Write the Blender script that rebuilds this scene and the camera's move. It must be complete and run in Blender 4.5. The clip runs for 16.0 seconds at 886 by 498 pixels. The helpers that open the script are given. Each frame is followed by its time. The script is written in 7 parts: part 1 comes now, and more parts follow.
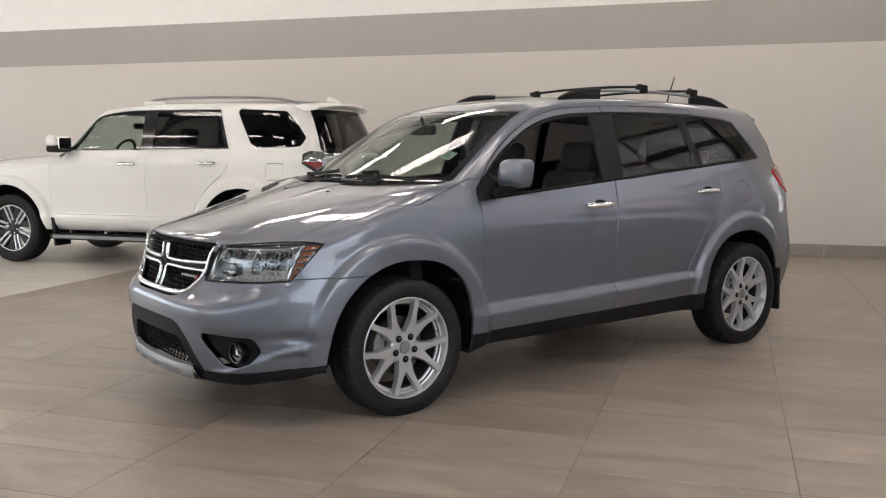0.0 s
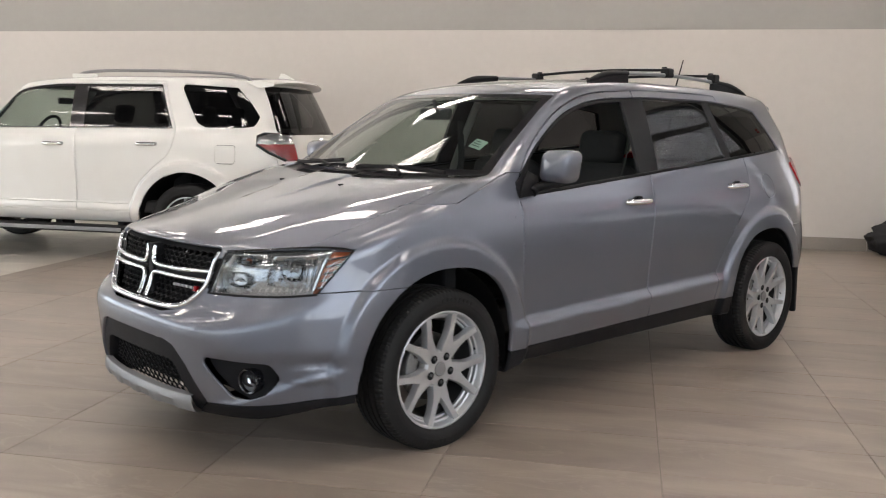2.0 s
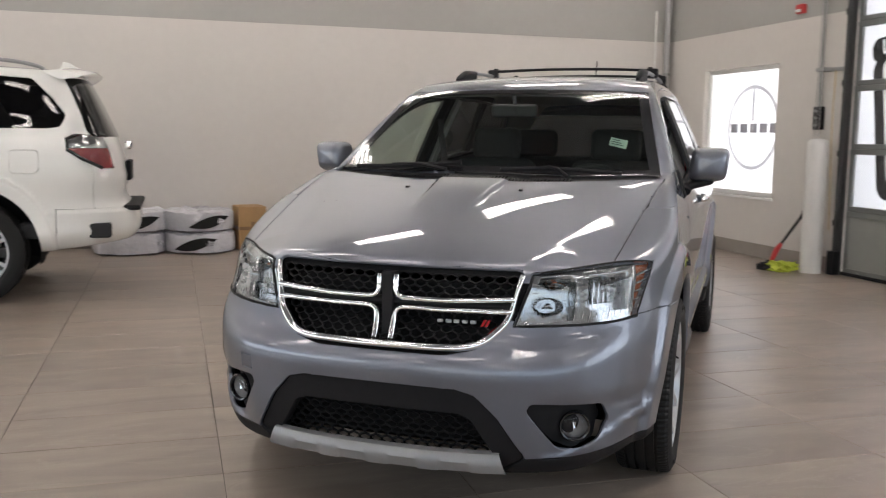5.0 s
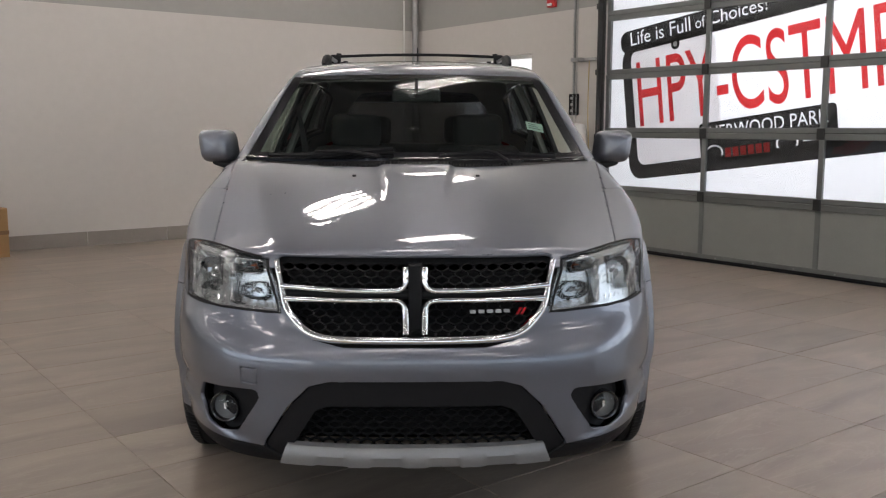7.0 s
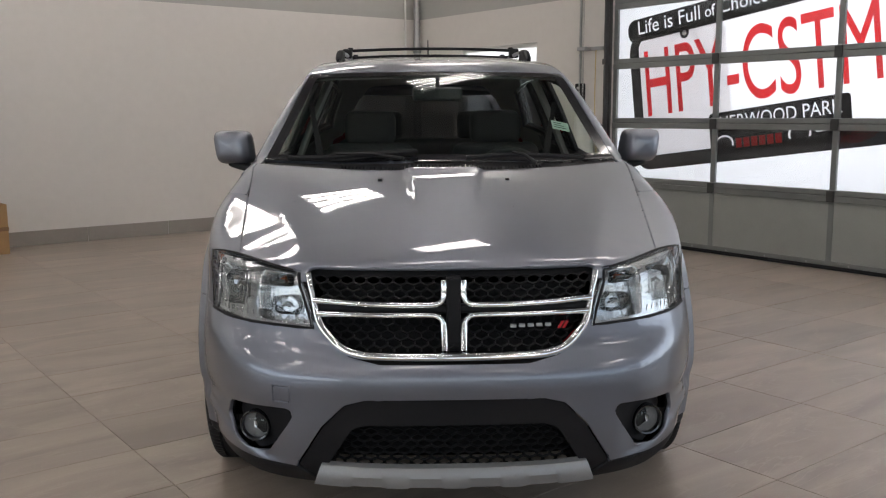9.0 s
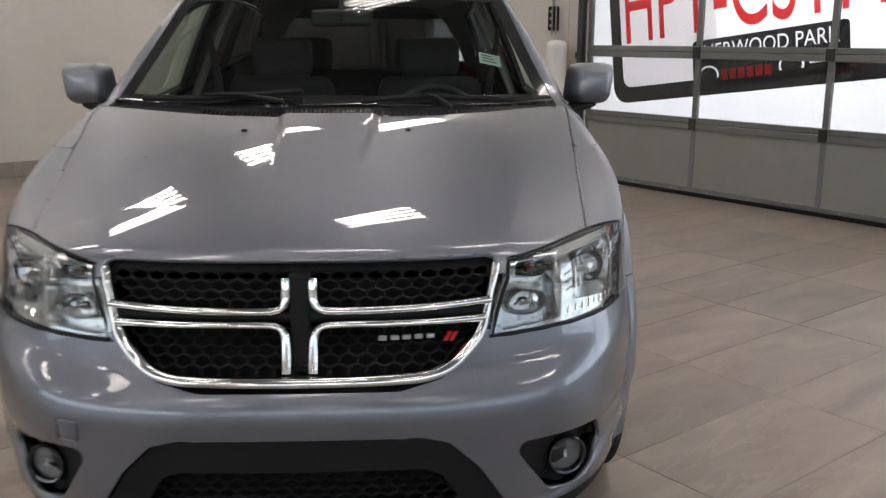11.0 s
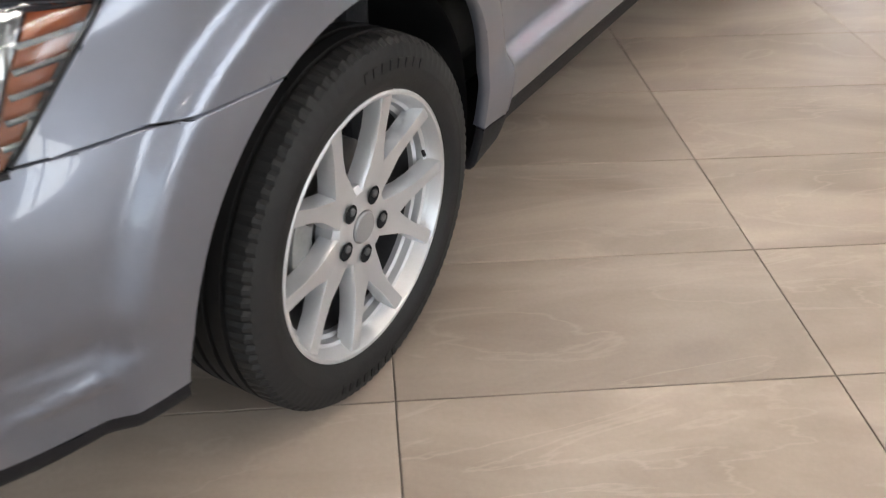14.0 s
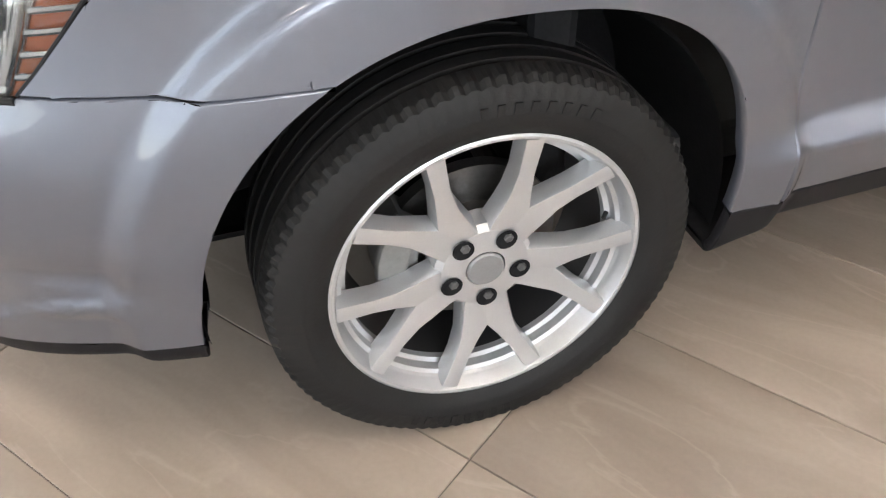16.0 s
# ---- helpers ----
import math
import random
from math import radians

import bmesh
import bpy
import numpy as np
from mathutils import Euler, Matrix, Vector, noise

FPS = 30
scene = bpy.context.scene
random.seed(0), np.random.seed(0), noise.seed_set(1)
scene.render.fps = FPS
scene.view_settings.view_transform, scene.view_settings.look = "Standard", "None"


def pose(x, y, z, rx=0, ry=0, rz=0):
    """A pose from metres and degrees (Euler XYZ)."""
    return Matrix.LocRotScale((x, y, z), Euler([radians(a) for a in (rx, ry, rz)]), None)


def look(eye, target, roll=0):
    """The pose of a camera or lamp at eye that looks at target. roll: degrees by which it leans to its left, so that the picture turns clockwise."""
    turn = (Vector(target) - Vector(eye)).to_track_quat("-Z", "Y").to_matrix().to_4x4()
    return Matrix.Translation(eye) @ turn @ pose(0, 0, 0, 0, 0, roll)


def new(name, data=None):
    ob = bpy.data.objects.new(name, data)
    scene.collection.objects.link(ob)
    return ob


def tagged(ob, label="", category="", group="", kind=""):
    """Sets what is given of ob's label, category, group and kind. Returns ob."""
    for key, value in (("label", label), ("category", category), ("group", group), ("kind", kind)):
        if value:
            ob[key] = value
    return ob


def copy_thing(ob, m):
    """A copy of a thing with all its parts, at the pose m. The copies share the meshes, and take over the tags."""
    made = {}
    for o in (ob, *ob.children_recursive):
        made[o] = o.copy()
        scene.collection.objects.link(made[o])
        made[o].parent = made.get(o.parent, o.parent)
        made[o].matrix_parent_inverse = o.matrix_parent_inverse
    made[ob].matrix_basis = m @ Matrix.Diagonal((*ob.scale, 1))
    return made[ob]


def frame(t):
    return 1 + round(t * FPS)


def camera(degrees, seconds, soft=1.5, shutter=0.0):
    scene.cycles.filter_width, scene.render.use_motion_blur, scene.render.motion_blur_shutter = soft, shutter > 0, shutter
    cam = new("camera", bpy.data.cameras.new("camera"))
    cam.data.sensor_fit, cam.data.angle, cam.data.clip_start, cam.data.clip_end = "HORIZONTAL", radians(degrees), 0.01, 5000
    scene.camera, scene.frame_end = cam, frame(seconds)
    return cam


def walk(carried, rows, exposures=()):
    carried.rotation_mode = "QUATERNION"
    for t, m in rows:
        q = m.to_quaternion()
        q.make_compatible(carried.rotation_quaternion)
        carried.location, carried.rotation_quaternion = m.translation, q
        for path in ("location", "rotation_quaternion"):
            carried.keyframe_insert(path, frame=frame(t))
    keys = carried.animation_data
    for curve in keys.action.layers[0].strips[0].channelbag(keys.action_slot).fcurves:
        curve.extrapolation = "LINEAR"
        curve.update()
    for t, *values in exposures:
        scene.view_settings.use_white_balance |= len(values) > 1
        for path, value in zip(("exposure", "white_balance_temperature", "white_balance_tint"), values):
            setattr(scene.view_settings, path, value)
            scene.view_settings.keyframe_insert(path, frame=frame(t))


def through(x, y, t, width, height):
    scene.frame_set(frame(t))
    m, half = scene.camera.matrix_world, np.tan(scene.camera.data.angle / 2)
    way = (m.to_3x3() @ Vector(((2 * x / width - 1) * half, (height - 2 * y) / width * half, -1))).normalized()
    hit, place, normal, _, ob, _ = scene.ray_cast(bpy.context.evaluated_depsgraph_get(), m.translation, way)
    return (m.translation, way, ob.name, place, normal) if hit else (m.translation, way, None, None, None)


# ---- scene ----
cam = camera(52.1, 16.0, soft=1.15, shutter=0.4)
PATH = [
    (0, (4.658, -2.599, 1.376), (3.072, -1.403, 1.151), 0.1),
    (0.5, (4.648, -2.597, 1.365), (3.063, -1.398, 1.14), 0.0),
    (1, (4.601, -2.573, 1.339), (3.022, -1.369, 1.101), 0.1),
    (1.5, (4.208, -2.442, 1.391), (2.675, -1.184, 1.131), 0.6),
    (2, (3.732, -2.652, 1.404), (2.282, -1.299, 1.138), 1.1),
    (2.5, (3.264, -2.904, 1.387), (1.927, -1.441, 1.123), 1.0),
    (3, (2.767, -3.073, 1.371), (1.526, -1.527, 1.107), 2.9),
    (3.2, (2.644, -3.14, 1.358), (1.396, -1.599, 1.097), 3.1),
    (5.3, (0.949, -3.816, 1.336), (0.451, -1.896, 1.083), 0.5),
    (5.5, (0.813, -3.84, 1.314), (0.406, -1.899, 1.055), 0.4),
    (6, (0.437, -3.788, 1.313), (0.277, -1.812, 1.051), 0.4),
    (6.5, (0.203, -3.785, 1.307), (0.234, -1.802, 1.047), 0.0),
    (7, (0.015, -3.795, 1.316), (0.066, -1.814, 1.053), 0.1),
    (7.5, (-0.056, -3.674, 1.316), (-0.004, -1.693, 1.047), -0.1),
    (8, (-0.09, -3.674, 1.332), (-0.032, -1.693, 1.069), -0.0),
    (8.2, (-0.131, -3.713, 1.365), (-0.071, -1.732, 1.093), 0.0),
    (10.3, (-0.024, -3.347, 1.398), (0.049, -1.381, 1.039), -0.6),
    (10.5, (0.047, -3.259, 1.404), (0.122, -1.299, 1.014), -0.2),
    (11, (0.244, -2.904, 1.407), (0.325, -0.958, 0.951), 0.1),
    (11.5, (0.489, -2.629, 1.368), (0.566, -0.7, 0.843), -0.5),
    (12, (0.814, -2.364, 1.383), (0.899, -0.469, 0.752), 0.1),
    (12.5, (1.061, -2.012, 1.341), (1.058, -0.185, 0.528), 0.2),
    (13, (1.240, -1.724, 1.317), (0.827, 0.004, 0.399), 0.1),
    (13.5, (1.567, -1.466, 1.321), (0.807, 0.111, 0.355), 0.4),
    (14, (1.709, -1.146, 1.282), (0.898, 0.279, 0.136), 0.8),
    (14.5, (1.796, -0.83, 1.337), (0.671, 0.24, 0.076), 0.3),
    (15, (1.867, -0.584, 1.323), (0.51, 0.104, 0.026), -0.4),
    (15.5, (1.936, -0.448, 1.326), (0.48, 0.009, 0.033), -1.1),
    (16, (1.9, -0.408, 1.316), (0.453, 0.075, 0.023), -0.7),
]
EXPOSURE = [(0, -.15, 6550, 11), (1.5, -.10, 6550, 11), (3.0, .16, 6500, 11), (5.5, -.25, 6400, 11), (7.0, -.45, 6350, 11), (8.0, -.42, 6250, 9.5), (10.5, -.36, 6400, 10),
            (11.5, -.36, 6450, 10), (12.0, -.15, 6500, 10), (12.5, .19, 6550, 10.5), (13.5, .46, 6650, 11), (14.0, .72, 6650, 10.5), (14.5, .82, 6650, 10.5), (16.0, 1.08, 6650, 10.5)]
walk(cam, [(t, look(eye, target, roll)) for t, eye, target, roll in PATH], EXPOSURE)

# ==== world and light ====
world = bpy.data.worlds.new("world")
scene.world = world
world.use_nodes = True
wn = world.node_tree.nodes
sky = wn.new("ShaderNodeTexSky")
sky.sky_type = "NISHITA"
sky.sun_disc = False
sky.sun_elevation, sky.sun_rotation = radians(40), radians(200)
wn["Background"].inputs["Strength"].default_value = 0.15
world.node_tree.links.new(sky.outputs[0], wn["Background"].inputs["Color"])
scene.view_settings.exposure = 0.0

TURN = 35.5                                   # the room stands turned to the car
ROOM = pose(0, 0, 0, 0, 0, TURN)
BACK, SIDE, LEFT, FRONT, CEIL = 7.42, 5.27, -13.0, -9.5, 5.8


def at_room(u, v, z=0.0, turn=0.0):
    return ROOM @ pose(u, v, z, 0, 0, turn)


# ==== mesh tools ====
def curve(*pts):
    """A smooth function through a few (x, y) knots."""
    xs = np.array([p[0] for p in pts], float)
    ys = np.array([p[1] for p in pts], float)
    d = np.diff(ys) / np.diff(xs)
    m = np.r_[d[0], (d[1:] + d[:-1]) / 2, d[-1]]
    for i in range(1, len(xs) - 1):
        if d[i - 1] * d[i] <= 0:
            m[i] = 0

    def f(x):
        x = np.clip(np.asarray(x, float), xs[0], xs[-1])
        i = np.clip(np.searchsorted(xs, x) - 1, 0, len(xs) - 2)
        h = xs[i + 1] - xs[i]
        t = (x - xs[i]) / h
        return ((1 + 2 * t) * (1 - t) ** 2 * ys[i] + t * (1 - t) ** 2 * h * m[i]
                + t * t * (3 - 2 * t) * ys[i + 1] + t * t * (t - 1) * h * m[i + 1])
    return f


def spline(*pts):
    """A natural cubic spline through a few (x, y) knots: its bend has no jumps."""
    xs, ys = np.array(pts, float).T
    n = len(xs)
    h = np.diff(xs)
    A, r = np.eye(n), np.zeros(n)
    for i in range(1, n - 1):
        A[i, i - 1:i + 2] = h[i - 1], 2 * (h[i - 1] + h[i]), h[i]
        r[i] = 6 * ((ys[i + 1] - ys[i]) / h[i] - (ys[i] - ys[i - 1]) / h[i - 1])
    m = np.linalg.solve(A, r)

    def f(x):
        x = np.clip(np.asarray(x, float), xs[0], xs[-1])
        i = np.clip(np.searchsorted(xs, x) - 1, 0, n - 2)
        a, b, d = xs[i + 1] - x, x - xs[i], h[i]
        return (m[i] * a ** 3 + m[i + 1] * b ** 3) / (6 * d) + (ys[i] / d - m[i] * d / 6) * a + (ys[i + 1] / d - m[i + 1] * d / 6) * b
    return f


def smax(a, b, k):
    h = np.clip(0.5 + 0.5 * (a - b) / k, 0, 1)
    return b * (1 - h) + a * h + k * h * (1 - h)


def smin(a, b, k):
    return -smax(-a, -b, k)


def sstep(a, b, x):
    t = np.clip((x - a) / (b - a), 0, 1)
    return t * t * (3 - 2 * t)


def sstep5(a, b, x):
    t = np.clip((x - a) / (b - a), 0, 1)
    return t ** 3 * (t * (6 * t - 15) + 10)


def gradient(F, P, e=1e-4):
    g = np.stack([F(P + np.eye(3)[i] * e) - F(P - np.eye(3)[i] * e) for i in range(3)], 1) / (2 * e)
    return g


def settle(F, P, rounds=3):
    for _ in range(rounds):
        g = gradient(F, P)
        P = P - np.clip(F(P), -.05, .05)[:, None] * g / np.maximum((g * g).sum(1), .05)[:, None]
    return P


def nets(F, lo, hi, h):
    """A triangle skin of F = 0."""
    ax = [np.arange(lo[i], hi[i] + h, h) for i in range(3)]
    n = [len(a) for a in ax]
    G = np.stack(np.meshgrid(*ax, indexing="ij"), -1)
    val = F(G.reshape(-1, 3)).reshape(n)
    ins = val < 0
    cell = np.zeros([k - 1 for k in n], bool)
    cnt = np.zeros(cell.shape, int)
    for i in (0, 1):
        for j in (0, 1):
            for k in (0, 1):
                cnt += ins[i:n[0] - 1 + i, j:n[1] - 1 + j, k:n[2] - 1 + k]
    cell = (cnt > 0) & (cnt < 8)
    idx = -np.ones(cell.shape, int)
    where = np.argwhere(cell)
    idx[cell] = np.arange(len(where))
    V = np.array(lo) + (where + .5) * h
    V = settle(F, V, 5)
    quads = []
    for a in range(3):
        b, c = (a + 1) % 3, (a + 2) % 3
        s0 = [slice(None)] * 3
        s1 = [slice(None)] * 3
        s0[a], s1[a] = slice(0, -1), slice(1, None)
        cross = ins[tuple(s0)] != ins[tuple(s1)]
        pos = np.argwhere(cross)
        ok = (pos[:, b] > 0) & (pos[:, c] > 0) & (pos[:, b] < n[b] - 1) & (pos[:, c] < n[c] - 1)
        pos = pos[ok]
        eb, ec = np.eye(3, dtype=int)[b], np.eye(3, dtype=int)[c]
        q = np.stack([idx[tuple((pos - o).T)] for o in (eb + ec, ec, 0 * eb, eb)], 1)
        flip = ~ins[tuple(pos.T)]
        q[flip] = q[flip][:, ::-1]
        quads.append(q)
    q = np.concatenate(quads)
    return V, np.concatenate([q[:, [0, 1, 2]], q[:, [0, 2, 3]]])


class Skin:
    """A skin whose triangles are carved into panels along level lines."""
    def __init__(self, F, lo, hi, h):
        self.F = F
        self.V, self.T = nets(F, lo, hi, h)
        self.fixed = np.zeros(len(self.V), bool)

    def cut(self, T, f):
        """Triangles of T where f <= 0, and the others. Corners close to the line slide onto it, so that no slivers arise."""
        if not len(T):
            return T, T
        val = f(self.V)
        mixed = T[(val[T] < 0).any(1) & (val[T] > 0).any(1)]
        e = np.concatenate([mixed[:, [0, 1]], mixed[:, [1, 2]], mixed[:, [2, 0]]])
        e = e[val[e[:, 0]] * val[e[:, 1]] < 0]
        if len(e):
            t = val[e[:, 0]] / (val[e[:, 0]] - val[e[:, 1]])
            near = np.where(t < .5, e[:, 0], e[:, 1])
            far = np.where(t < .5, e[:, 1], e[:, 0])
            d = np.minimum(t, 1 - t)
            order = np.argsort(-d)
            ok = order[(d[order] < .25) & ~self.fixed[near[order]]]
            to = self.V[near[ok]] + (self.V[far[ok]] - self.V[near[ok]]) * d[ok][:, None]
            self.V[near[ok]] = to
            val[near[ok]] = 0
            self.fixed[near[ok]] = True
        val = np.where(np.abs(val) < 1e-7, 0, val)
        v = val[T]
        neg, pos = (v < 0).sum(1), (v > 0).sum(1)
        a, b = T[pos == 0], T[(neg == 0) & (pos > 0)]
        x = T[(neg > 0) & (pos > 0)]
        if not len(x):
            return a, b
        xv = val[x]
        has = (xv == 0).any(1)
        inn, out = [a], [b]
        keys, jobs = [], []
        z = x[has]
        if len(z):
            k = (val[z] == 0).argmax(1)
            r = np.arange(len(z))
            z0, z1, z2 = z[r, k], z[r, (k + 1) % 3], z[r, (k + 2) % 3]
            keys.append(np.stack([z1, z2], 1))
        y = x[~has]
        if len(y):
            yi = val[y] < 0
            kk = yi.sum(1)
            lone = np.where((kk == 1)[:, None], yi, ~yi).argmax(1)
            r = np.arange(len(y))
            p, q, s = y[r, lone], y[r, (lone + 1) % 3], y[r, (lone + 2) % 3]
            keys += [np.stack([p, q], 1), np.stack([p, s], 1)]
        un, inv = np.unique(np.sort(np.concatenate(keys), 1), axis=0, return_inverse=True)
        inv = inv.ravel()
        v0, v1 = val[un[:, 0]], val[un[:, 1]]
        t = (v0 / (v0 - v1))[:, None]
        base = len(self.V)
        self.V = np.concatenate([self.V, self.V[un[:, 0]] * (1 - t) + self.V[un[:, 1]] * t])
        self.fixed = np.r_[self.fixed, np.ones(len(un), bool)]
        o = 0
        if len(z):
            m = base + inv[:len(z)]
            o = len(z)
            first, second = np.stack([z0, z1, m], 1), np.stack([z0, m, z2], 1)
            n1 = val[z1] < 0
            inn += [first[n1], second[~n1]]
            out += [first[~n1], second[n1]]
        if len(y):
            m1, m2 = base + inv[o:o + len(y)], base + inv[o + len(y):]
            tri = np.stack([p, m1, m2], 1)
            rest = np.concatenate([np.stack([m1, q, s], 1), np.stack([m1, s, m2], 1)])
            l1 = kk == 1
            l2 = np.r_[l1, l1]
            inn += [tri[l1], rest[~l2]]
            out += [tri[~l1], rest[l2]]
        return np.concatenate(inn), np.concatenate(out)

    def carve(self, T, *fs):
        """The part of T where all fs <= 0, and what is left."""
        out = []
        for f in fs:
            T, o = self.cut(T, f)
            out.append(o)
        return T, np.concatenate(out) if out else T[:0]

    def panel(self, T, gap=.0016, depth=.014, shift=0.0):
        """Vertices, faces and normals of a panel with a folded rim."""
        used, inv = np.unique(T, return_inverse=True)
        T = inv.reshape(-1, 3)
        P = self.V[used].copy()
        g = gradient(self.F, P)
        N = g / np.linalg.norm(g, axis=1)[:, None]
        P = P + N * shift
        e = np.concatenate([T[:, [0, 1]], T[:, [1, 2]], T[:, [2, 0]]])
        third = np.concatenate([T[:, 2], T[:, 0], T[:, 1]])
        key = np.sort(e, 1)
        _, first, cnt = np.unique(key[:, 0].astype(np.int64) * 10000000 + key[:, 1], return_index=True, return_counts=True)
        rim = first[cnt == 1]
        be, bt = e[rim], third[rim]
        d = P[be[:, 1]] - P[be[:, 0]]
        n = N[be[:, 0]]
        inward = np.cross(n, d)
        inward /= np.maximum(np.linalg.norm(inward, axis=1), 1e-9)[:, None]
        acc = np.zeros_like(P)
        w = np.linalg.norm(d, axis=1)[:, None]
        np.add.at(acc, be[:, 0], inward * w)
        np.add.at(acc, be[:, 1], inward * w)
        bv = np.unique(be)
        dirn = acc[bv] / np.maximum(np.linalg.norm(acc[bv], axis=1), 1e-9)[:, None]
        P[bv] += dirn * (gap + .0018)
        pos = {v: i for i, v in enumerate(bv)}
        n0 = len(P)
        ring1 = P[bv] - dirn * .0018 - N[bv] * .0018
        ring2 = P[bv] - dirn * .0018 - N[bv] * depth
        P2 = np.concatenate([P, ring1, ring2])
        N2 = np.concatenate([N, (N[bv] - dirn) * .7071, -dirn])
        faces = [tuple(t) for t in T.tolist()]
        m = len(bv)
        for a, b in be.tolist():
            i, j = pos[a], pos[b]
            faces.append((b, a, n0 + i, n0 + j))
            faces.append((n0 + j, n0 + i, n0 + m + i, n0 + m + j))
        return P2, faces, N2


def mesh_of(name, P, faces, material, N=None, smooth=True):
    me = bpy.data.meshes.new(name)
    me.from_pydata(np.asarray(P).tolist(), [], faces)
    if material:
        me.materials.append(material)
    if smooth:
        me.shade_smooth()
        if N is not None:
            me.normals_split_custom_set_from_vertices(np.asarray(N).tolist())
    me.update()
    return me


def thing(name, m=Matrix(), label="", category="", group="", kind=""):
    ob = new(name)
    ob.empty_display_size = .1
    ob.matrix_world = m
    ob.matrix_basis = m
    return tagged(ob, label, category, group, kind)


def hang(name, me, parent, label=""):
    ob = new(name, me)
    ob.parent = parent
    return tagged(ob, label)


def part(name, bm, material, parent=None, label="", smooth=None):
    """Links a bmesh as one mesh object under a thing or part. smooth: the angle in degrees under which edges are soft."""
    me = bpy.data.meshes.new(name)
    bm.normal_update()
    if smooth is not None:
        for f in bm.faces:
            f.smooth = True
        for e in bm.edges:
            if len(e.link_faces) == 2 and e.calc_face_angle(0) > radians(smooth):
                e.smooth = False
    bm.to_mesh(me)
    bm.free()
    me.materials.append(material)
    return hang(name, me, parent, label)


def box(x0, x1, y0, y1, z0, z1, bevel=0.0, seg=2, m=None, into=None):
    bm = into or bmesh.new()
    r = bmesh.ops.create_cube(bm, size=1, matrix=Matrix.Translation(((x0 + x1) / 2, (y0 + y1) / 2, (z0 + z1) / 2)) @ Matrix.Diagonal((x1 - x0, y1 - y0, z1 - z0, 1)))
    vs = r["verts"]
    if bevel:
        es = list({e for v in vs for e in v.link_edges})
        b = bmesh.ops.bevel(bm, geom=es, offset=bevel, segments=seg, affect="EDGES", profile=.5)
        vs = list({v for f in b["faces"] for v in f.verts} | {v for v in vs if v.is_valid})
    if m is not None:
        bmesh.ops.transform(bm, matrix=m, verts=vs)
    return bm


def lathe(profile, seg=48, into=None, axis="x", m=None, close=False):
    """A turned form about the axis, from (along, radius) pairs."""
    bm = into or bmesh.new()
    rings = []
    for j in range(seg):
        a = 2 * math.pi * j / seg
        ring = []
        for p in profile:
            h, r = p[0], (p[1](j) if callable(p[1]) else p[1])
            c = (h, r * math.cos(a), r * math.sin(a)) if axis == "x" else (r * math.cos(a), r * math.sin(a), h)
            ring.append(bm.verts.new(m @ Vector(c) if m is not None else c))
        rings.append(ring)
    for j in range(seg):
        a, b = rings[j], rings[(j + 1) % seg]
        for i in range(len(profile) - 1):
            bm.faces.new((a[i], a[i + 1], b[i + 1], b[i]) if axis == "z" else (a[i], a[i + 1], b[i + 1], b[i]))
    bmesh.ops.recalc_face_normals(bm, faces=bm.faces)
    return bm


def tube(path, radius, seg=10, into=None, flat=1.0, closed=False, caps=True):
    """A bar of round or oval section along a path of points; radius may be a list."""
    bm = into or bmesh.new()
    P = [Vector(p) for p in path]
    n = len(P)
    rings = []
    up0 = Vector((0, 0, 1))
    for i, p in enumerate(P):
        a, b = (P[(i - 1) % n], P[(i + 1) % n]) if closed else (P[max(i - 1, 0)], P[min(i + 1, n - 1)])
        d = (b - a).normalized()
        side = d.cross(up0)
        if side.length < 1e-3:
            side = d.cross(Vector((0, 1, 0)))
        side.normalize()
        up = side.cross(d)
        r = radius[i] if isinstance(radius, (list, tuple)) else radius
        rings.append([bm.verts.new(p + side * (r * math.cos(2 * math.pi * k / seg)) + up * (r * flat * math.sin(2 * math.pi * k / seg))) for k in range(seg)])
    for i in range(n if closed else n - 1):
        a, b = rings[i], rings[(i + 1) % n]
        for k in range(seg):
            bm.faces.new((a[k], a[(k + 1) % seg], b[(k + 1) % seg], b[k]))
    if caps and not closed:
        bm.faces.new(rings[0])
        bm.faces.new(rings[-1][::-1])
    bmesh.ops.recalc_face_normals(bm, faces=bm.faces)
    return bm


def prism(poly, h0, h1, axis="y", bevel=0.0, into=None, m=None):
    """A plate: a polygon in the plane across the axis, from h0 to h1 along it."""
    bm = into or bmesh.new()

    def at(p, h):
        c = {"x": (h, p[0], p[1]), "y": (p[0], h, p[1]), "z": (p[0], p[1], h)}[axis]
        return m @ Vector(c) if m is not None else c
    lo = [bm.verts.new(at(p, h0)) for p in poly]
    hi = [bm.verts.new(at(p, h1)) for p in poly]
    fs = [bm.faces.new(lo), bm.faces.new(hi[::-1])]
    k = len(poly)
    fs += [bm.faces.new((lo[i], hi[i], hi[(i + 1) % k], lo[(i + 1) % k])) for i in range(k)]
    bmesh.ops.recalc_face_normals(bm, faces=fs)
    if bevel:
        es = list({e for f in fs[:2] for e in f.edges})
        bmesh.ops.bevel(bm, geom=es, offset=bevel, segments=2, affect="EDGES", profile=.5)
    return bm


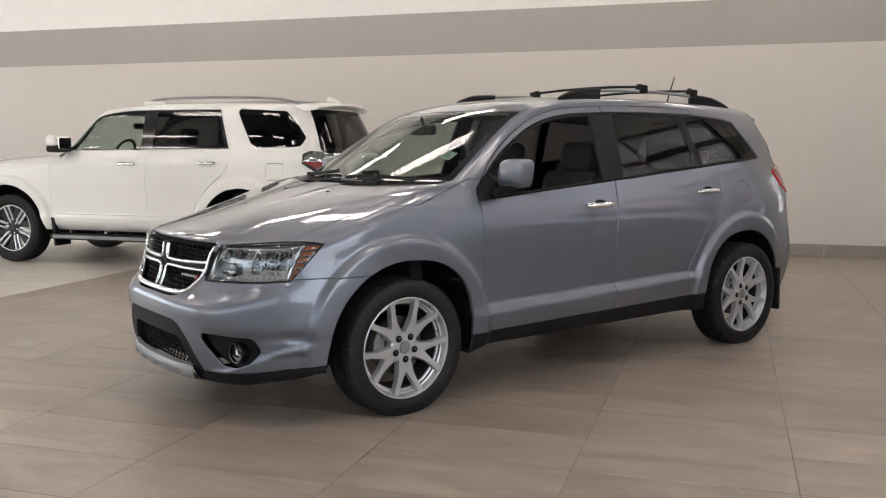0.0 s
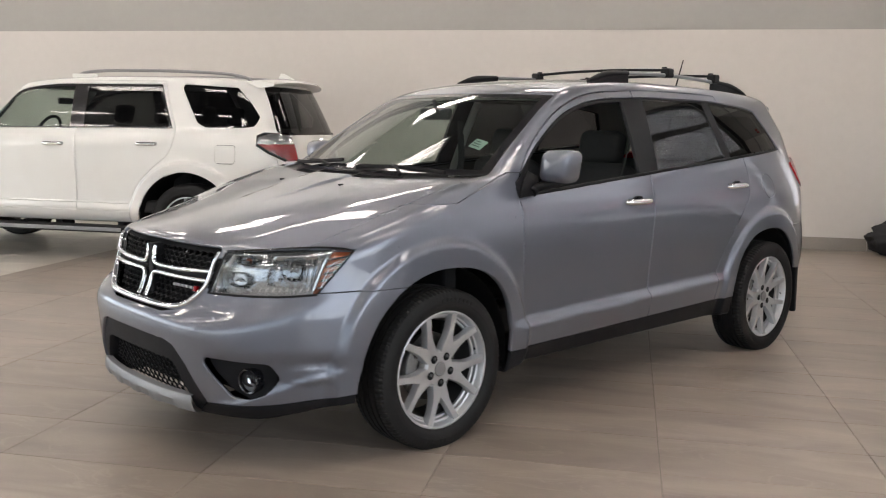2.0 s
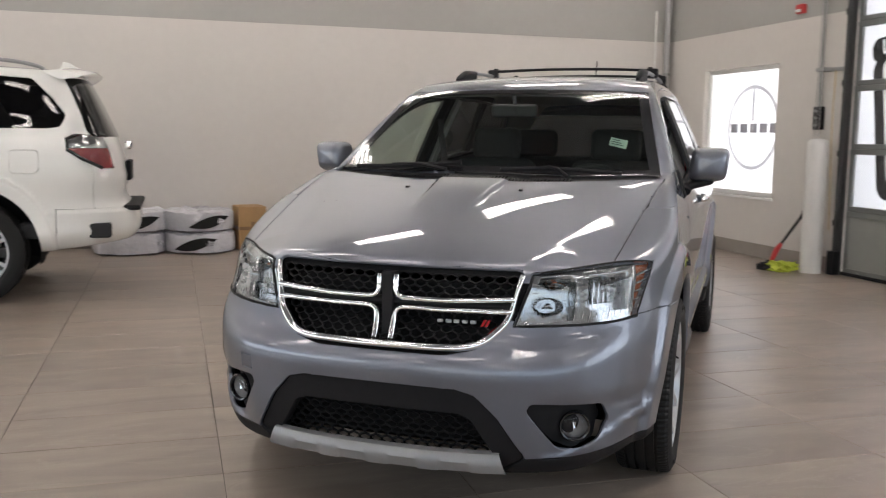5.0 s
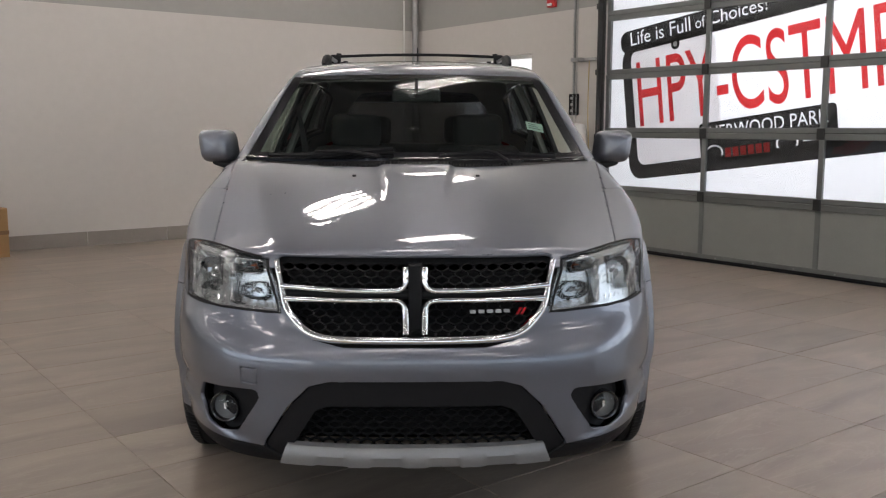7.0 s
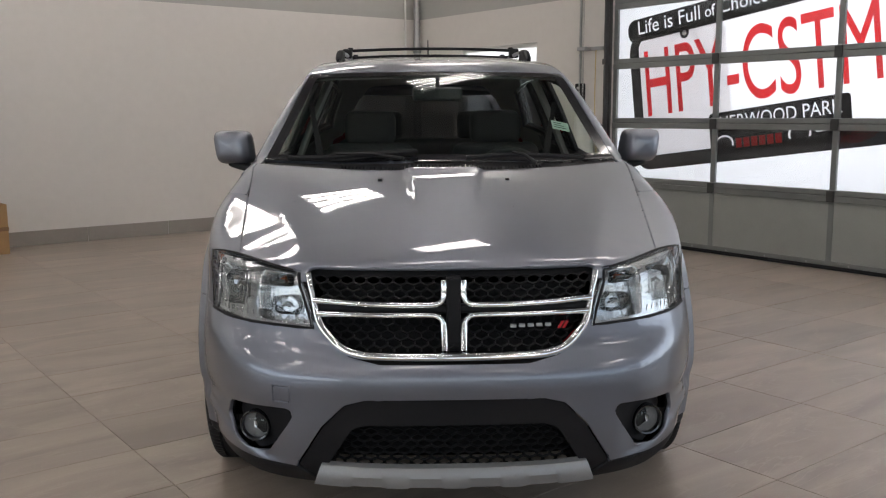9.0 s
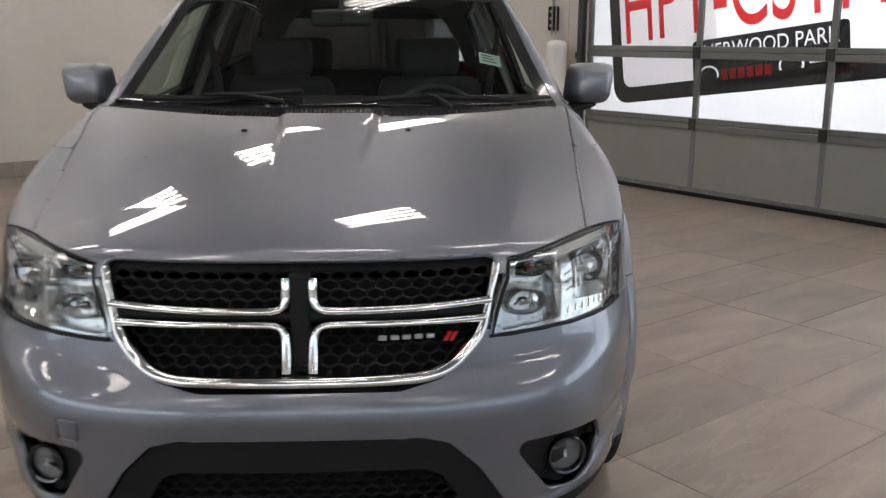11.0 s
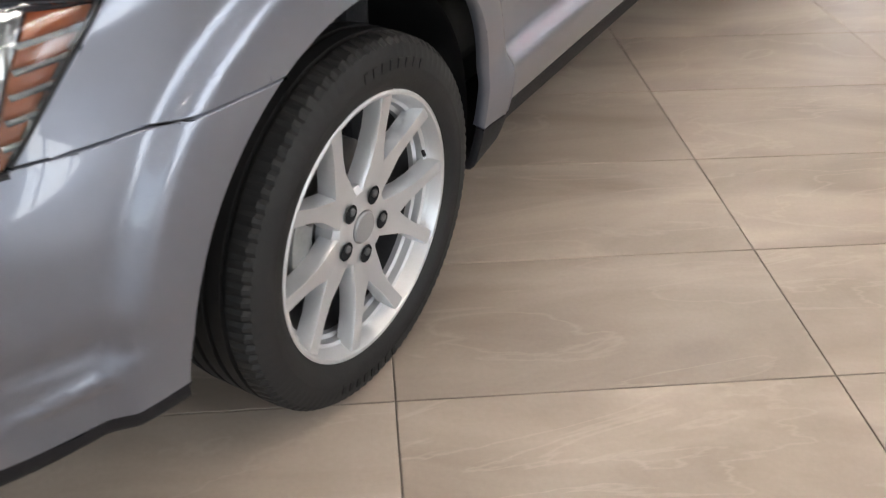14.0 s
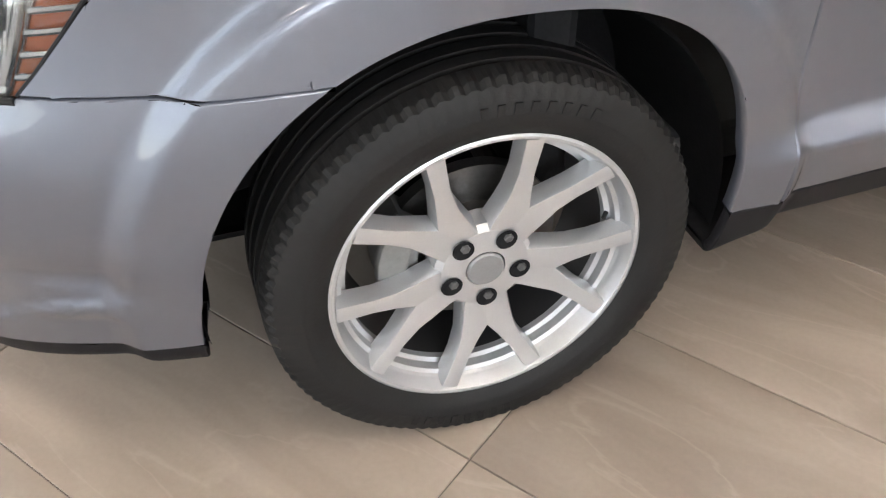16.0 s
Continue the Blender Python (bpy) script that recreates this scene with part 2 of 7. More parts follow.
# ==== materials ====
def material(name, base, rough=.5, metal=0.0, grain=0.0, scale=40.0, bump=0.0, coat=0.0, spread=0.0, spec=.5, rough_vary=0.0, stretch=(1, 1, 1), wear=0.0, piece=0.0, island=0.0):
    """A painted, cast or woven surface: two scales of colour variation, fine relief, wear."""
    mt = bpy.data.materials.new(name)
    mt.use_nodes = True
    nt = mt.node_tree
    N, L = nt.nodes, nt.links
    b = N["Principled BSDF"]
    b.inputs["Base Color"].default_value = (*base, 1)
    b.inputs["Roughness"].default_value = rough
    b.inputs["Metallic"].default_value = metal
    b.inputs["Coat Weight"].default_value = coat
    b.inputs["Coat Roughness"].default_value = .012
    b.inputs["Coat IOR"].default_value = 1.52
    b.inputs["Specular IOR Level"].default_value = spec
    co = N.new("ShaderNodeTexCoord")
    mp = N.new("ShaderNodeMapping")
    mp.inputs["Scale"].default_value = stretch
    L.new(co.outputs["Object"], mp.inputs["Vector"])
    fine = N.new("ShaderNodeTexNoise")
    fine.inputs["Scale"].default_value = scale
    fine.inputs["Detail"].default_value = 5
    broad = N.new("ShaderNodeTexNoise")
    broad.inputs["Scale"].default_value = max(scale / 14, .6)
    broad.inputs["Detail"].default_value = 4
    L.new(mp.outputs[0], fine.inputs["Vector"])
    L.new(mp.outputs[0], broad.inputs["Vector"])
    if grain or spread or wear or piece or island:
        mix = N.new("ShaderNodeMath")
        mix.operation = "MULTIPLY_ADD"
        mix.inputs[1].default_value = grain * 2
        mix.inputs[2].default_value = 1 - grain
        L.new(fine.outputs["Fac"], mix.inputs[0])
        mix2 = N.new("ShaderNodeMath")
        mix2.operation = "MULTIPLY_ADD"
        mix2.inputs[1].default_value = spread * 2
        mix2.inputs[2].default_value = 1 - spread
        L.new(broad.outputs["Fac"], mix2.inputs[0])
        mul = N.new("ShaderNodeMath")
        mul.operation = "MULTIPLY"
        L.new(mix.outputs[0], mul.inputs[0])
        L.new(mix2.outputs[0], mul.inputs[1])
        last = mul.outputs[0]
        for amount, node, out in ((piece, "ShaderNodeObjectInfo", "Random"), (island, "ShaderNodeNewGeometry", "Random Per Island")):
            if amount:
                oi = N.new(node)
                m3 = N.new("ShaderNodeMath")
                m3.operation = "MULTIPLY_ADD"
                m3.inputs[1].default_value = amount * 2
                m3.inputs[2].default_value = 1 - amount
                L.new(oi.outputs[out], m3.inputs[0])
                m4 = N.new("ShaderNodeMath")
                m4.operation = "MULTIPLY"
                L.new(last, m4.inputs[0])
                L.new(m3.outputs[0], m4.inputs[1])
                last = m4.outputs[0]
        vm = N.new("ShaderNodeVectorMath")
        vm.operation = "SCALE"
        vm.inputs[0].default_value = base
        L.new(last, vm.inputs["Scale"])
        L.new(vm.outputs[0], b.inputs["Base Color"])
    if rough_vary:
        rv = N.new("ShaderNodeMath")
        rv.operation = "MULTIPLY_ADD"
        rv.inputs[1].default_value = rough_vary * 2
        rv.inputs[2].default_value = rough - rough_vary
        L.new(broad.outputs["Fac"], rv.inputs[0])
        L.new(rv.outputs[0], b.inputs["Roughness"])
    if bump:
        bp = N.new("ShaderNodeBump")
        bp.inputs["Strength"].default_value = 1
        bp.inputs["Distance"].default_value = bump
        L.new(fine.outputs["Fac"], bp.inputs["Height"])
        L.new(bp.outputs[0], b.inputs["Normal"])
    return mt


def glowing(name, colour, strength):
    mt = bpy.data.materials.new(name)
    mt.use_nodes = True
    b = mt.node_tree.nodes["Principled BSDF"]
    b.inputs["Base Color"].default_value = (.8, .8, .8, 1)
    b.inputs["Emission Color"].default_value = (*colour, 1)
    b.inputs["Emission Strength"].default_value = strength
    return mt


def glazing(name, tint, rough=0.0, low=.045):
    """Thin glass: tinted clear view with a gloss that grows towards grazing."""
    mt = bpy.data.materials.new(name)
    mt.use_nodes = True
    nt = mt.node_tree
    N, L = nt.nodes, nt.links
    N.remove(N["Principled BSDF"])
    tr, gl, lw, mx = N.new("ShaderNodeBsdfTransparent"), N.new("ShaderNodeBsdfGlossy"), N.new("ShaderNodeLayerWeight"), N.new("ShaderNodeMixShader")
    tr.inputs["Color"].default_value = (*tint, 1)
    gl.inputs["Roughness"].default_value = rough
    lw.inputs["Blend"].default_value = .5
    pw, ma = N.new("ShaderNodeMath"), N.new("ShaderNodeMath")
    pw.operation, ma.operation = "POWER", "MULTIPLY_ADD"
    pw.inputs[1].default_value = 5
    ma.inputs[1].default_value, ma.inputs[2].default_value = 1 - low, low
    L.new(lw.outputs["Facing"], pw.inputs[0])
    L.new(pw.outputs[0], ma.inputs[0])
    L.new(ma.outputs[0], mx.inputs[0])
    L.new(tr.outputs[0], mx.inputs[1])
    L.new(gl.outputs[0], mx.inputs[2])
    L.new(mx.outputs[0], N["Material Output"].inputs["Surface"])
    return mt


def backlit(name, colour, through=.75):
    """White film that lets daylight through."""
    mt = bpy.data.materials.new(name)
    mt.use_nodes = True
    nt = mt.node_tree
    N, L = nt.nodes, nt.links
    N.remove(N["Principled BSDF"])
    tl, df, mx = N.new("ShaderNodeBsdfTranslucent"), N.new("ShaderNodeBsdfDiffuse"), N.new("ShaderNodeMixShader")
    for n in (tl, df):
        n.inputs["Color"].default_value = (*colour, 1)
    mx.inputs[0].default_value = 1 - through
    L.new(tl.outputs[0], mx.inputs[1])
    L.new(df.outputs[0], mx.inputs[2])
    L.new(mx.outputs[0], N["Material Output"].inputs["Surface"])
    return mt


def tile_stone(name, base, dark, piece=True):
    """Polished porcelain with long streaks along the tile."""
    mt = bpy.data.materials.new(name)
    mt.use_nodes = True
    nt = mt.node_tree
    N, L = nt.nodes, nt.links
    b = N["Principled BSDF"]
    geo = N.new("ShaderNodeNewGeometry")
    rot = N.new("ShaderNodeMapping")
    rot.inputs["Rotation"].default_value = (0, 0, radians(-TURN))
    L.new(geo.outputs["Position"], rot.inputs["Vector"])
    oi = N.new("ShaderNodeObjectInfo" if piece else "ShaderNodeNewGeometry")
    rnd = oi.outputs["Random" if piece else "Random Per Island"]
    cm = N.new("ShaderNodeCombineXYZ")
    sc = N.new("ShaderNodeMath")
    sc.operation = "MULTIPLY"
    sc.inputs[1].default_value = 37.0
    L.new(rnd, sc.inputs[0])
    L.new(sc.outputs[0], cm.inputs["X"])
    L.new(sc.outputs[0], cm.inputs["Y"])
    add = N.new("ShaderNodeVectorMath")
    L.new(rot.outputs[0], add.inputs[0])
    L.new(cm.outputs[0], add.inputs[1])
    st = N.new("ShaderNodeMapping")
    st.inputs["Scale"].default_value = (.62, 1.9, 1)
    L.new(add.outputs[0], st.inputs["Vector"])
    n1 = N.new("ShaderNodeTexNoise")
    n1.inputs["Scale"].default_value = 1.7
    n1.inputs["Detail"].default_value = 7
    n1.inputs["Distortion"].default_value = 1.3
    L.new(st.outputs[0], n1.inputs["Vector"])
    n2 = N.new("ShaderNodeTexNoise")
    n2.inputs["Scale"].default_value = 90
    n2.inputs["Detail"].default_value = 4
    L.new(rot.outputs[0], n2.inputs["Vector"])
    ramp = N.new("ShaderNodeValToRGB")
    ramp.color_ramp.elements[0].position, ramp.color_ramp.elements[0].color = .30, (*dark, 1)
    ramp.color_ramp.elements[1].position, ramp.color_ramp.elements[1].color = .62, (*base, 1)
    e = ramp.color_ramp.elements.new(.74)
    e.color = tuple(min(1, c * 1.12) for c in base) + (1,)
    L.new(n1.outputs["Fac"], ramp.inputs["Fac"])
    vein = N.new("ShaderNodeTexNoise")
    vein.inputs["Scale"].default_value = 1.6
    vein.inputs["Detail"].default_value = 6
    vein.inputs["Distortion"].default_value = 1.6
    L.new(st.outputs[0], vein.inputs["Vector"])
    vr = N.new("ShaderNodeValToRGB")
    vr.color_ramp.elements[0].position, vr.color_ramp.elements[0].color = .485, (0, 0, 0, 1)
    vr.color_ramp.elements[1].position, vr.color_ramp.elements[1].color = .515, (0, 0, 0, 1)
    ve = vr.color_ramp.elements.new(.5)
    ve.color = (1, 1, 1, 1)
    L.new(vein.outputs["Fac"], vr.inputs["Fac"])
    vmix = N.new("ShaderNodeMixRGB")
    vmix.inputs["Color2"].default_value = (*[c * 1.25 for c in base], 1)
    vf = N.new("ShaderNodeMath")
    vf.operation = "MULTIPLY"
    vf.inputs[1].default_value = .28
    L.new(vr.outputs[0], vf.inputs[0])
    L.new(vf.outputs[0], vmix.inputs["Fac"])
    L.new(ramp.outputs[0], vmix.inputs["Color1"])
    tone = N.new("ShaderNodeMath")
    tone.operation = "MULTIPLY_ADD"
    tone.inputs[1].default_value, tone.inputs[2].default_value = .16, .92
    L.new(rnd, tone.inputs[0])
    fine = N.new("ShaderNodeMath")
    fine.operation = "MULTIPLY_ADD"
    fine.inputs[1].default_value, fine.inputs[2].default_value = .16, .92
    L.new(n2.outputs["Fac"], fine.inputs[0])
    mu = N.new("ShaderNodeMath")
    mu.operation = "MULTIPLY"
    L.new(tone.outputs[0], mu.inputs[0])
    L.new(fine.outputs[0], mu.inputs[1])
    vm = N.new("ShaderNodeVectorMath")
    vm.operation = "SCALE"
    L.new(vmix.outputs[0], vm.inputs[0])
    L.new(mu.outputs[0], vm.inputs["Scale"])
    L.new(vm.outputs[0], b.inputs["Base Color"])
    rr = N.new("ShaderNodeMath")
    rr.operation = "MULTIPLY_ADD"
    rr.inputs[1].default_value, rr.inputs[2].default_value = .18, .24
    L.new(n1.outputs["Fac"], rr.inputs[0])
    L.new(rr.outputs[0], b.inputs["Roughness"])
    bp = N.new("ShaderNodeBump")
    bp.inputs["Distance"].default_value = .0006
    L.new(n1.outputs["Fac"], bp.inputs["Height"])
    L.new(bp.outputs[0], b.inputs["Normal"])
    return mt


M_PAINT = material("silver_paint", (.158, .172, .210), .38, .70, grain=.06, scale=900, coat=1.0, spread=.02)
M_WHITE = material("white_paint", (.86, .86, .83), .32, 0, grain=.01, scale=60, coat=.9, spread=.03)
M_BLACK = material("black_trim", (.0105, .0105, .012), .55, 0, grain=.2, scale=400, bump=.0003, spread=.15, spec=.2)
M_GLOSSBLACK = material("gloss_black_trim", (.010, .010, .012), .12, 0, grain=.1, scale=50, coat=.5)
M_LINER = material("wheel_arch_liner", (.012, .012, .013), .8, 0, grain=.3, scale=120, bump=.001, spread=.3, spec=.12)
M_MESH = material("black_grille_mesh", (.006, .006, .007), .5, 0, grain=.2, scale=120, spec=.2)
M_RUBBER = material("tyre_rubber", (.0105, .0102, .0102), .62, 0, grain=.18, scale=180, bump=.0004, spread=.25, rough_vary=.1, spec=.3)
M_ALLOY = material("alloy", (.55, .56, .575), .36, .68, grain=.05, scale=300, spread=.05, coat=.3)
M_ALLOYDARK = material("dark_alloy", (.012, .012, .013), .4, .1, grain=.1, scale=200, spread=.1, coat=.15)
M_CHROME = material("chrome", (.88, .89, .90), .05, 1.0, grain=.02, scale=80, rough_vary=.02)
M_STEEL = material("brake_steel", (.15, .146, .142), .38, .9, grain=.2, scale=160, spread=.25)
M_CAST = material("cast_iron", (.10, .10, .10), .6, .4, grain=.25, scale=120, bump=.0006, spread=.3)
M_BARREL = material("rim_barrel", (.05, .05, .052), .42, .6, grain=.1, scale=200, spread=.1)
M_CALIPER = material("caliper_grey", (.20, .20, .195), .5, .3, grain=.15, scale=120, bump=.0005, spread=.2)
M_SKID = material("silver_plastic", (.27, .27, .275), .42, .45, grain=.08, scale=300, spread=.05)
M_CLOTH = material("seat_cloth", (.034, .034, .036), .9, 0, grain=.25, scale=500, bump=.0006, spread=.15)
M_DASH = material("dashboard_plastic", (.035, .036, .038), .6, 0, grain=.2, scale=600, bump=.0003, spread=.1)
M_PALETRIM = material("pale_cabin_trim", (.42, .41, .39), .7, 0, grain=.08, scale=300, spread=.08)
M_GLASS = glazing("clear_glass", (.62, .68, .64))
M_TINT = glazing("tinted_glass", (.06, .06, .063))
M_DARKTINT = glazing("dark_tinted_glass", (.06, .06, .065))
M_LENS = glazing("lamp_lens", (.93, .94, .95))
M_AMBER = material("amber_plastic", (.24, .065, .025), .2, 0, grain=.1, scale=60, coat=.6)
M_RED = material("red_lamp_plastic", (.36, .006, .010), .2, 0, grain=.12, scale=60, coat=.4)
M_REFLECT = material("lamp_reflector", (.42, .43, .44), .07, 1.0, grain=.04, scale=35, spread=.04, rough_vary=.03)
M_FLUTED = material("fluted_reflector", (.40, .41, .42), .06, 1.0, grain=.04, scale=60, spread=.05, bump=.0036, stretch=(1, 1, .35))
M_LAMPTRIM = material("lamp_silver_trim", (.40, .41, .415), .14, .92, grain=.04, scale=120, spread=.05)
M_DARKRED = material("dark_red_lens", (.19, .008, .012), .12, 0, grain=.1, scale=60, coat=.9)
M_WALL = material("painted_wall", (.60, .575, .545), .75, 0, grain=.03, scale=180, bump=.0006, spread=.04, rough_vary=.08)
M_BAND = material("grey_wall_band", (.36, .355, .335), .75, 0, grain=.03, scale=180, bump=.0006, spread=.04)
M_FAR = material("plain_white_wall", (.62, .62, .61), .75, 0, grain=.03, scale=180, bump=.0006, spread=.05)
M_UPPER = material("upper_white_wall", (.80, .80, .78), .8, 0, grain=.02, scale=120, bump=.0005, spread=.03)
M_CEIL = material("ceiling_paint", (.17, .17, .175), .85, 0, grain=.04, scale=60, spread=.06)
M_BASE = material("stone_baseboard", (.27, .245, .22), .45, 0, grain=.08, scale=70, spread=.12)
M_TILE = tile_stone("floor_tile", (.326, .272, .226), (.216, .177, .144))
M_TILEFAR = tile_stone("floor_tile_far", (.326, .272, .226), (.216, .177, .144), piece=False)
M_PALETILE = tile_stone("pale_floor_tile", (.66, .62, .55), (.56, .52, .46), piece=False)
M_GROUT = material("tile_grout", (.12, .10, .085), .9, 0, grain=.2, scale=200, spread=.2)
M_ALUM = material("door_aluminium", (.20, .21, .207), .45, .45, grain=.06, scale=120, spread=.12, rough_vary=.08)
M_PANEL = material("door_grey_panel", (.275, .284, .268), .5, .1, grain=.05, scale=90, spread=.07, bump=.0004)
M_DARKSTEEL = material("dark_steel", (.055, .055, .055), .5, .5, grain=.15, scale=60, spread=.2)
M_STEELGREY = material("galvanised_steel", (.33, .33, .33), .45, .6, grain=.15, scale=60, spread=.2)
M_TUBE = glowing("fluorescent_tube", (1.0, .905, .840), 37)
M_FIXTURE = material("white_enamel", (.75, .75, .73), .4, 0, grain=.02, scale=60, spread=.03)
M_FILM = backlit("white_window_film", (.92, .92, .93))

# ==== the room ====
def plate(name, u0, u1, v0, v1, z0, z1, mat, kind="structure", bevel=0.0, label="", parent=None):
    bm = box(u0, u1, v0, v1, z0, z1, bevel)
    ob = part(name, bm, mat, parent, label)
    ob.matrix_basis = ROOM if parent is None else Matrix()
    if parent is None:
        tagged(ob, label, "", "", kind)
    return ob


BAND0, BAND1, BASE = 2.65, 3.22, .16
plate("wall_back", LEFT, SIDE, BACK, BACK + .2, 0, BAND0, M_WALL, label="smooth pale greige painted plaster wall")
plate("trim_band_back", LEFT, SIDE, BACK + .001, BACK + .2, BAND0, BAND1, M_BAND, label="wide grey painted band along the wall")
plate("wall_upper_back", LEFT, SIDE, BACK, BACK + .2, BAND1, CEIL, M_UPPER, label="white painted upper wall")
L0, L1, LZ0, LZ1 = -8.5, 5.5, .9, 3.6
for nm, v0, v1, z0, z1 in (("wall_left", L1, BACK + .2, 0, CEIL), ("wall_left_pier", FRONT, L0, 0, CEIL), ("wall_left_sill", L0, L1, 0, LZ0), ("wall_left_lintel", L0, L1, LZ1, CEIL)):
    plate(nm, LEFT - .2, LEFT, v0, v1, z0, z1, M_FAR, label="plain white painted wall")
glass = thing("window_3", ROOM, "tall shop front glazing in an aluminium frame", kind="structure")
for z in (LZ0, LZ1 - .06):
    part("window_frame", box(LEFT - .13, LEFT - .07, L0, L1, z, z + .06, .005), M_ALUM, glass)
for k in range(9):
    v = L0 + (L1 - L0) * k / 8
    part("mullion", box(LEFT - .14, LEFT - .06, max(v - .04, L0), min(v + .04, L1), LZ0 + .06, LZ1 - .06, .005), M_ALUM, glass)
G0, G1, GZ0, GZ1 = -11.5, 4.4, .9, 3.5
for nm, u0, u1, z0, z1 in (("wall_front", LEFT - .2, G0, 0, CEIL), ("wall_front_pier", G1, SIDE + .3, 0, CEIL), ("wall_front_sill", G0, G1, 0, GZ0), ("wall_front_lintel", G0, G1, GZ1, CEIL)):
    plate(nm, u0, u1, FRONT - .2, FRONT, z0, z1, M_FAR, label="plain white painted wall")
shop = thing("window_2", ROOM, "long shop window in an aluminium frame", kind="structure")
for z in (GZ0, GZ1 - .06):
    part("window_frame", box(G0, G1, FRONT - .13, FRONT - .07, z, z + .06, .005), M_ALUM, shop)
for k in range(11):
    u = G0 + (G1 - G0) * k / 10
    part("mullion", box(max(u - .04, G0), min(u + .04, G1), FRONT - .14, FRONT - .06, GZ0 + .06, GZ1 - .06, .005), M_ALUM, shop)
part("transom", box(G0, G1, FRONT - .135, FRONT - .065, 2.55, 2.61, .005), M_ALUM, shop)
plate("ceiling", LEFT - .2, SIDE + .3, FRONT - .2, BACK + .2, CEIL, CEIL + .15, M_CEIL, label="plain grey painted ceiling")

# the wall with the window and the sectional door: openings go right through
W0, W1, WZ0, WZ1 = 5.06, 6.52, .70, 2.21
D0, D1, DZ = -1.25, 3.90, 3.75
K0, K1, KZ0, KZ1 = -8.6, -2.4, .62, 3.72
for nm, v0, v1, z0, z1, mt in (
        ("wall_side", W1, BACK + .2, 0, BAND0, M_WALL), ("wall_side_under_window", W0, W1, 0, WZ0, M_WALL),
        ("wall_side_over_window", W0, W1, WZ1, BAND0, M_WALL), ("wall_side_pier", D1, W0, 0, BAND0, M_WALL),
        ("trim_band_side", D1, BACK + .2, BAND0, BAND1, M_BAND), ("wall_side_upper", D1, BACK + .2, BAND1, CEIL, M_UPPER),
        ("wall_side_lintel", D0, D1, DZ, CEIL, M_UPPER), ("wall_side_front", K1, D0, 0, CEIL, M_WALL), ("wall_side_end", FRONT - .2, K0, 0, CEIL, M_WALL),
        ("wall_side_sill", K0, K1, 0, KZ0, M_WALL), ("wall_side_head", K0, K1, KZ1, CEIL, M_WALL)):
    plate(nm, SIDE, SIDE + .25, v0, v1, z0, z1, mt, label="painted wall beside the sectional door")

bay = thing("window_4", ROOM, "wide glazed bay in an aluminium frame", kind="structure")
for z in (KZ0, 1.62, 2.64, KZ1 - .06):
    part("window_frame", box(SIDE + .06, SIDE + .12, K0, K1, z, z + .06, .005), M_ALUM, bay)
for k in range(5):
    v = K0 + (K1 - K0) * k / 4
    part("mullion", box(SIDE + .055, SIDE + .125, max(v - .04, K0), min(v + .04, K1), KZ0 + .06, KZ1 - .06, .005), M_ALUM, bay)

base = thing("baseboard", ROOM, "taupe stone skirting along the wall", kind="structure")
x = LEFT
while x < SIDE - .02:
    part("tile", box(x + .002, min(x + .912, SIDE) - .002, BACK - .012, BACK, 0, BASE, .002, 1), M_BASE, base)
    x += .914
for v0, v1 in ((D1 + .02, 4.8), (4.8, 5.72), (5.72, 6.63), (6.63, BACK - .014)):
    part("tile", box(SIDE - .012, SIDE, v0 + .002, v1 - .002, 0, BASE, .002, 1), M_BASE, base)

# ---- ceiling lights ----
def ceiling_light():
    ob = thing("ceiling_light", Matrix(), "white fluorescent high-bay fixture with bare tubes", "ceiling light", "rows of ceiling lights")
    part("housing", box(-.62, .62, -.24, .24, .02, .07, .01), M_FIXTURE, ob)
    for x in (-.45, .45):
        part("hanger", tube([(x, 0, .065), (x, 0, .5)], .006, 6), M_STEELGREY, ob, "thin hanging rod")
    for k in range(4):
        y = -.18 + .12 * k
        bm = tube([(-.59, y, 0), (.59, y, 0)], .011, 8)
        part("tube", bm, M_TUBE, ob, "glowing fluorescent tube")
    return ob


LIGHT = ceiling_light()
first = True
for v in (-7.4, -4.8, -2.1, .5, 3.1, 5.8):
    for u in (-10.8, -8.6, -6.35, -4.1, -1.9, .3, 2.55, 4.55):
        if v in (-7.4, -4.8, 3.1) and u in (-8.6, -4.1, .3, 4.55):
            continue
        m = at_room(u, v, CEIL - .5)
        if first:
            LIGHT.matrix_basis, first = m, False
        else:
            copy_thing(LIGHT, m)
OUT = bpy.data.lights.new("daylight", "AREA")
OUT.shape, OUT.size, OUT.size_y, OUT.energy, OUT.color = "RECTANGLE", 5.0, 3.6, 320, (1.0, .965, .94)
lamp = new("daylight", OUT)
lamp.matrix_basis = ROOM @ look((SIDE + 2.2, 1.35, 2.2), (SIDE, 1.35, 1.9))
OUT2 = bpy.data.lights.new("daylight_window", "AREA")
OUT2.shape, OUT2.size, OUT2.size_y, OUT2.energy, OUT2.color = "RECTANGLE", 1.6, 1.7, 75, (1.0, .975, .96)
lamp = new("daylight_window", OUT2)
lamp.matrix_basis = ROOM @ look((SIDE + 1.3, 5.8, 1.5), (SIDE, 5.8, 1.45))
OUT3 = bpy.data.lights.new("daylight_shop_window", "AREA")
OUT3.shape, OUT3.size, OUT3.size_y, OUT3.energy, OUT3.color = "RECTANGLE", 15.8, 2.6, 150, (.88, .95, 1.0)
lamp = new("daylight_shop_window", OUT3)
lamp.matrix_basis = ROOM @ look((-3.55, FRONT - .3, 2.2), (-3.55, FRONT, 2.19))
OUT4 = bpy.data.lights.new("daylight_shop_front", "AREA")
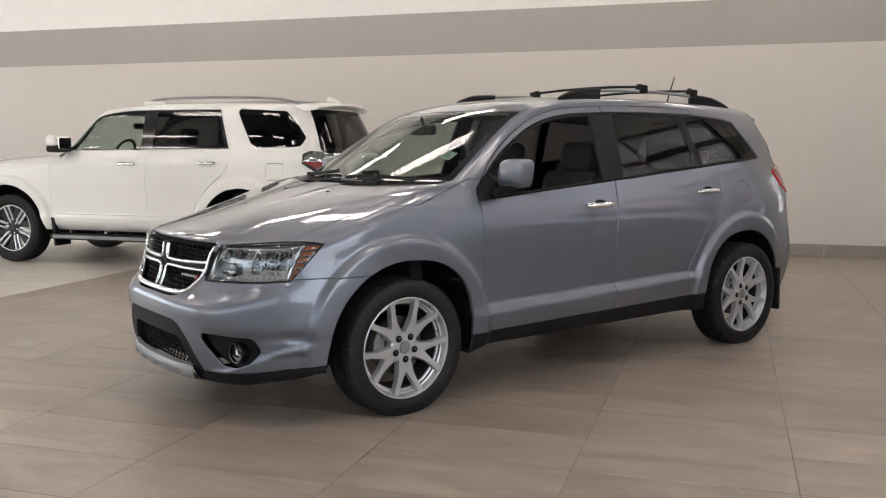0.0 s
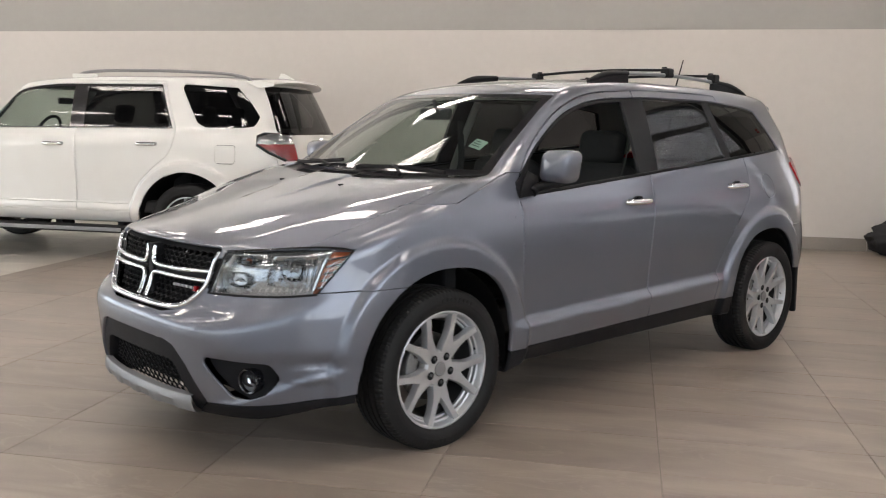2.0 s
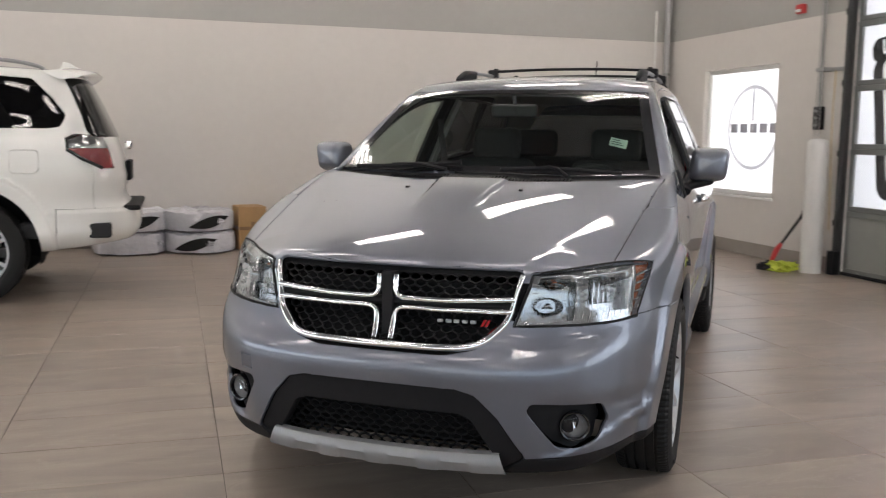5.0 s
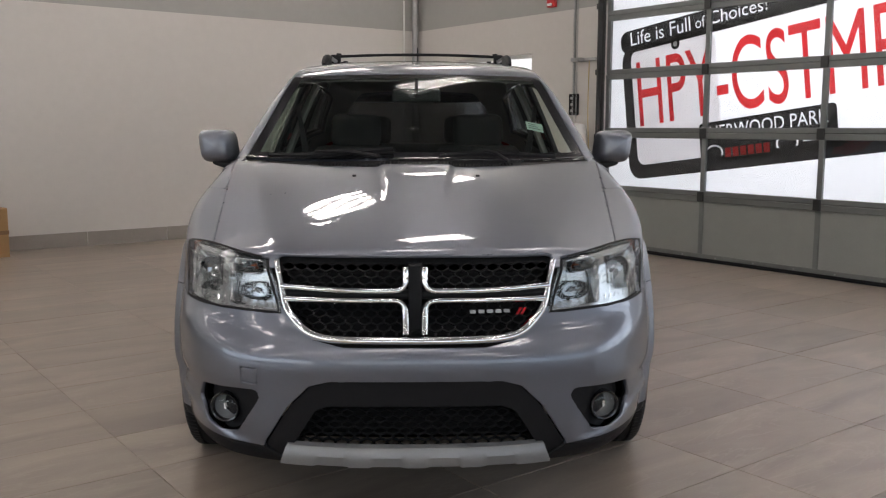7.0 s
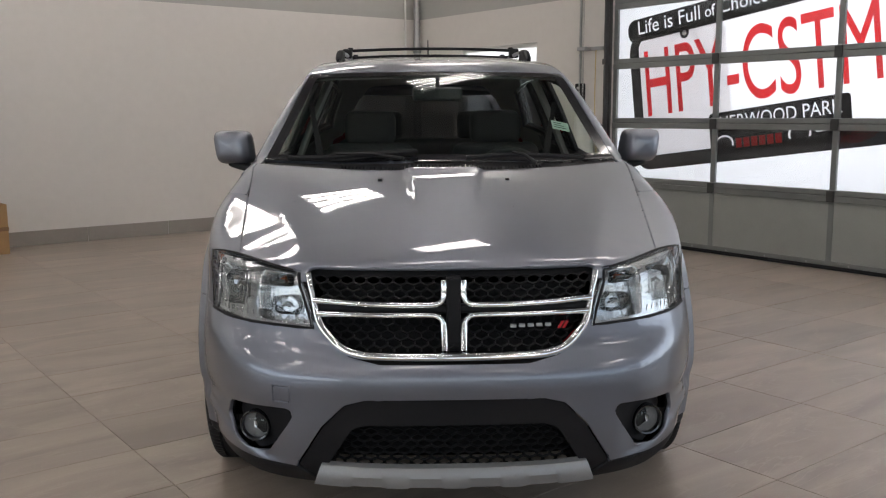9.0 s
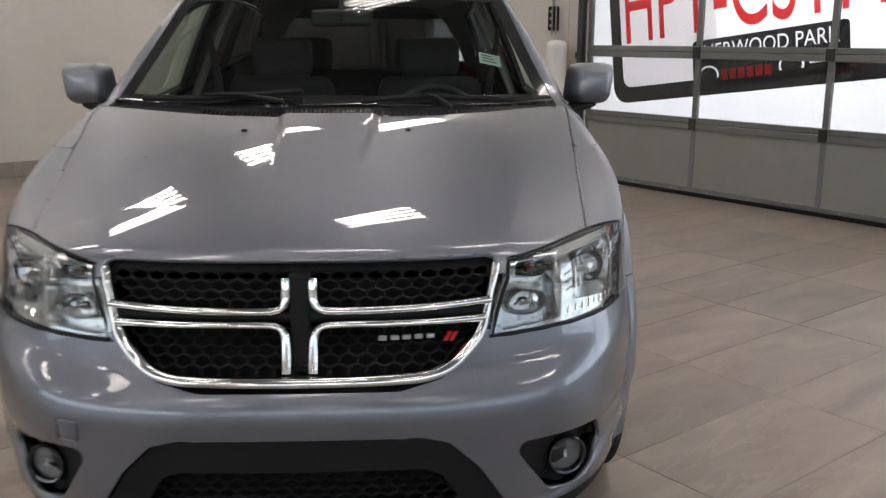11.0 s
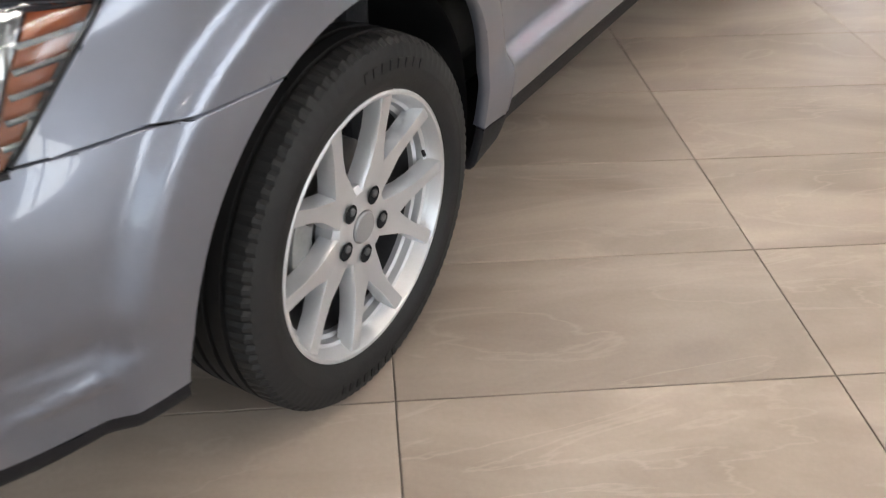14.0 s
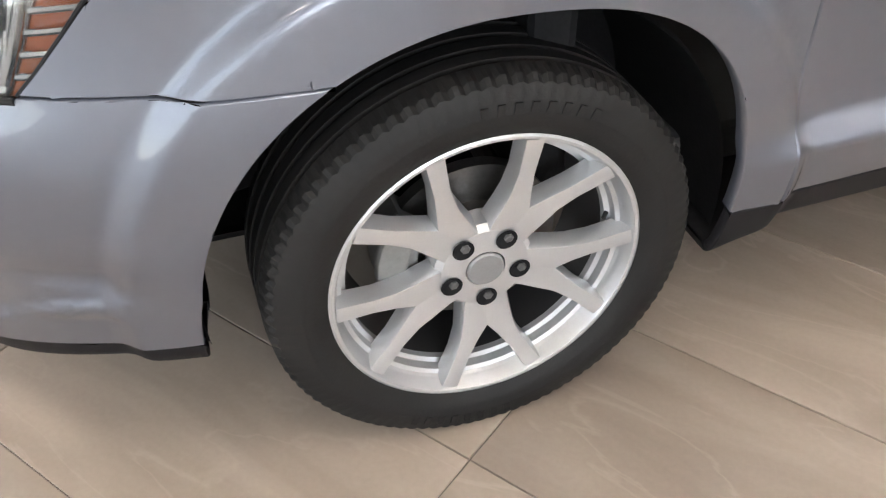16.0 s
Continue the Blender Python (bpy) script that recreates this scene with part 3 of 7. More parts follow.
OUT4.shape, OUT4.size, OUT4.size_y, OUT4.energy, OUT4.color = "RECTANGLE", 13.9, 2.6, 270, (.90, .95, 1.0)
OUT5 = bpy.data.lights.new("daylight_bay", "AREA")
OUT5.shape, OUT5.size, OUT5.size_y, OUT5.energy, OUT5.color = "RECTANGLE", 6.1, 3.0, 200, (.92, .96, 1.0)
lamp = new("daylight_bay", OUT5)
lamp.matrix_basis = ROOM @ look((SIDE + .32, -5.5, 2.17), (SIDE, -5.5, 2.16))
lamp = new("daylight_shop_front", OUT4)
lamp.matrix_basis = ROOM @ look((LEFT - .3, -1.5, 2.25), (LEFT, -1.5, 2.24))

# ==== the silver car ====
# x to its left, y to its tail, origin on the floor under the front axle
A_DOOR = curve((.15, .80), (.25, .855), (.36, .897), (.438, .914), (.446, .915), (.496, .884), (.515, .883), (.6, .886), (.8, .898), (.93, .902), (1.02, .893), (1.10, .864), (1.18, .834), (1.3, .787), (1.45, .724), (1.6, .652), (1.8, .54))
A_END = curve((.15, .82), (.25, .862), (.36, .878), (.5, .892), (.65, .899), (.8, .902), (.93, .900), (1.02, .891), (1.10, .864), (1.18, .834), (1.3, .787), (1.45, .724), (1.6, .652), (1.8, .54))
NOSE = spline((.15, .865), (.25, .962), (.32, .986), (.42, .999), (.52, 1.009), (.585, 1.013), (.615, 1.000), (.66, .955), (.70, .933), (.76, .915), (.87, .902), (.95, .885), (1.1, .84))
TAIL = spline((.2, 3.74), (.34, 3.86), (.48, 3.925), (.65, 3.93), (.80, 3.885), (1.0, 3.85), (1.2, 3.80), (1.45, 3.69), (1.7, 3.57))
HOOD = spline((-1.1, .80), (-.88, .915), (-.72, .970), (-.45, 1.040), (-.09, 1.125), (.15, 1.172), (.5, 1.22))
ROOF = spline((.4, 1.36), (.85, 1.580), (1.2, 1.668), (1.65, 1.703), (2.2, 1.708), (2.8, 1.695), (3.3, 1.664), (3.7, 1.622), (4.0, 1.58))
ARCH, ARCHZ, REAR = .438, .362, 2.89


def arch_r(y, z, yc):
    """Distance from the axle, shortened where the opening is squarer towards the door."""
    d = np.maximum((y - yc) if yc < 1 else (yc - y), 0) * np.maximum(z - ARCHZ, 0)
    r = np.hypot(y - yc, z - ARCHZ)
    return r - .034 * (2 * d / np.maximum(r * r, 1e-6)) ** 2 - .016 * np.clip((ARCHZ + .05 - z) / .12, 0, 1) * (y < yc)


def car_form(P):
    x, y, z = np.abs(P[:, 0]), P[:, 1], P[:, 2]
    door = sstep(.38, .62, y) * (1 - sstep(2.2, 2.5, y))
    lift = (.016 + .050 * np.clip(y - .5, 0, 2) / 1.8) * (1 - sstep(.6, .75, z))
    a = A_DOOR(z - lift) * door + A_END(z) * (1 - door)
    rf, rr = np.hypot(y, z - ARCHZ), np.hypot(y - REAR, z - ARCHZ)
    a = a + .026 * (1 - sstep5(.528, .584, np.minimum(rf, rr)))
    a = a - .05 * sstep(1.15, 1.6, z) * np.clip((y - 2.3) / 1.3, 0, 1) ** 2
    turn = np.degrees(np.arctan2(x / .915, np.maximum(-y, .001) / .93))
    # the bumper's shoulder climbs towards the wing
    zs = z - .085 * sstep(30, 60, turn) * sstep(.45, .60, z) * (1 - sstep(.74, .90, z))
    df, dr = np.maximum(-y, 0) / NOSE(zs), np.maximum(y - 2.3, 0) / (TAIL(z) - 2.3)
    n = np.where(y < 1, 2.7 + .45 * (1 - sstep(.48, .90, z)), 3.9 + .7 * sstep(1.25, 1.45, z))
    side = (((x / a) ** n + np.maximum(df, dr) ** n) ** (1 / n) - 1) * .9
    front = np.clip((.2 - y) / .8, 0, 1)
    fold = .52 + .26 * np.clip(y + .6, -.2, 1.0)
    hood = HOOD(y) - (x / .55) ** 2 * (.008 + .032 * front) - .13 * smax(x - fold, 0 * x, .016) * (.3 + .7 * front)
    edge = .10 + .055 * np.clip((y + .5) / .6, -.3, 1.2)
    hood = hood + .013 * (1 - sstep(edge - .012, edge + .016, x)) * sstep(-.50, -.05, y)
    bow = (.235 - .105 * np.clip((y - .1) / .85, 0, 1)) * (x / .72) ** 2
    screen = 1.160 + .544 * (y - bow - .1)
    roof = ROOF(y) - .036 * (x / .65) ** 2.8
    top = smin(smax(hood, screen, .012), roof, .05)
    k = np.where(y < .2, .055, .040)
    F = smax(side, (z - top) * .9, k)
    lip = .288 + .52 * np.clip(x - .60, 0, .3)
    F = F + .011 * sstep5(lip - .022, lip + .028, z) * (1 - sstep5(.425, .53, z)) * sstep5(.49, .60, x) * (1 - sstep5(-.57, -.48, y))
    # ridge along the flare, and a ledge that runs from the fog lamp pocket to the flare
    F = F - .006 * np.exp(-((turn - 58) / 5.5) ** 2) * sstep5(.42, .50, z) * (1 - sstep5(.60, .72, z)) * (y < -.1)
    F = F - .010 * (1 - sstep5(.425, .468, z)) * sstep5(.36, .40, z) * sstep(44, 54, turn) * (1 - sstep5(56.5, 58.5, turn)) * (y < -.1)
    under = .213 + .072 * sstep(.2, .6, y) + .055 * sstep(.62, .86, x) * (1 - sstep(-.45, -.3, y)) - z
    return smax(F, under, .02)


BODY = Skin(car_form, (-1.012, -1.0672, .1796), (1.012, 4.004, 1.76), .0158)


def ax(P):
    return np.abs(P[:, 0])


def plan(P):
    """Degrees round the nose, from its middle to the side."""
    return np.degrees(np.arctan2(ax(P) / .915, -P[:, 1] / .93))


def line(p, q):
    """A field in two coordinates: below zero to the right of the way from p to q."""
    (x0, y0), (x1, y1) = p, q
    n = math.hypot(x1 - x0, y1 - y0)
    return lambda u, v: ((u - x0) * (y0 - y1) + (v - y0) * (x1 - x0)) / n


def round_poly(pts, r):
    """A signed field of a polygon with rounded corners, in two coordinates."""
    pts = np.array(pts, float)

    def f(u, v):
        p = np.stack([u, v], 1)
        d = np.full(len(p), 1e9)
        inside = np.zeros(len(p), bool)
        for i in range(len(pts)):
            a, b = pts[i], pts[(i + 1) % len(pts)]
            e, w = b - a, p - a
            t = np.clip((w @ e) / (e @ e), 0, 1)
            d = np.minimum(d, np.linalg.norm(w - t[:, None] * e, axis=1))
            c = ((a[1] > v) != (b[1] > v)) & (u < (b[0] - a[0]) * (v - a[1]) / (b[1] - a[1] + 1e-12) + a[0])
            inside ^= c
        return np.where(inside, -d, d) - r
    return f


def inset(pts, r):
    c = np.mean(pts, 0)
    return [tuple(np.array(p) + (c - p) / np.linalg.norm(c - p) * r * 1.3) for p in pts]


car = thing("car", Matrix(), "silver grey mid-size family crossover parked on the tiles, driver window open", "car")
S = BODY
T = S.T
P_ = {}

# wheel openings
for nm, yc in (("f", 0.0), ("r", REAR)):
    hole, T = S.carve(T, lambda P: .5 - ax(P), lambda P: arch_r(P[:, 1], P[:, 2], yc) - ARCH)
under, T = S.carve(T, lambda P: P[:, 2] - .305, lambda P: ax(P) - .70, lambda P: np.abs(P[:, 1] - 1.49) - 2.11)
# front openings
front = lambda P: P[:, 1] + .25
GR = [(-.462, .893), (.462, .893), (.418, .735), (.345, .662), (.25, .640), (-.25, .640), (-.345, .662), (-.418, .735)]
gr_field = round_poly(inset(GR, .02), .02)
P_["grille"], T = S.carve(T, front, lambda P: gr_field(P[:, 0], P[:, 2]))
IN = [(-.500, .284), (-.420, .420), (-.350, .494), (-.29, .512), (.29, .512), (.350, .494), (.420, .420), (.500, .284), (.40, .21), (-.40, .21)]
in_field = round_poly(inset(IN, .015), .015)
P_["intake"], T = S.carve(T, front, lambda P: in_field(P[:, 0], P[:, 2]))
FO = [(.505, .470), (.728, .462), (.748, .41), (.715, .335), (.67, .313), (.588, .318)]
fo_field = round_poly(inset(FO, .02), .02)
P_["fog"], T = S.carve(T, front, lambda P: fo_field(ax(P), P[:, 2]))
# head lamps: from the grille round to the wing
lamp_low = curve((20, .716), (30, .722), (45, .727), (54, .737), (60, .75))
lamp_top = curve((20, .883), (29, .889), (40, .904), (48, .912), (56, .917), (64, .908))
out_edge = line((53.6, .735), (63, .912))
in_edge = line((26.6, .715), (31.4, .900))
P_["lens"], T = S.carve(T, front, lambda P: lamp_low(plan(P)) - P[:, 2], lambda P: P[:, 2] - lamp_top(plan(P)),
                        lambda P: -out_edge(plan(P), P[:, 2]), lambda P: in_edge(plan(P), P[:, 2]))
# lower black apron
apron = curve((0, .275), (.45, .276), (.52, .284), (.6, .284), (.70, .290), (.80, .304), (.95, .324))
P_["apron"], T = S.carve(T, lambda P: P[:, 1] + .40, lambda P: P[:, 2] - apron(ax(P)))
# tow eye cover
P_["cover"], T = S.carve(T, front, lambda P: P[:, 0] + .512, lambda P: -.566 - P[:, 0], lambda P: P[:, 2] - .552, lambda P: .502 - P[:, 2])
# screens and windows
scr_x = curve((1.10, .800), (1.147, .788), (1.35, .716), (1.585, .634), (1.66, .605))
P_["screen"], T = S.carve(T, lambda P: P[:, 1] - 1.4, lambda P: 1.0 - P[:, 2], lambda P: .155 + .19 * (ax(P) / .72) ** 2 - P[:, 1], lambda P: ax(P) - scr_x(P[:, 2]),
                          lambda P: P[:, 1] - (.925 + .075 * (ax(P) / .62) ** 2.2))
frit_low = lambda P: .155 + .19 * (ax(P) / .72) ** 2 + .05 - P[:, 1]
frit_side = lambda P: ax(P) - scr_x(P[:, 2]) + .046
frit_top = lambda P: P[:, 1] - (.925 + .075 * (ax(P) / .62) ** 2.2) + .045
P_["screen"], P_["frit"] = S.carve(P_["screen"], frit_low, frit_side, frit_top)
sill = lambda y: 1.098 + .078 * (y - .65)
head = curve((.40, 1.07), (.56, 1.20), (.68, 1.300), (.84, 1.405), (1.0, 1.487), (1.23, 1.553), (1.58, 1.586), (2.1, 1.598), (2.6, 1.590), (2.96, 1.560), (3.10, 1.53))
tailcut = line((3.005, 1.57), (3.255, 1.265))
P_["dlo"], T = S.carve(T, lambda P: .45 - ax(P), lambda P: .50 - P[:, 1], lambda P: P[:, 1] - 3.3, lambda P: sill(P[:, 1]) - P[:, 2], lambda P: P[:, 2] - head(P[:, 1]), lambda P: tailcut(P[:, 1], P[:, 2]))
REARW = [(-.58, 1.50), (.58, 1.50), (.66, 1.14), (-.66, 1.14)]
rw_field = round_poly(inset(REARW, .05), .05)
P_["backlight"], T = S.carve(T, lambda P: 3.45 - P[:, 1], lambda P: rw_field(P[:, 0], P[:, 2]))
TAILL = [(3.37, 1.200), (3.50, 1.236), (4.1, 1.225), (4.1, 1.02), (3.61, 1.03), (3.46, 1.10)]
tl_field = round_poly(inset(TAILL, .015), .015)
P_["tail"], T = S.carve(T, lambda P: .56 - ax(P), lambda P: tl_field(P[:, 1], P[:, 2]))
# bonnet, cowl, roof
hx = lambda P: ax(P) - (.712 + .10 * (P[:, 1] + .655))
cowl_y = lambda P: P[:, 1] - (.055 + .19 * (ax(P) / .72) ** 2)
P_["bonnet"], T = S.carve(T, lambda P: .86 - P[:, 2], hx, cowl_y, lambda P: ax(P) - .80)
P_["cowl"], T = S.carve(T, lambda P: .86 - P[:, 2], lambda P: P[:, 1] - .55, lambda P: P[:, 1] - (.155 + .19 * (ax(P) / .72) ** 2), lambda P: ax(P) - .775, lambda P: -.1 - P[:, 1])
# bumpers
P_["bumper"], T = S.carve(T, lambda P: P[:, 1] + .15, lambda P: P[:, 2] - .742)
lid = lambda P: np.maximum(3.52 - P[:, 1], 0)
P_["rear_bumper"], T = S.carve(T, lambda P: 3.28 - P[:, 1], lambda P: P[:, 2] - (.80 + 0 * P[:, 1]))
P_["tailgate"], T = S.carve(T, lambda P: 3.50 - P[:, 1], lambda P: ax(P) - .74 + .10 * sstep(1.1, 1.6, P[:, 2]))
# sills, doors
P_["rocker"], T = S.carve(T, lambda P: .40 - P[:, 1], lambda P: P[:, 1] - 2.50, lambda P: P[:, 2] - (.362 + .018 * (P[:, 1] - .5)))
d_top = curve((.45, 1.06), (.55, 1.20), (.66, 1.315), (.82, 1.43), (1.0, 1.523), (1.23, 1.592), (1.58, 1.626), (2.1, 1.640), (2.6, 1.630), (3.0, 1.60))
d_rear = curve((.3, 2.27), (.52, 2.27), (.62, 2.31), (.74, 2.385), (.87, 2.49), (1.0, 2.60), (1.11, 2.655), (1.25, 2.66), (1.5, 2.60), (1.7, 2.52))
b_cut = curve((.3, 1.565), (.9, 1.572), (1.13, 1.60), (1.25, 1.625), (1.6, 1.66), (1.7, 1.67))
a_cut = curve((.3, .535), (.7, .52), (1.0, .505), (1.09, .50), (1.4, .45))
P_["front_door"], T = S.carve(T, lambda P: .35 - ax(P), lambda P: P[:, 1] - b_cut(P[:, 2]), lambda P: a_cut(P[:, 2]) - P[:, 1], lambda P: P[:, 2] - d_top(P[:, 1]))
P_["rear_door"], T = S.carve(T, lambda P: .35 - ax(P), lambda P: P[:, 1] - d_rear(P[:, 2]), lambda P: 1.4 - P[:, 1], lambda P: P[:, 2] - d_top(P[:, 1]), lambda P: np.hypot(P[:, 1] - REAR, P[:, 2] - ARCHZ) * -1 + .60)
P_["flap"], T = S.carve(T, lambda P: -P[:, 0], lambda P: np.hypot(P[:, 1] - 2.89, P[:, 2] - 1.07) - .075)
P_["wing"], T = S.carve(T, lambda P: P[:, 1] - .56, lambda P: P[:, 2] - 1.20, lambda P: .3 - ax(P), lambda P: P[:, 2] - (1.075 + .35 * np.maximum(P[:, 1] - .1, 0)))
P_["side"] = T

# glass of the sides
b0 = line((1.50, 1.0), (1.545, 1.6))
b1 = line((1.675, 1.0), (1.755, 1.6))
c0 = line((2.455, 1.2), (2.365, 1.6))
c1 = line((2.525, 1.2), (2.455, 1.6))
dlo = P_["dlo"]
rim = lambda g: (lambda P: np.maximum(sill(P[:, 1]) + g - P[:, 2], P[:, 2] - head(P[:, 1]) + g))
P_["open_window"], dlo = S.carve(dlo, lambda P: -b0(P[:, 1], P[:, 2]), lambda P: .62 - P[:, 1], lambda P: sill(P[:, 1]) + .016 - P[:, 2], lambda P: P[:, 2] - head(P[:, 1]) + .018)
P_["rear_window"], dlo = S.carve(dlo, lambda P: b1(P[:, 1], P[:, 2]), lambda P: -c0(P[:, 1], P[:, 2]), lambda P: sill(P[:, 1]) + .014 - P[:, 2], lambda P: P[:, 2] - head(P[:, 1]) + .014)
P_["quarter"], dlo = S.carve(dlo, lambda P: c1(P[:, 1], P[:, 2]), lambda P: sill(P[:, 1]) + .014 - P[:, 2], lambda P: P[:, 2] - head(P[:, 1]) + .016, lambda P: tailcut(P[:, 1], P[:, 2]) + .022)
P_["pillar"] = dlo


def lr(T):
    """The car's left (x > 0) and right halves of a panel."""
    return S.cut(T, lambda P: -P[:, 0])


def main_pieces(T, share=.04):
    """T without its crumbs: pieces under a share of its triangles."""
    used, inv = np.unique(T, return_inverse=True)
    t = inv.reshape(-1, 3)
    lab = np.arange(len(used))
    while True:
        low = lab[t].min(1)
        nxt = lab.copy()
        for k in range(3):
            np.minimum.at(nxt, t[:, k], low)
        nxt = nxt[nxt]
        if (nxt == lab).all():
            break
        lab = nxt
    names, cnt = np.unique(lab[t[:, 0]], return_counts=True)
    return T[np.isin(lab[t[:, 0]], names[cnt >= share * len(T)])]


def panel(name, T, mat, label="", parent=None, **k):
    if not len(T):
        return None
    T = main_pieces(T, .3 if name == "front_apron" else .04)
    P, f, N = S.panel(T, **k)
    return hang(name, mesh_of(name, P, f, mat, N), parent or car, label)


panel("bonnet", P_["bonnet"], M_PAINT, gap=.0035)
panel("cowl", P_["cowl"], M_BLACK, "black plastic cowl grille", shift=-.012)
panel("front_bumper", P_["bumper"], M_PAINT, gap=.002)
for half in lr(P_["apron"]):
    panel("front_apron", half, M_BLACK, "unpainted black lower apron", shift=-.004)
panel("tow_cover", P_["cover"], M_PAINT, gap=.0015)
panel("windscreen", P_["screen"], M_GLASS, "clear windscreen", gap=0, depth=.005, shift=-.003)
panel("screen_border", P_["frit"], M_GLOSSBLACK, "black printed windscreen border", gap=0, depth=.005, shift=-.003)
panel("rear_screen", P_["backlight"], M_DARKTINT, gap=0, depth=.005)
panel("rear_bumper", P_["rear_bumper"], M_PAINT)
panel("tailgate", P_["tailgate"], M_PAINT)
panel("underbody", under, M_LINER, gap=0)
body_side = panel("body_shell", P_["side"], M_PAINT, "roof, pillars and rear quarters", gap=.002)
for T2, inn in ((P_["wing"], "wing"), (P_["front_door"], "front_door"), (P_["rear_door"], "rear_door"), (P_["rocker"], "sill_moulding"), (P_["pillar"], "pillar_trim"),
                (P_["rear_window"], "rear_door_window"), (P_["quarter"], "quarter_window"), (P_["lens"], "headlight"), (P_["tail"], "tail_light"), (P_["flap"], "fuel_flap")):
    mat = {"sill_moulding": M_BLACK, "pillar_trim": M_BLACK, "rear_door_window": M_TINT, "quarter_window": M_TINT, "headlight": M_LENS, "tail_light": M_RED}.get(inn, M_PAINT)
    glassy = inn in ("rear_door_window", "quarter_window")
    for half in lr(T2):
        ob = panel(inn, half, mat, {"sill_moulding": "black sill moulding", "tail_light": "red tail light", "headlight": "clear headlight with amber side"}.get(inn, ""),
                   gap=0 if glassy else .0016 if inn == "wing" else .0036 if "door" in inn else .0016, depth=.004 if glassy else .02 if inn != "wing" else .03, shift=-.005 if inn == "pillar_trim" else -.006 if glassy else .010 if inn == "tail_light" else 0)
        if ob:
            P_[(inn, ob.data.vertices[0].co.x > 0)] = ob
# added black sheets block light from the hollow body, so the seams look shaded
for half in lr(np.concatenate([P_["front_door"], P_["rear_door"], P_["wing"], P_["bumper"], P_["rocker"]])):
    P, f, N = S.panel(half, gap=.004, depth=.002, shift=-.021)
    hang("inner_panel", mesh_of("inner_panel", P, f, M_LINER, N), car, "black sheet added behind the seams to keep them dark")
# the same added shade sheet under the bonnet's seams
P, f, N = S.panel(P_["bonnet"], gap=-.012, depth=.002, shift=-.024)
hang("inner_panel", mesh_of("inner_panel", P, f, M_LINER, N), car)
panel("front_door_window", lr(P_["open_window"])[1], M_GLASS, gap=0, depth=.004, shift=-.006)


# ---- wheels ----
def wheel(tyre_r, rim_r, width, kind):
    ob = thing("wheel")
    w = width / 2

    def sh(r, cut):
        return lambda j: r - (cut * .75 if j % 3 == 0 else 0)
    prof = [(-w * .80, rim_r + .012), (-w * .92, rim_r + .03), (-w, (rim_r + tyre_r) / 2), (-w * .97, tyre_r - .035), (-w * .90, sh(tyre_r - .012, .005)), (-w * .80, sh(tyre_r - .003, .008))]
    for c in (-.5, -.17, .17, .5):
        prof += [(w * c - .0062, tyre_r), (w * c - .006, tyre_r - .008), (w * c + .006, tyre_r - .008), (w * c + .0062, tyre_r)]
    prof += [(w * .80, sh(tyre_r - .003, .008)), (w * .90, sh(tyre_r - .012, .005)), (w * .965, sh(tyre_r - .030, .0045)), (w * .985, tyre_r - .042), (w * .99, tyre_r - .048), (w, tyre_r - .056), (w * 1.0, (rim_r + tyre_r) / 2),
             (w * .985, rim_r + .042), (w * .98, rim_r + .036), (w * .95, rim_r + .026), (w * .88, rim_r + .014), (w * .82, rim_r + .006)]
    tyre = part("tyre", lathe(prof, 288), M_RUBBER, ob, smooth=21)
    # raised lettering, as plain bars
    for a0 in (80, 262):
        for k in range(8):
            a = a0 - 18 + 4.6 * k
            m = pose(0, 0, 0, a - 90, 0, 0) @ pose(w * .998, 0, (rim_r + tyre_r) / 2 + .008)
            part("raised_bar", box(-.001, .0012, -.0055, .0055, -.009, .009, m=m), M_RUBBER, tyre)
    lip = rim_r + .010
    silver = kind == "silver"
    rim = part("rim", lathe([(w * .80, lip), (w * .86, lip), (w * .875, lip - .004), (w * .865, lip - .009), (w * .80, lip - .013), (w * .66, rim_r - .008)], 96),
               M_ALLOY if silver else M_ALLOYDARK, ob, smooth=35)
    part("flange", lathe([(w * .66, rim_r - .008), (w * .60, rim_r - .011), (w * .57, rim_r - .018), (w * .44, rim_r - .021), (w * .41, rim_r - .029), (w * .32, rim_r - .031)], 96),
         M_ALLOY if silver else M_ALLOYDARK, rim, "stepped inner face of the rim", smooth=25)
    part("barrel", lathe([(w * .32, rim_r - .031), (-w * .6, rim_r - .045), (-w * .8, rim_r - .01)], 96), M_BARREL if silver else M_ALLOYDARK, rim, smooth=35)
    return ob, rim, w


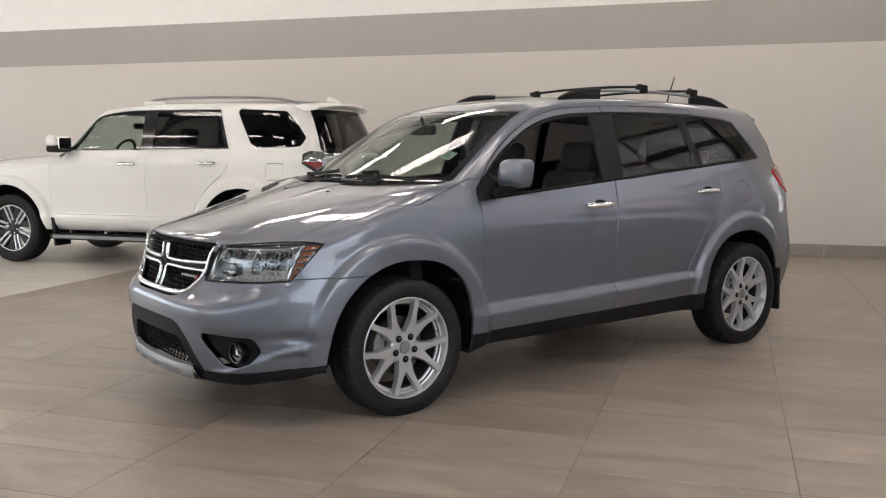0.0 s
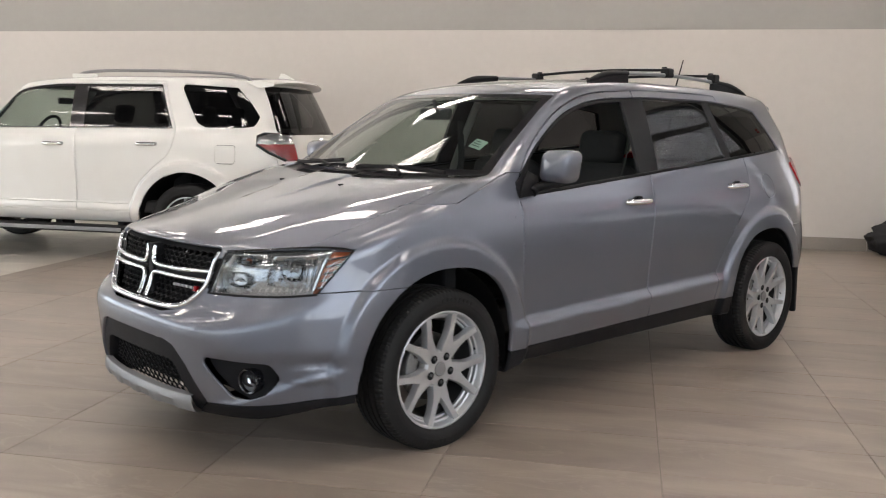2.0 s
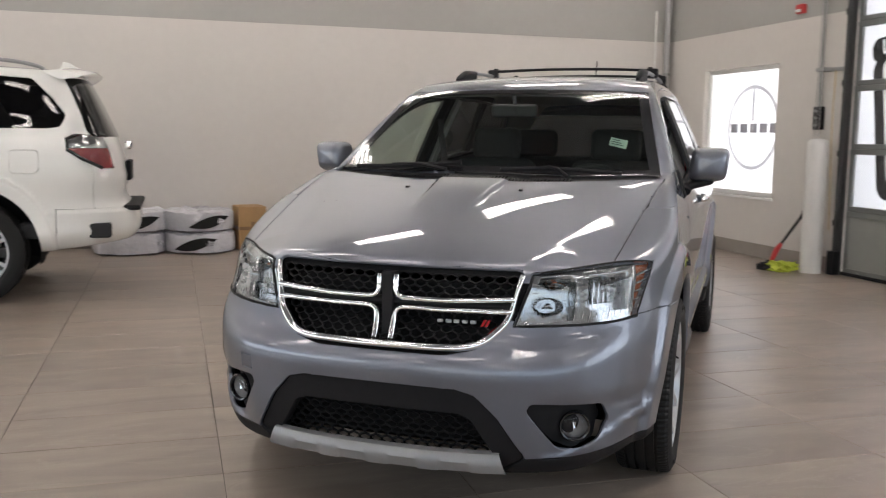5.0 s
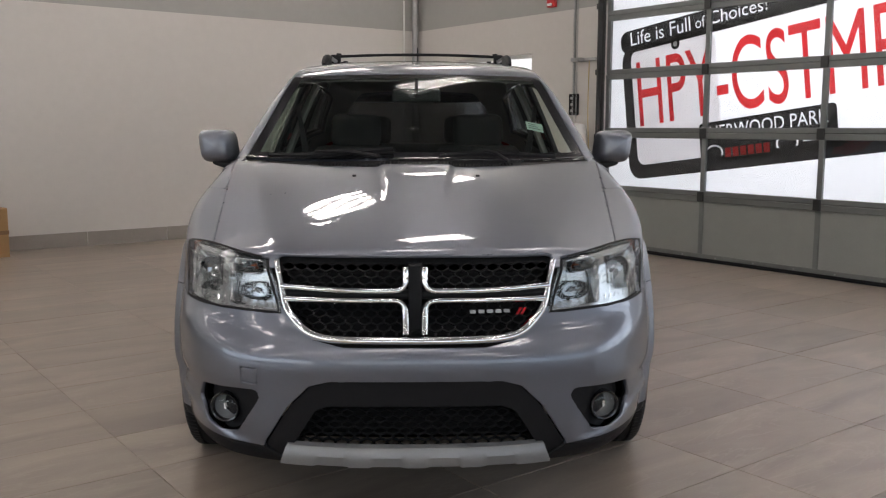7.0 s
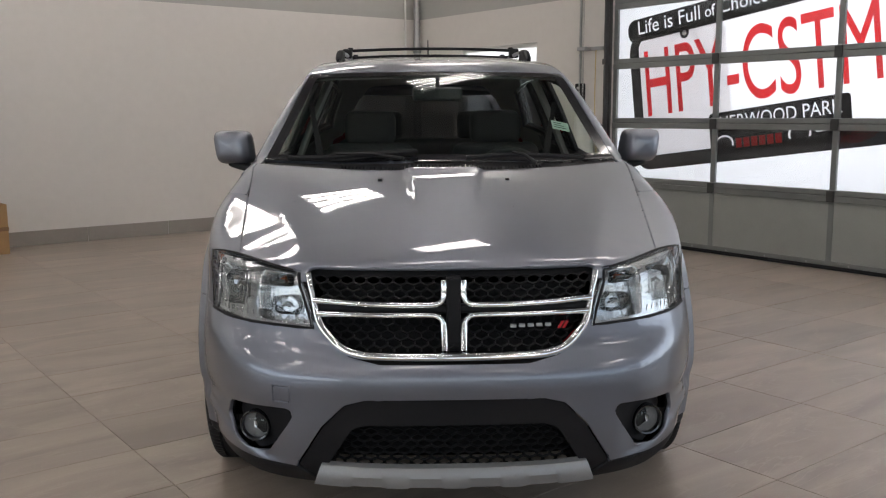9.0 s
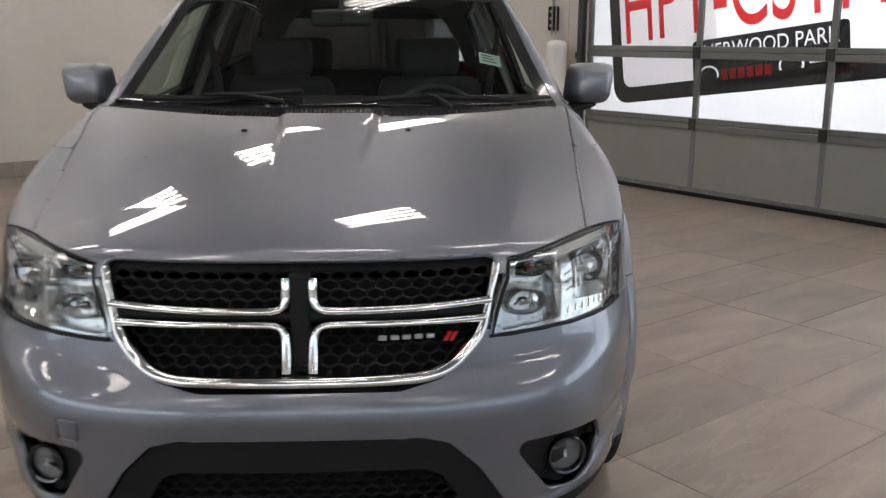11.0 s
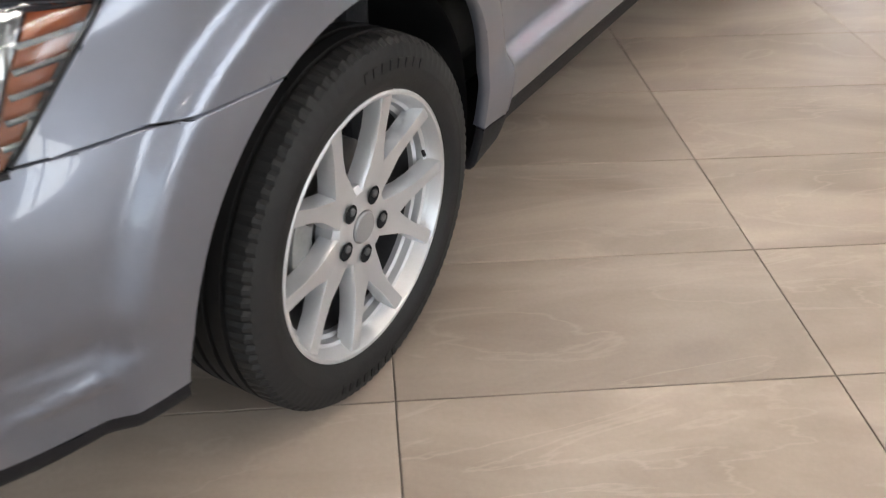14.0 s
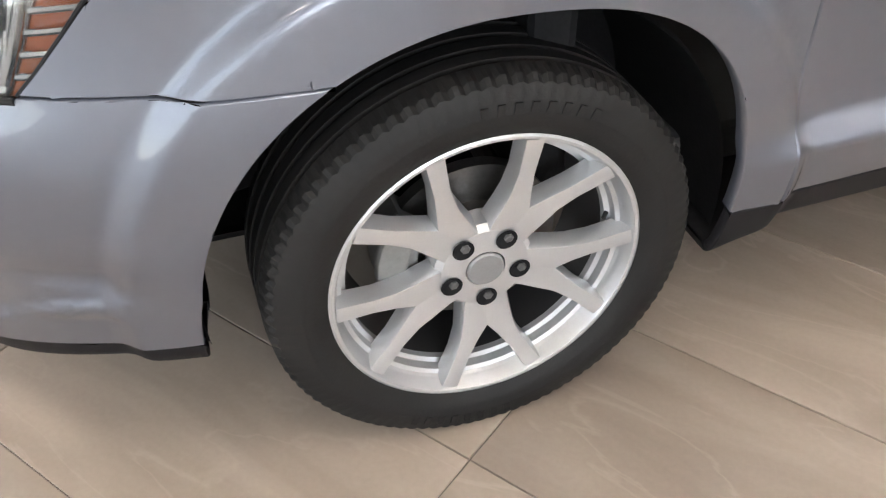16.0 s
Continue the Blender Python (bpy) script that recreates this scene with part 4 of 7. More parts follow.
def spoke_mesh(bm, pts, wid, front, thick):
    """A cast arm along (radius, degrees) points: wider at its back, its face rounded."""
    n = len(pts)
    rings = []
    for i, (r, a) in enumerate(pts):
        p = np.array([r * math.cos(radians(a)), r * math.sin(radians(a))])
        i0, i1 = max(i - 1, 0), min(i + 1, n - 1)
        q0, q1 = [np.array([pts[k][0] * math.cos(radians(pts[k][1])), pts[k][0] * math.sin(radians(pts[k][1]))]) for k in (i0, i1)]
        d = (q1 - q0) / np.linalg.norm(q1 - q0)
        s = np.array([-d[1], d[0]])
        w, f, t = wid[i], front[i], thick
        ring = []
        for o, x in ((-1.12, -t), (-1.0, -.007), (-.88, -.0008), (-.3, 0), (.3, 0), (.88, -.0008), (1.0, -.007), (1.12, -t)):
            c = p + s * o * w
            ring.append(bm.verts.new((f + x, c[0], c[1])))
        rings.append(ring)
    for a, b in zip(rings, rings[1:]):
        for k in range(8):
            bm.faces.new((a[k], a[(k + 1) % 8], b[(k + 1) % 8], b[k]))
    bm.faces.new(rings[0])
    bm.faces.new(rings[-1][::-1])


def silver_wheel():
    ob, rim, w = wheel(.361, .254, .226, "silver")
    f0 = w * .62
    for k in range(5):
        c = 56.5 + 72 * k
        bm = bmesh.new()
        for sgn in (-1, 1):
            spoke_mesh(bm, [(.045, c + sgn * 6), (.085, c + sgn * 8), (.125, c + sgn * 10.3), (.152, c + sgn * 12.6), (.19, c + sgn * 15.3), (.252, c + sgn * 18.2)],
                       [.032, .030, .0250, .0185, .0145, .0165], [f0 + .004, f0 + .004, f0 + .009, f0 + .011, f0 + .016, w * .835], .036)
        bmesh.ops.recalc_face_normals(bm, faces=bm.faces)
        part("spoke", bm, M_ALLOY, rim, smooth=24)
    hub = part("hub", lathe([(f0 - .04, .088), (f0 - .006, .084), (f0 + .004, .074), (f0 + .006, .050), (f0 + .006, .034), (f0 - .01, .033)], 48), M_ALLOY, rim, smooth=30)
    part("cap", lathe([(f0 - .01, .0325), (f0 + .008, .0322), (f0 + .011, .029), (f0 + .012, .012), (f0 + .012, .0001)], 36), M_SKID, hub, "silver centre cap", smooth=30)
    for k in range(5):
        a = radians(56.5 + 72 * k)
        m = Matrix.Translation((0, .062 * math.cos(a), .062 * math.sin(a)))
        # the pocket's shade is put into the colour: a black disc on the hub face
        part("lug_hole", lathe([(f0 + .0078, .0185), (f0 + .0085, .0172), (f0 + .0070, .0160), (f0 + .0066, .0001)], 24, m=m), M_LINER, hub, "black disc for the shade in a lug hole", smooth=20)
        part("lug_nut", lathe([(f0 + .0066, .0085), (f0 + .0100, .0082), (f0 + .0118, .006), (f0 + .0118, .0001)], 6, m=m @ Matrix.Translation((0, .003, .003))), M_CAST, hub)
    part("valve", tube([(w * .72, .205, .065), (w * .80, .196, .062)], .004, 8), M_BLACK, rim)
    return ob


def brake(ob, w):
    part("brake_disc", lathe([(-.02, .07), (-.02, .152), (.004, .152), (.004, .085), (.03, .08), (.03, .0001)], 64), M_STEEL, ob, smooth=30)
    bm = bmesh.new()
    for r0, r1, x0, x1 in ((.10, .165, -.045, .035), (.12, .172, .02, .045)):
        pts = [(r1, a) for a in range(140, 201, 10)] + [(r0, a) for a in range(200, 139, -10)]
        prism([(r * math.cos(radians(a)), r * math.sin(radians(a))) for r, a in pts], x0, x1, "x", .006, into=bm)
    part("caliper", bm, M_CALIPER, ob, "grey brake caliper", smooth=30)
    bm = lathe([(.035, .0001), (.035, .013), (.052, .012), (.054, .0001)], 12, m=Matrix.Translation((0, -.118, .072)))
    lathe([(.035, .0001), (.035, .013), (.052, .012), (.054, .0001)], 12, m=Matrix.Translation((0, -.140, -.02)), into=bm)
    part("caliper_bolt", bm, M_STEEL, ob)


W1_ = silver_wheel()
brake(W1_, .1125)
W1_.parent = car
for m in (pose(.808, .003, .347), pose(.808, REAR, .347, -18), pose(-.808, 0, .347, 0, 0, 180), pose(-.808, REAR, .347, 0, 0, 180)):
    if m.translation.y < .01 and m.translation.x > 0:
        W1_.matrix_basis = m
    else:
        copy_thing(W1_, m)

# arch liners
for yc in (0.0, REAR):
    for sx in (1, -1):
        bm = bmesh.new()
        rows = []
        for k in range(33):
            a = radians(-8 + 196 * k / 32)
            y, z = yc + (ARCH + .012) * math.cos(a), ARCHZ + (ARCH + .012) * math.sin(a)
            z = max(z, .295 if y < yc else .240)
            rows.append([bm.verts.new((sx * xx, yc + (y - yc) * s, ARCHZ + (z - ARCHZ) * s)) for xx, s in ((.862, .985), (.84, 1.0), (.74, 1.0), (.60, .99), (.50, .95), (.48, .3))])
        for a, b in zip(rows, rows[1:]):
            for i in range(5):
                bm.faces.new((a[i], a[i + 1], b[i + 1], b[i]))
        part("arch_liner", bm, M_LINER, car, "black wheel arch liner", smooth=40)
# mud flaps behind the rear wheels
for sx in (1, -1):
    part("mud_flap", prism([(3.295, .50), (3.335, .50), (3.345, .20), (3.325, .19)], sx * .66, sx * .895, "x", .004), M_BLACK, car)


# ---- details of the silver car ----
def solve_line(F, a, b):
    """Where the way from a (outside) to b (inside) first meets F = 0."""
    a, b = np.array(a, float), np.array(b, float)
    for n in (33, 17, 9):
        t = np.linspace(0, 1, n)[:, None]
        p = a + (b - a) * t
        k = int(np.argmax(F(p) <= 0))
        if k == 0:
            return b
        a, b = p[k - 1], p[k]
    return (a + b) / 2


def nose_at(x, z, off=0.0):
    p = solve_line(car_form, (x, -1.15, z), (x, -.2, z))
    return Vector((p[0], p[1] + off, p[2]))


def side_at(y, z, off=0.0, s=1):
    p = solve_line(car_form, (1.2, y, z), (.3, y, z))
    return Vector((s * (p[0] + off), p[1], p[2]))


def top_at(x, y, off=0.0):
    p = solve_line(car_form, (x, y, 2.0), (x, y, .8))
    return Vector((p[0], p[1], p[2] + off))


def smooth_path(pts, n=8):
    """A dense path through a few points."""
    P = [Vector(p) for p in pts]
    out = []
    for i in range(len(P) - 1):
        a, b, c, d = P[max(i - 1, 0)], P[i], P[i + 1], P[min(i + 2, len(P) - 1)]
        for k in range(n):
            t = k / n
            out.append(.5 * ((2 * b) + (c - a) * t + (2 * a - 5 * b + 4 * c - d) * t * t + (3 * b - a - 3 * c + d) * t ** 3))
    return out + [P[-1]]


def on_nose(pts, off, n=6):
    return [nose_at(p.x, p.y, off) for p in smooth_path([Vector((a, b, 0)) for a, b in pts], n)]


def honeycomb(bm, x0, x1, z0, z1, yf, inside, px=.042, pz=.021, r=.0048):
    rows = int((z1 - z0) / pz) + 1
    for k in range(rows):
        z = z0 + pz * k
        run = []
        n = int((x1 - x0) / (px / 2))
        for i in range(n + 1):
            x = x0 + i * px / 2
            zz = z + (.0045 if (i + k) % 2 else -.0045)
            if inside(x, zz):
                run.append((x, yf(x, zz), zz))
            else:
                if len(run) > 1:
                    tube(run, r, 4, into=bm)
                run = []
            if (i + k) % 2 and inside(x, zz) and inside(x, zz + pz):
                tube([(x, yf(x, zz), zz), (x, yf(x, zz + pz), zz + pz - .009)], r, 4, into=bm)
        if len(run) > 1:
            tube(run, r, 4, into=bm)
    return bm


NOSE_Y = {}


def nose_depth(x, z, off):
    k = (round(abs(x) * 100), round(z * 100))
    if k not in NOSE_Y:
        NOSE_Y[k] = nose_at(k[0] / 100, k[1] / 100).y
    return NOSE_Y[k] + off


grille = hang("grille", None, car, "black mesh grille with a chrome cross frame")
P, f, N = S.panel(P_["grille"], gap=0, depth=.002, shift=-.075)
hang("backing", mesh_of("backing", P, f, M_LINER, N), grille)
inside_grille = lambda x, z: gr_field(np.array([x]), np.array([z]))[0] < -.004
bm = honeycomb(bmesh.new(), -.46, .46, .645, .90, lambda x, z: nose_depth(x, z, .035), inside_grille)
tagged(part("mesh", bm, M_MESH, grille, "black honeycomb mesh"), kind="stuff")
# the black cross behind the chrome
part("crossbar", tube(on_nose([(-.43, .781), (-.2, .781), (0, .781), (.2, .781), (.43, .781)], .022), .016, 10, flat=1.0), M_BLACK, grille, smooth=40)
bm = prism([(-.022, .650), (.022, .650), (.022, .882), (-.022, .882)], -.915, -.86, "y", .006)
part("upright", bm, M_BLACK, grille)
for sx in (-1, 1):
    part("chrome_bar", tube(on_nose([(sx * .438, .808), (sx * .25, .799), (sx * .10, .797), (sx * .052, .800), (sx * .034, .815), (sx * .031, .84), (sx * .030, .872)], -.004), .0112, 10, flat=.85), M_CHROME, grille, "chrome bar", smooth=50)
    part("chrome_bar", tube(on_nose([(sx * .425, .768), (sx * .25, .766), (sx * .10, .766), (sx * .055, .763), (sx * .036, .748), (sx * .031, .72), (sx * .030, .66)], -.004), .0112, 10, flat=.85), M_CHROME, grille, "chrome bar", smooth=50)
ring = [(-.455, .886), (-.44, .82), (-.418, .742), (-.385, .70), (-.345, .668), (-.29, .652), (-.20, .647), (0, .645), (.20, .647), (.29, .652), (.345, .668), (.385, .70), (.418, .742), (.44, .82), (.455, .886)]
path = on_nose(ring, .002, 5)
wid = [.010 + .009 * min(1, max(0, (.82 - p.z) / .12)) for p in path]
part("chrome_ring", tube(path, wid, 12, flat=.75), M_CHROME, grille, "chrome lower frame", smooth=50)
# the maker's badge as plain bars
badge = hang("badge", None, grille, "silver bars and red slashes on the grille")
for k in range(5):
    x = .178 + .028 * k
    part("bar", box(x, x + .019, nose_at(.25, .725).y - .004 + .02 + .02 * k / 5, nose_at(.25, .725).y + .008 + .02 + .02 * k / 5, .719, .730, .002), M_ALLOY, badge)
for k in range(2):
    x = .328 + .014 * k
    part("slash", prism([(x, .714), (x + .010, .714), (x + .022, .737), (x + .012, .737)], nose_at(.34, .725).y + .015, nose_at(.34, .725).y + .026, "y"), M_RED, badge)

# lower intake: surround, mesh, skid plate
MESH = [(-.400, .29), (-.330, .408), (-.295, .421), (.295, .421), (.330, .408), (.400, .29), (.40, .22), (-.40, .22)]
mesh_field = round_poly(inset(MESH, .015), .015)
hole, sur = S.carve(P_["intake"], lambda P: mesh_field(P[:, 0], P[:, 2]))
intake = hang("lower_intake", None, car, "matte black lower intake with silver skid plate")
P, f, N = S.panel(sur, gap=.002, depth=.05, shift=-.012)
hang("surround", mesh_of("surround", P, f, M_BLACK, N), intake)
P, f, N = S.panel(P_["intake"], gap=0, depth=.002, shift=-.10)
hang("backing", mesh_of("backing", P, f, M_LINER, N), intake)
bm = honeycomb(bmesh.new(), -.41, .41, .285, .43, lambda x, z: nose_depth(x, z, .055), lambda x, z: mesh_field(np.array([x]), np.array([z]))[0] < 0)
tagged(part("mesh", bm, M_MESH, intake), kind="stuff")


def skid_plate():
    bm = bmesh.new()
    n = 88
    rows = []
    for i in range(n + 1):
        t = i / n * 2 - 1
        scal = 0
        for c in (-.62, -.21, .21, .62):
            scal = max(scal, float(sstep(.135, .105, abs(t - c))))
        col = []
        for z, o, w in ((.306, .03, .415), (.300, .006, .418), (.292, 0, .422), (.270, -.004, .430), (.248 + .001 * scal, -.002 + .007 * scal, .438), (.234 + .002 * scal, .004 + .006 * scal, .442), (.225 + .001 * scal, .04, .44), (.215, .12, .43)):
            x = t * w
            y = -1.004 * (1 - (abs(x) / .98) ** 2.5) ** (1 / 2.5)
            col.append(bm.verts.new((x, y + o, z)))
        rows.append(col)
    for a, b in zip(rows, rows[1:]):
        for k in range(7):
            bm.faces.new((a[k], b[k], b[k + 1], a[k + 1]))
    bmesh.ops.recalc_face_normals(bm, faces=bm.faces)
    return bm


part("skid_plate", skid_plate(), M_SKID, intake, "silver skid plate with four notches", smooth=30)
# fog lamps
for T2, s in zip(lr(P_["fog"]), (1, -1)):
    P, f, N = S.panel(T2, gap=.001, depth=.05, shift=-.045)
    pocket = hang("fog_pocket", mesh_of("fog_pocket", P, f, M_BLACK, N), car, "black fog lamp pocket")
    m = Matrix.Translation((s * .640, -.808, .385)) @ pose(0, 0, 0, 0, 0, s * 14) @ pose(0, 0, 0, 0, 0, -90)
    fog = hang("fog_lamp", None, car, "round clear fog lamp")
    fog.matrix_basis = m
    part("bezel", lathe([(-.03, .050), (.012, .052), (.016, .049), (.014, .044), (-.004, .043)], 40), M_GLOSSBLACK, fog, smooth=30)
    part("reflector", lathe([(-.002, .043), (-.016, .036), (-.028, .02), (-.030, .0001)], 40), M_SKID, fog, smooth=50)
    part("lens", lathe([(.002, .043), (.008, .036), (.012, .02), (.013, .0001)], 40), M_LENS, fog, smooth=50)
    part("bulb_shield", tube([(-.02, 0, -.02), (.004, 0, -.004), (.004, 0, .014)], .006, 8), M_CHROME, fog)
# head lamps: behind the lens a bright bezel with three cells, a light pipe and an amber marker
DEG = .0157                                    # metres of lens for a degree round the nose
CELLS = ([(32.4, .880), (41.0, .885), (40.5, .839), (31.5, .831)], [(29.9, .823), (40.5, .826), (39.3, .746), (28.3, .738)], [(43.3, .888), (54.4, .890), (53.0, .766), (41.8, .778)])
CELL_FIELDS = [round_poly(inset([(a * DEG, z) for a, z in c], .012), .012) for c in CELLS]
marker_edge = line((52.7, .735), (56.9, .895))


def lamp_pt(a, z, dep, s):
    """A point a way behind the lens, by the angle round the nose and the height."""
    a = radians(a)
    x, y = .915 * math.sin(a), -.93 * math.cos(a)
    r = solve_line(car_form, (x * 1.25, y * 1.25, z), (x * .6, y * .6, z))
    return Vector((s * (r[0] - dep * math.sin(a)), r[1] + dep * math.cos(a), z))


def head_lamp(T2, s):
    lamp = P_[("headlight", s > 0)]
    amber, rest = S.carve(T2, lambda P: marker_edge(plan(P), P[:, 2]))
    P, f, N = S.panel(amber, gap=.002, depth=.01, shift=-.022)
    hang("marker", mesh_of("marker", P, f, M_AMBER, N), lamp, "amber side marker")
    for k, field in enumerate(CELL_FIELDS):
        cell, rest = S.carve(rest, lambda P: field(plan(P) * DEG, P[:, 2]))
        P, f, N = S.panel(cell, gap=-.004, depth=.003, shift=-.062 if k == 2 else -.050)
        hang("reflector", mesh_of("reflector", P, f, M_FLUTED, N), lamp, "faceted bright reflector")
    P, f, N = S.panel(rest, gap=.0005, depth=.052, shift=-.013)
    hang("bezel", mesh_of("bezel", P, f, M_LAMPTRIM, N), lamp, "bright silver bezel with three cells")
    # bowls and bulbs in the cells
    for a, z, rr, wide, dep in ((48.4, .828, .046, 1.25, .052), (34.6, .781, .032, 1.6, .044), (36.4, .857, .020, 1.9, .044)):
        m = Matrix.Translation(lamp_pt(a, z, dep, s)) @ pose(0, 0, 0, 0, 0, s * a * .6) @ pose(0, 0, 0, 0, 0, -90) @ Matrix.Diagonal((1, wide, 1, 1))
        part("bowl", lathe([(.022, rr), (.010, rr * .96), (-.004, rr * .8), (-.016, rr * .5), (-.020, rr * .2), (-.020, .0001)], 14, m=m), M_REFLECT, lamp)
        part("bulb", lathe([(-.020, .0001), (-.020, rr * .22), (.004, rr * .20), (.010, .0001)], 12, m=m), M_AMBER if rr < .03 else M_REFLECT, lamp)
        part("bulb_shield", tube([m @ Vector((.006, -rr * .3, -rr * .25)), m @ Vector((.012, 0, -rr * .05)), m @ Vector((.006, rr * .3, -rr * .25))], rr * .13, 6), M_STEEL if rr > .03 else M_CAST, lamp)
    # facets of the main reflector, upright
    for k in range(7):
        a = 44.6 + 1.32 * k
        part("facet", tube([lamp_pt(a + (z - .78) * 14, z, .054, s) for z in (.778, .80, .82, .84, .86, .878)], .0062, 6, flat=.5), M_REFLECT, lamp)
    # ribs: slanted between the cells, short ones along the foot
    for k in range(5):
        z = .795 + .019 * k
        part("rib", tube([lamp_pt(a, z + (a - 41.2) * .006, .012, s) for a in (41.0, 42.0, 43.0)], .0016, 5), M_LAMPTRIM, lamp)
    for k in range(8):
        a = 40.6 + 1.55 * k
        z = .742 + .0006 * k
        part("rib", tube([lamp_pt(a + q * .5, z + .016 * q, .012, s) for q in (0, .5, 1)], .0022, 5), M_CHROME, lamp)
    part("light_pipe", tube([lamp_pt(52.6 + (z - .745) / .15 * 3.5, z, .014, s) for z in (.750, .78, .81, .84, .87, .893)], .0085, 8), M_LAMPTRIM, lamp)
    for k in range(5):
        z = .760 + .0275 * k
        a0 = 53.6 + (z - .75) / .14 * 3.2
        part("slat", tube([lamp_pt(a0 + i * .95, z + .0022 * i, .012, s) for i in range(6)], .0046, 6), M_LAMPTRIM, lamp)
    # black seal all round the lens
    low = [(53.9, .736)] + [(a, float(lamp_low(a))) for a in (51, 48, 45, 40, 35, 30)] + [(27.2, .722), (28.2, .765), (29.3, .81), (30.4, .85), (31.1, .884)]
    top = [(a, float(lamp_top(a))) for a in (33, 37, 41, 45, 49, 53, 57, 60.5)] + [(62.3, .906), (60.3, .865), (58.1, .82), (55.6, .77), (54.1, .742)]
    part("seal", tube([lamp_pt(a, z, .001, s) for a, z in low], .0052, 6), M_BLACK, lamp, "black rubber seal")
    part("seal", tube([lamp_pt(a, z, .003, s) for a, z in top], .0036, 6), M_BLACK, lamp, "black rubber seal")


for T2, s in zip(lr(P_["lens"]), (1, -1)):
    head_lamp(T2, s)
# bonnet details: washer nozzles
for s in (1, -1):
    p = top_at(s * .252, -.075)
    bm = box(p.x - .008, p.x + .008, p.y - .012, p.y + .010, p.z - .004, p.z + .006, .003)
    part("washer_nozzle", bm, M_BLACK, car)
# cowl slats
bm = bmesh.new()
for k in range(56):
    x = -.42 + .0152 * k
    y0 = .062 + .19 * (abs(x) / .72) ** 2
    p, q = top_at(x, y0, -.004), top_at(x, y0 + .045, -.004)
    tube([p, q], .0032, 4, into=bm)
tagged(part("cowl_slats", bm, M_GLOSSBLACK, car), kind="stuff")
# wipers
for pts in ([(.10, .10), (.30, .165), (.62, .22)], [(-.66, .26), (-.45, .20), (-.10, .165)]):
    path = [top_at(x, y + .035, .016) for x, y in pts]
    path = smooth_path(path, 5)
    w = hang("wiper", None, car, "black wiper blade and arm")
    part("blade", tube(path, .007, 6, flat=1.6), M_BLACK, w)
    a = path[len(path) // 2]
    root = top_at(pts[0][0] + (.30 if pts[0][0] > 0 else .50), .115 + .05, .006)
    part("arm", tube([root, (root + a) / 2 + Vector((0, 0, .018)), a + Vector((0, 0, .012))], [.010, .008, .005], 8), M_BLACK, w, smooth=40)
# inspection sticker
c = [(.52, .50), (.60, .50), (.60, .565), (.52, .565)]
bm = bmesh.new()
bm.faces.new([bm.verts.new(top_at(x, y, -.010)) for x, y in c])
M_STICK = material("pale_green_paper", (.50, .66, .60), .6, grain=.05, scale=200)
M_INK = material("dark_print", (.06, .10, .09), .6, grain=.05, scale=100)
M_PAPER = material("white_paper", (.75, .78, .76), .6, grain=.03, scale=200)
st = part("sticker", bm, M_STICK, car, "pale green inspection sticker")
bm = bmesh.new()
for k in range(3):
    y = .512 + .016 * k
    bm.faces.new([bm.verts.new(top_at(x, yy, -.008)) for x, yy in ((.53, y), (.585 - .01 * k, y), (.585 - .01 * k, y + .006), (.53, y + .006))])
part("print", bm, M_INK, st)

# door mirrors
for s in (1, -1):
    mir = hang("door_mirror", None, car, "silver door mirror on a black foot")
    bm = bmesh.new()
    m = Matrix.Translation((s * .966, .668, 1.231)) @ pose(0, 0, 0, 0, 0, s * 10)
    n, rows = 24, []
    for k, (yy, sc) in enumerate(((-.075, .05), (-.073, .42), (-.066, .66), (-.050, .84), (-.022, .96), (.015, 1.0), (.050, .985), (.062, .95), (.060, .88))):
        row = []
        for i in range(n):
            a = 2 * math.pi * i / n
            cx, cz = math.cos(a), math.sin(a)
            x = .086 * sc * math.copysign(abs(cx) ** .42, cx)
            z = .080 * sc * math.copysign(abs(cz) ** .42, cz)
            x += s * .010 * (z / .076)
            row.append(bm.verts.new(m @ Vector((x, yy, z + .006 * (1 - sc)))))
        rows.append(row)
    for a, b in zip(rows, rows[1:]):
        for i in range(n):
            bm.faces.new((a[i], a[(i + 1) % n], b[(i + 1) % n], b[i]))
    bm.faces.new(rows[0])
    bmesh.ops.recalc_face_normals(bm, faces=bm.faces)
    part("shell", bm, M_PAINT, mir, smooth=60)
    bm = bmesh.new()
    bm.faces.new([bm.verts.new(m @ Vector((.072 * math.copysign(abs(math.cos(a)) ** .45, math.cos(a)), .054, .066 * math.copysign(abs(math.sin(a)) ** .55, math.sin(a))))) for a in [2 * math.pi * i / 24 for i in range(24)]])
    part("mirror_glass", bm, M_CHROME, mir)
    foot = [side_at(.60, 1.105, -.01, s), Vector((s * .86, .63, 1.122)), Vector((s * .90, .65, 1.138)), Vector((s * .985, .665, 1.156))]
    part("foot", tube(smooth_path(foot, 4), [.040, .040, .039, .038, .037, .037, .036, .036, .035, .034, .031, .027, .020], 12, flat=.62), M_BLACK, mir, smooth=50)
    bm = prism([(.50, 1.082), (.64, 1.096), (.66, 1.18), (.60, 1.205), (.545, 1.15)], -.006, .006, "x", .002)
    for v in bm.verts:
        p = side_at(v.co.y, v.co.z)
        v.co = Vector((s * (p.x + .001 + v.co.x), v.co.y, v.co.z))
    part("sail", bm, M_BLACK, mir, smooth=30)

